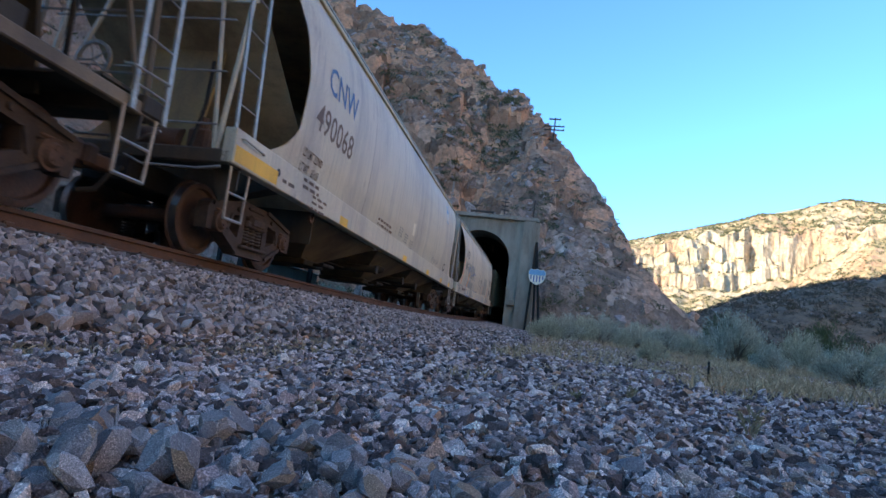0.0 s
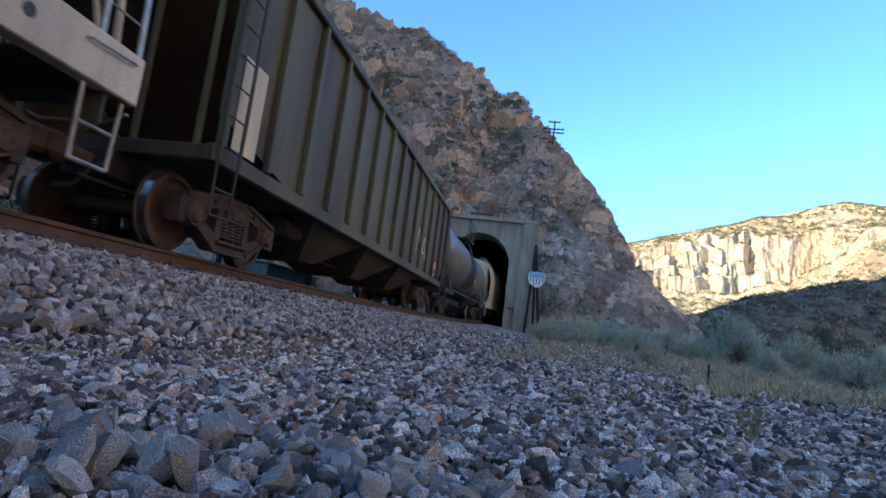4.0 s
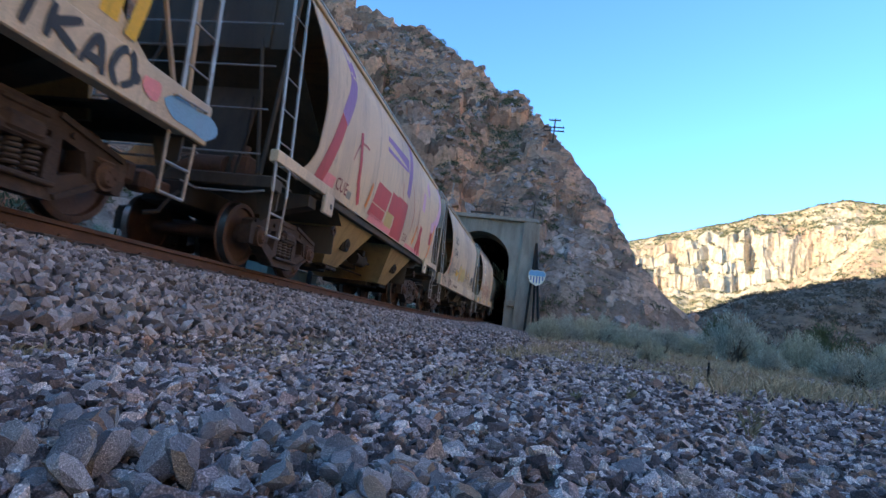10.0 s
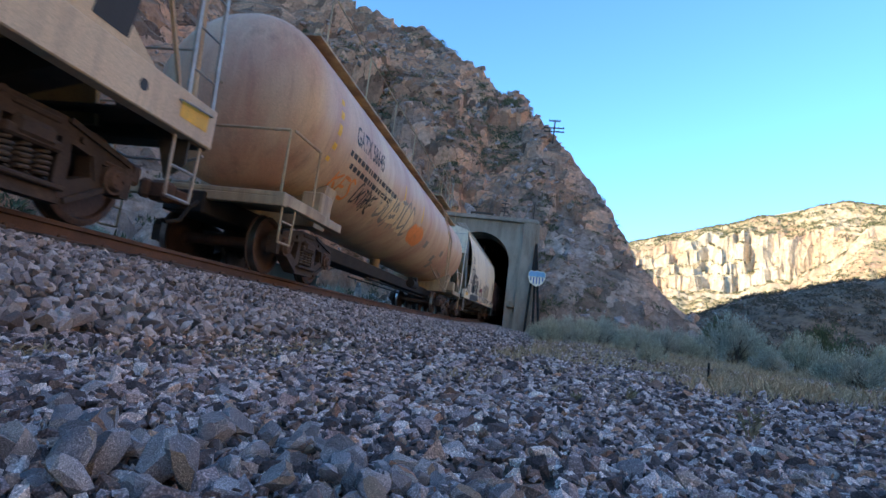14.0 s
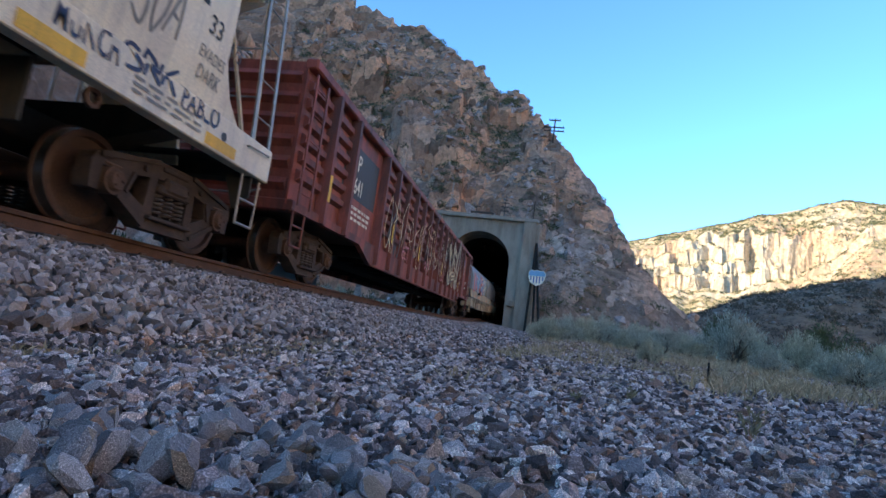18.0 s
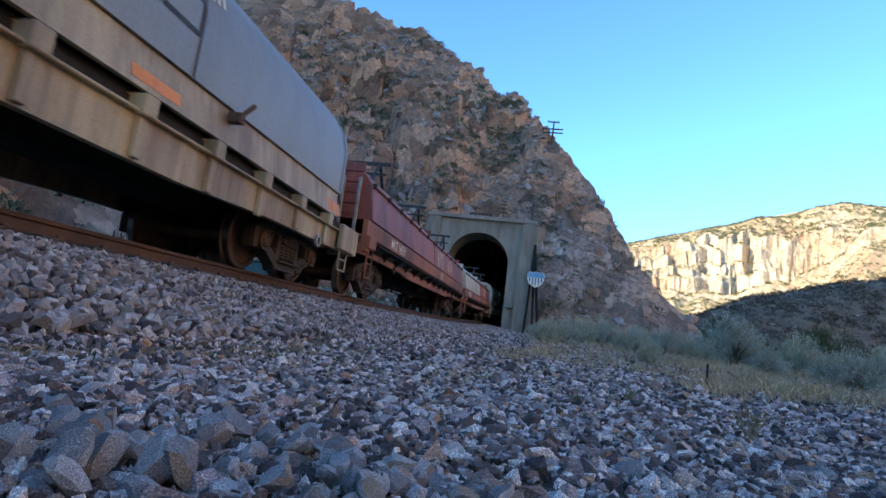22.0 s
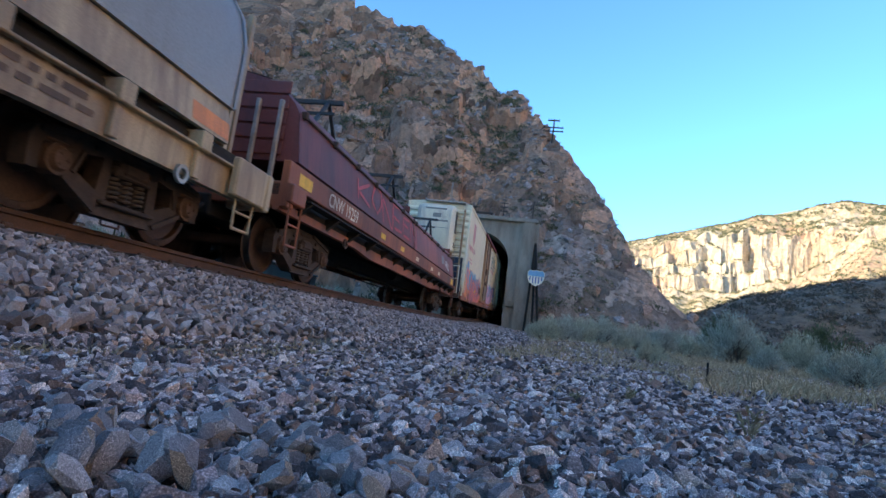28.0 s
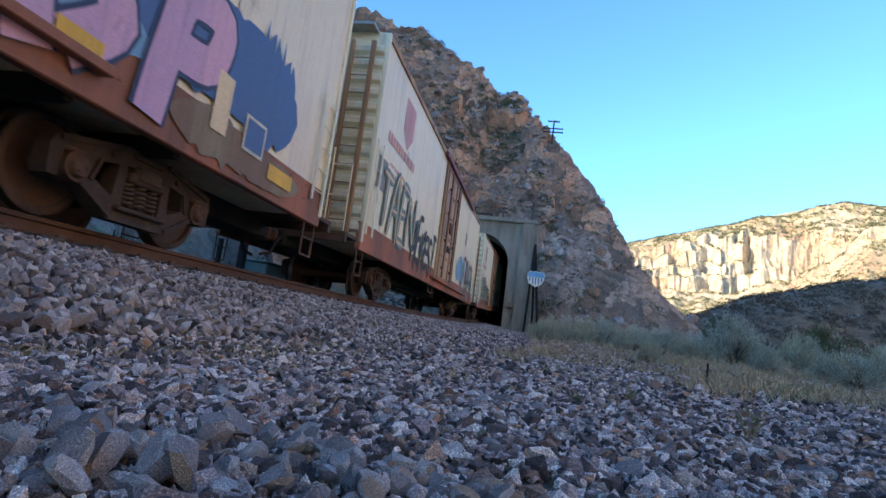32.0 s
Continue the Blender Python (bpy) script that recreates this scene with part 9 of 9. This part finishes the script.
    for y, z in ((8.0, 1.5), (8.6, 1.5)):
        patch(c, f + y, f + y + 0.45, z, z + 0.45, DARKRED, low, off=0.03)
        patch(c, f + y + 0.05, f + y + 0.4, z + 0.06, z + 0.39, BLACK, low, off=0.034)
    patch(c, f + 5.6, f + 6.3, 1.45, 1.6, YELLOW, low, off=0.03)
    patch(c, f + 8.9, f + 9.2, 1.1, 1.25, YELLOW, low, off=0.03)
    cloud(c, f + 13.4, f + 18.6, 0.98, 2.75, SKYBLUE, low, 176, 9)
    cloud(c, f + 17.8, f + 21.2, 1.3, 2.8, BLUE, low, 177, 6, 0.005)
    cloud(c, f + 18.6, f + 21.6, 0.9, 1.5, greysill, low, 170, 6, 0.007)
    strokes(c, [[(f + 13.7, 1.0), (f + 14.0, 2.35), (f + 14.35, 1.05)], [(f + 13.8, 1.5), (f + 14.25, 1.5)], [(f + 15.0, 2.2), (f + 14.6, 2.25), (f + 14.75, 1.55), (f + 15.2, 1.35), (f + 14.8, 1.0)], [(f + 15.5, 2.3), (f + 15.55, 1.2), (f + 15.95, 1.05), (f + 16.15, 1.5), (f + 15.7, 1.55)], [(f + 16.4, 1.0), (f + 16.75, 2.25), (f + 17.15, 1.0)],
                [(f + 17.9, 2.3), (f + 17.45, 2.0), (f + 17.85, 1.6), (f + 17.4, 1.15)], [(f + 18.35, 1.0), (f + 18.45, 1.75), (f + 18.6, 2.3), (f + 19.2, 2.35), (f + 19.1, 1.85), (f + 18.6, 1.75)]], (0.5, 0.4), (NAVY, LILAC), low, 0.012)
    graffiti(c, f + 10.6, f + 12.2, 1.3, 2.2, 3, (MIDGREY,), lambda z: 1.70, 178, 0.1)
    cloud(c, f + 19.8, f + 21.0, 1.5, 3.0, BLUE, low, 179, 5, 0.008)
    bars(c, f + 15.5, 4.6, 3.4, 4, TEAL, sf, 0.13, 0.12)
    bars(c, f + 15.5, 4.1, 3.4, 3, faded, sf, 0.13, 0.12)
    patch(c, f + 19.9, f + 20.4, 1.25, 1.68, WHITE, low, off=0.02)
    patch(c, f + 19.94, f + 20.36, 1.29, 1.64, BLUE, low, off=0.024)
    patch(c, f + 19.25, f + 19.55, 1.25, 1.9, CREAM, low, off=0.02)
    patch(c, f + 20.6, f + 21.3, 1.1, 1.3, YELLOW, low, off=0.02)
    patch(c, f + 17.3, f + 17.75, 1.2, 1.32, YELLOW, low, off=0.03)
    for y in (13.5, 15.0, 16.6, 18.0, 19.4):
        part("panel_seam", Shape().box(1.5635, 1.567, f + y - 0.01, f + y + 0.01, 1.45, 5.4), greysill, c)

    for a, b, seed, lab in ((331.5, 353.3, 181, "pale refrigerator car with grey-green graffiti and rusty sill"), (355.6, 377.4, 191, "pale refrigerator car with faded lettering")):
        c, L, sf, f = reefer(a, b, 5.5, reeferpale, lab, rustsill, unit=False)
        badge(c, f, sf, faded)
        patch(c, f + 1.15, f + 1.9, 2.3, 3.0, MIDGREY, sf)
        graffiti(c, f + 1.5, f + 5.0, 1.5, 2.9, 4, (TEAL, MIDGREY, CREAM), low, seed + 1, 0.14, lowest=1.0)
        graffiti(c, f + 5.0, f + 8.6, 1.2, 2.4, 6, (BLACK,), low, seed + 2, 0.1, lowest=1.0)
        cloud(c, f + 14.0, f + 17.0, 1.4, 2.8, SKYBLUE, low, seed + 3, 6)
        graffiti(c, f + 15.4, f + 20.0, 1.2, 2.8, 6, (PINK, TEAL), low, seed + 4, 0.1, lowest=1.0)
        patch(c, f + 16.0, f + 16.5, 3.4, 4.0, MIDGREY, sf)


def car_pose(sc, length, t):
    y = sc - SPEED * t
    a, b = y - length * 0.36, y + length * 0.36
    za, zb = rail_z(a), rail_z(b)
    return Matrix.Translation((TRACK_X, y, (za + zb) / 2)) @ Euler((math.atan2(zb - za, b - a), 0, 0)).to_matrix().to_4x4()


def motions():
    """The train comes out of the tunnel at an even pace; its wheels roll on the rails."""
    for car, sc, length, sets in TRAIN:
        walk(car, [(t * 0.5, car_pose(sc, length, t * 0.5)) for t in range(0, 65)])
        for w, ax, off in sets:
            def spin(t):
                return Matrix.Translation((0, ax, WHEEL_R)) @ Matrix.Rotation(SPEED * t / WHEEL_R, 4, "X")
            near, away = (sc + off - 34.0) / SPEED, (sc + off + 6.0) / SPEED
            k0, k1 = max(0, math.ceil(near * 15)), min(480, math.floor(away * 15))
            rows = [(k / 15, spin(k / 15)) for k in range(k0, k1 + 1)]
            if not rows:
                rows = [(0.0, spin(0)), (SECONDS, spin(0))]
            if rows[0][0] > 0:
                rows.insert(0, (0.0, rows[0][1]))
            if rows[-1][0] < SECONDS:
                rows.append((SECONDS, rows[-1][1]))
            walk(w, rows)


ground = build_ground()
build_hill()
build_far_hills()
build_bounce_wall()
build_portal()
build_lineside()
build_plants()
build_train()
build_track()
build_stones(ground)
motions()
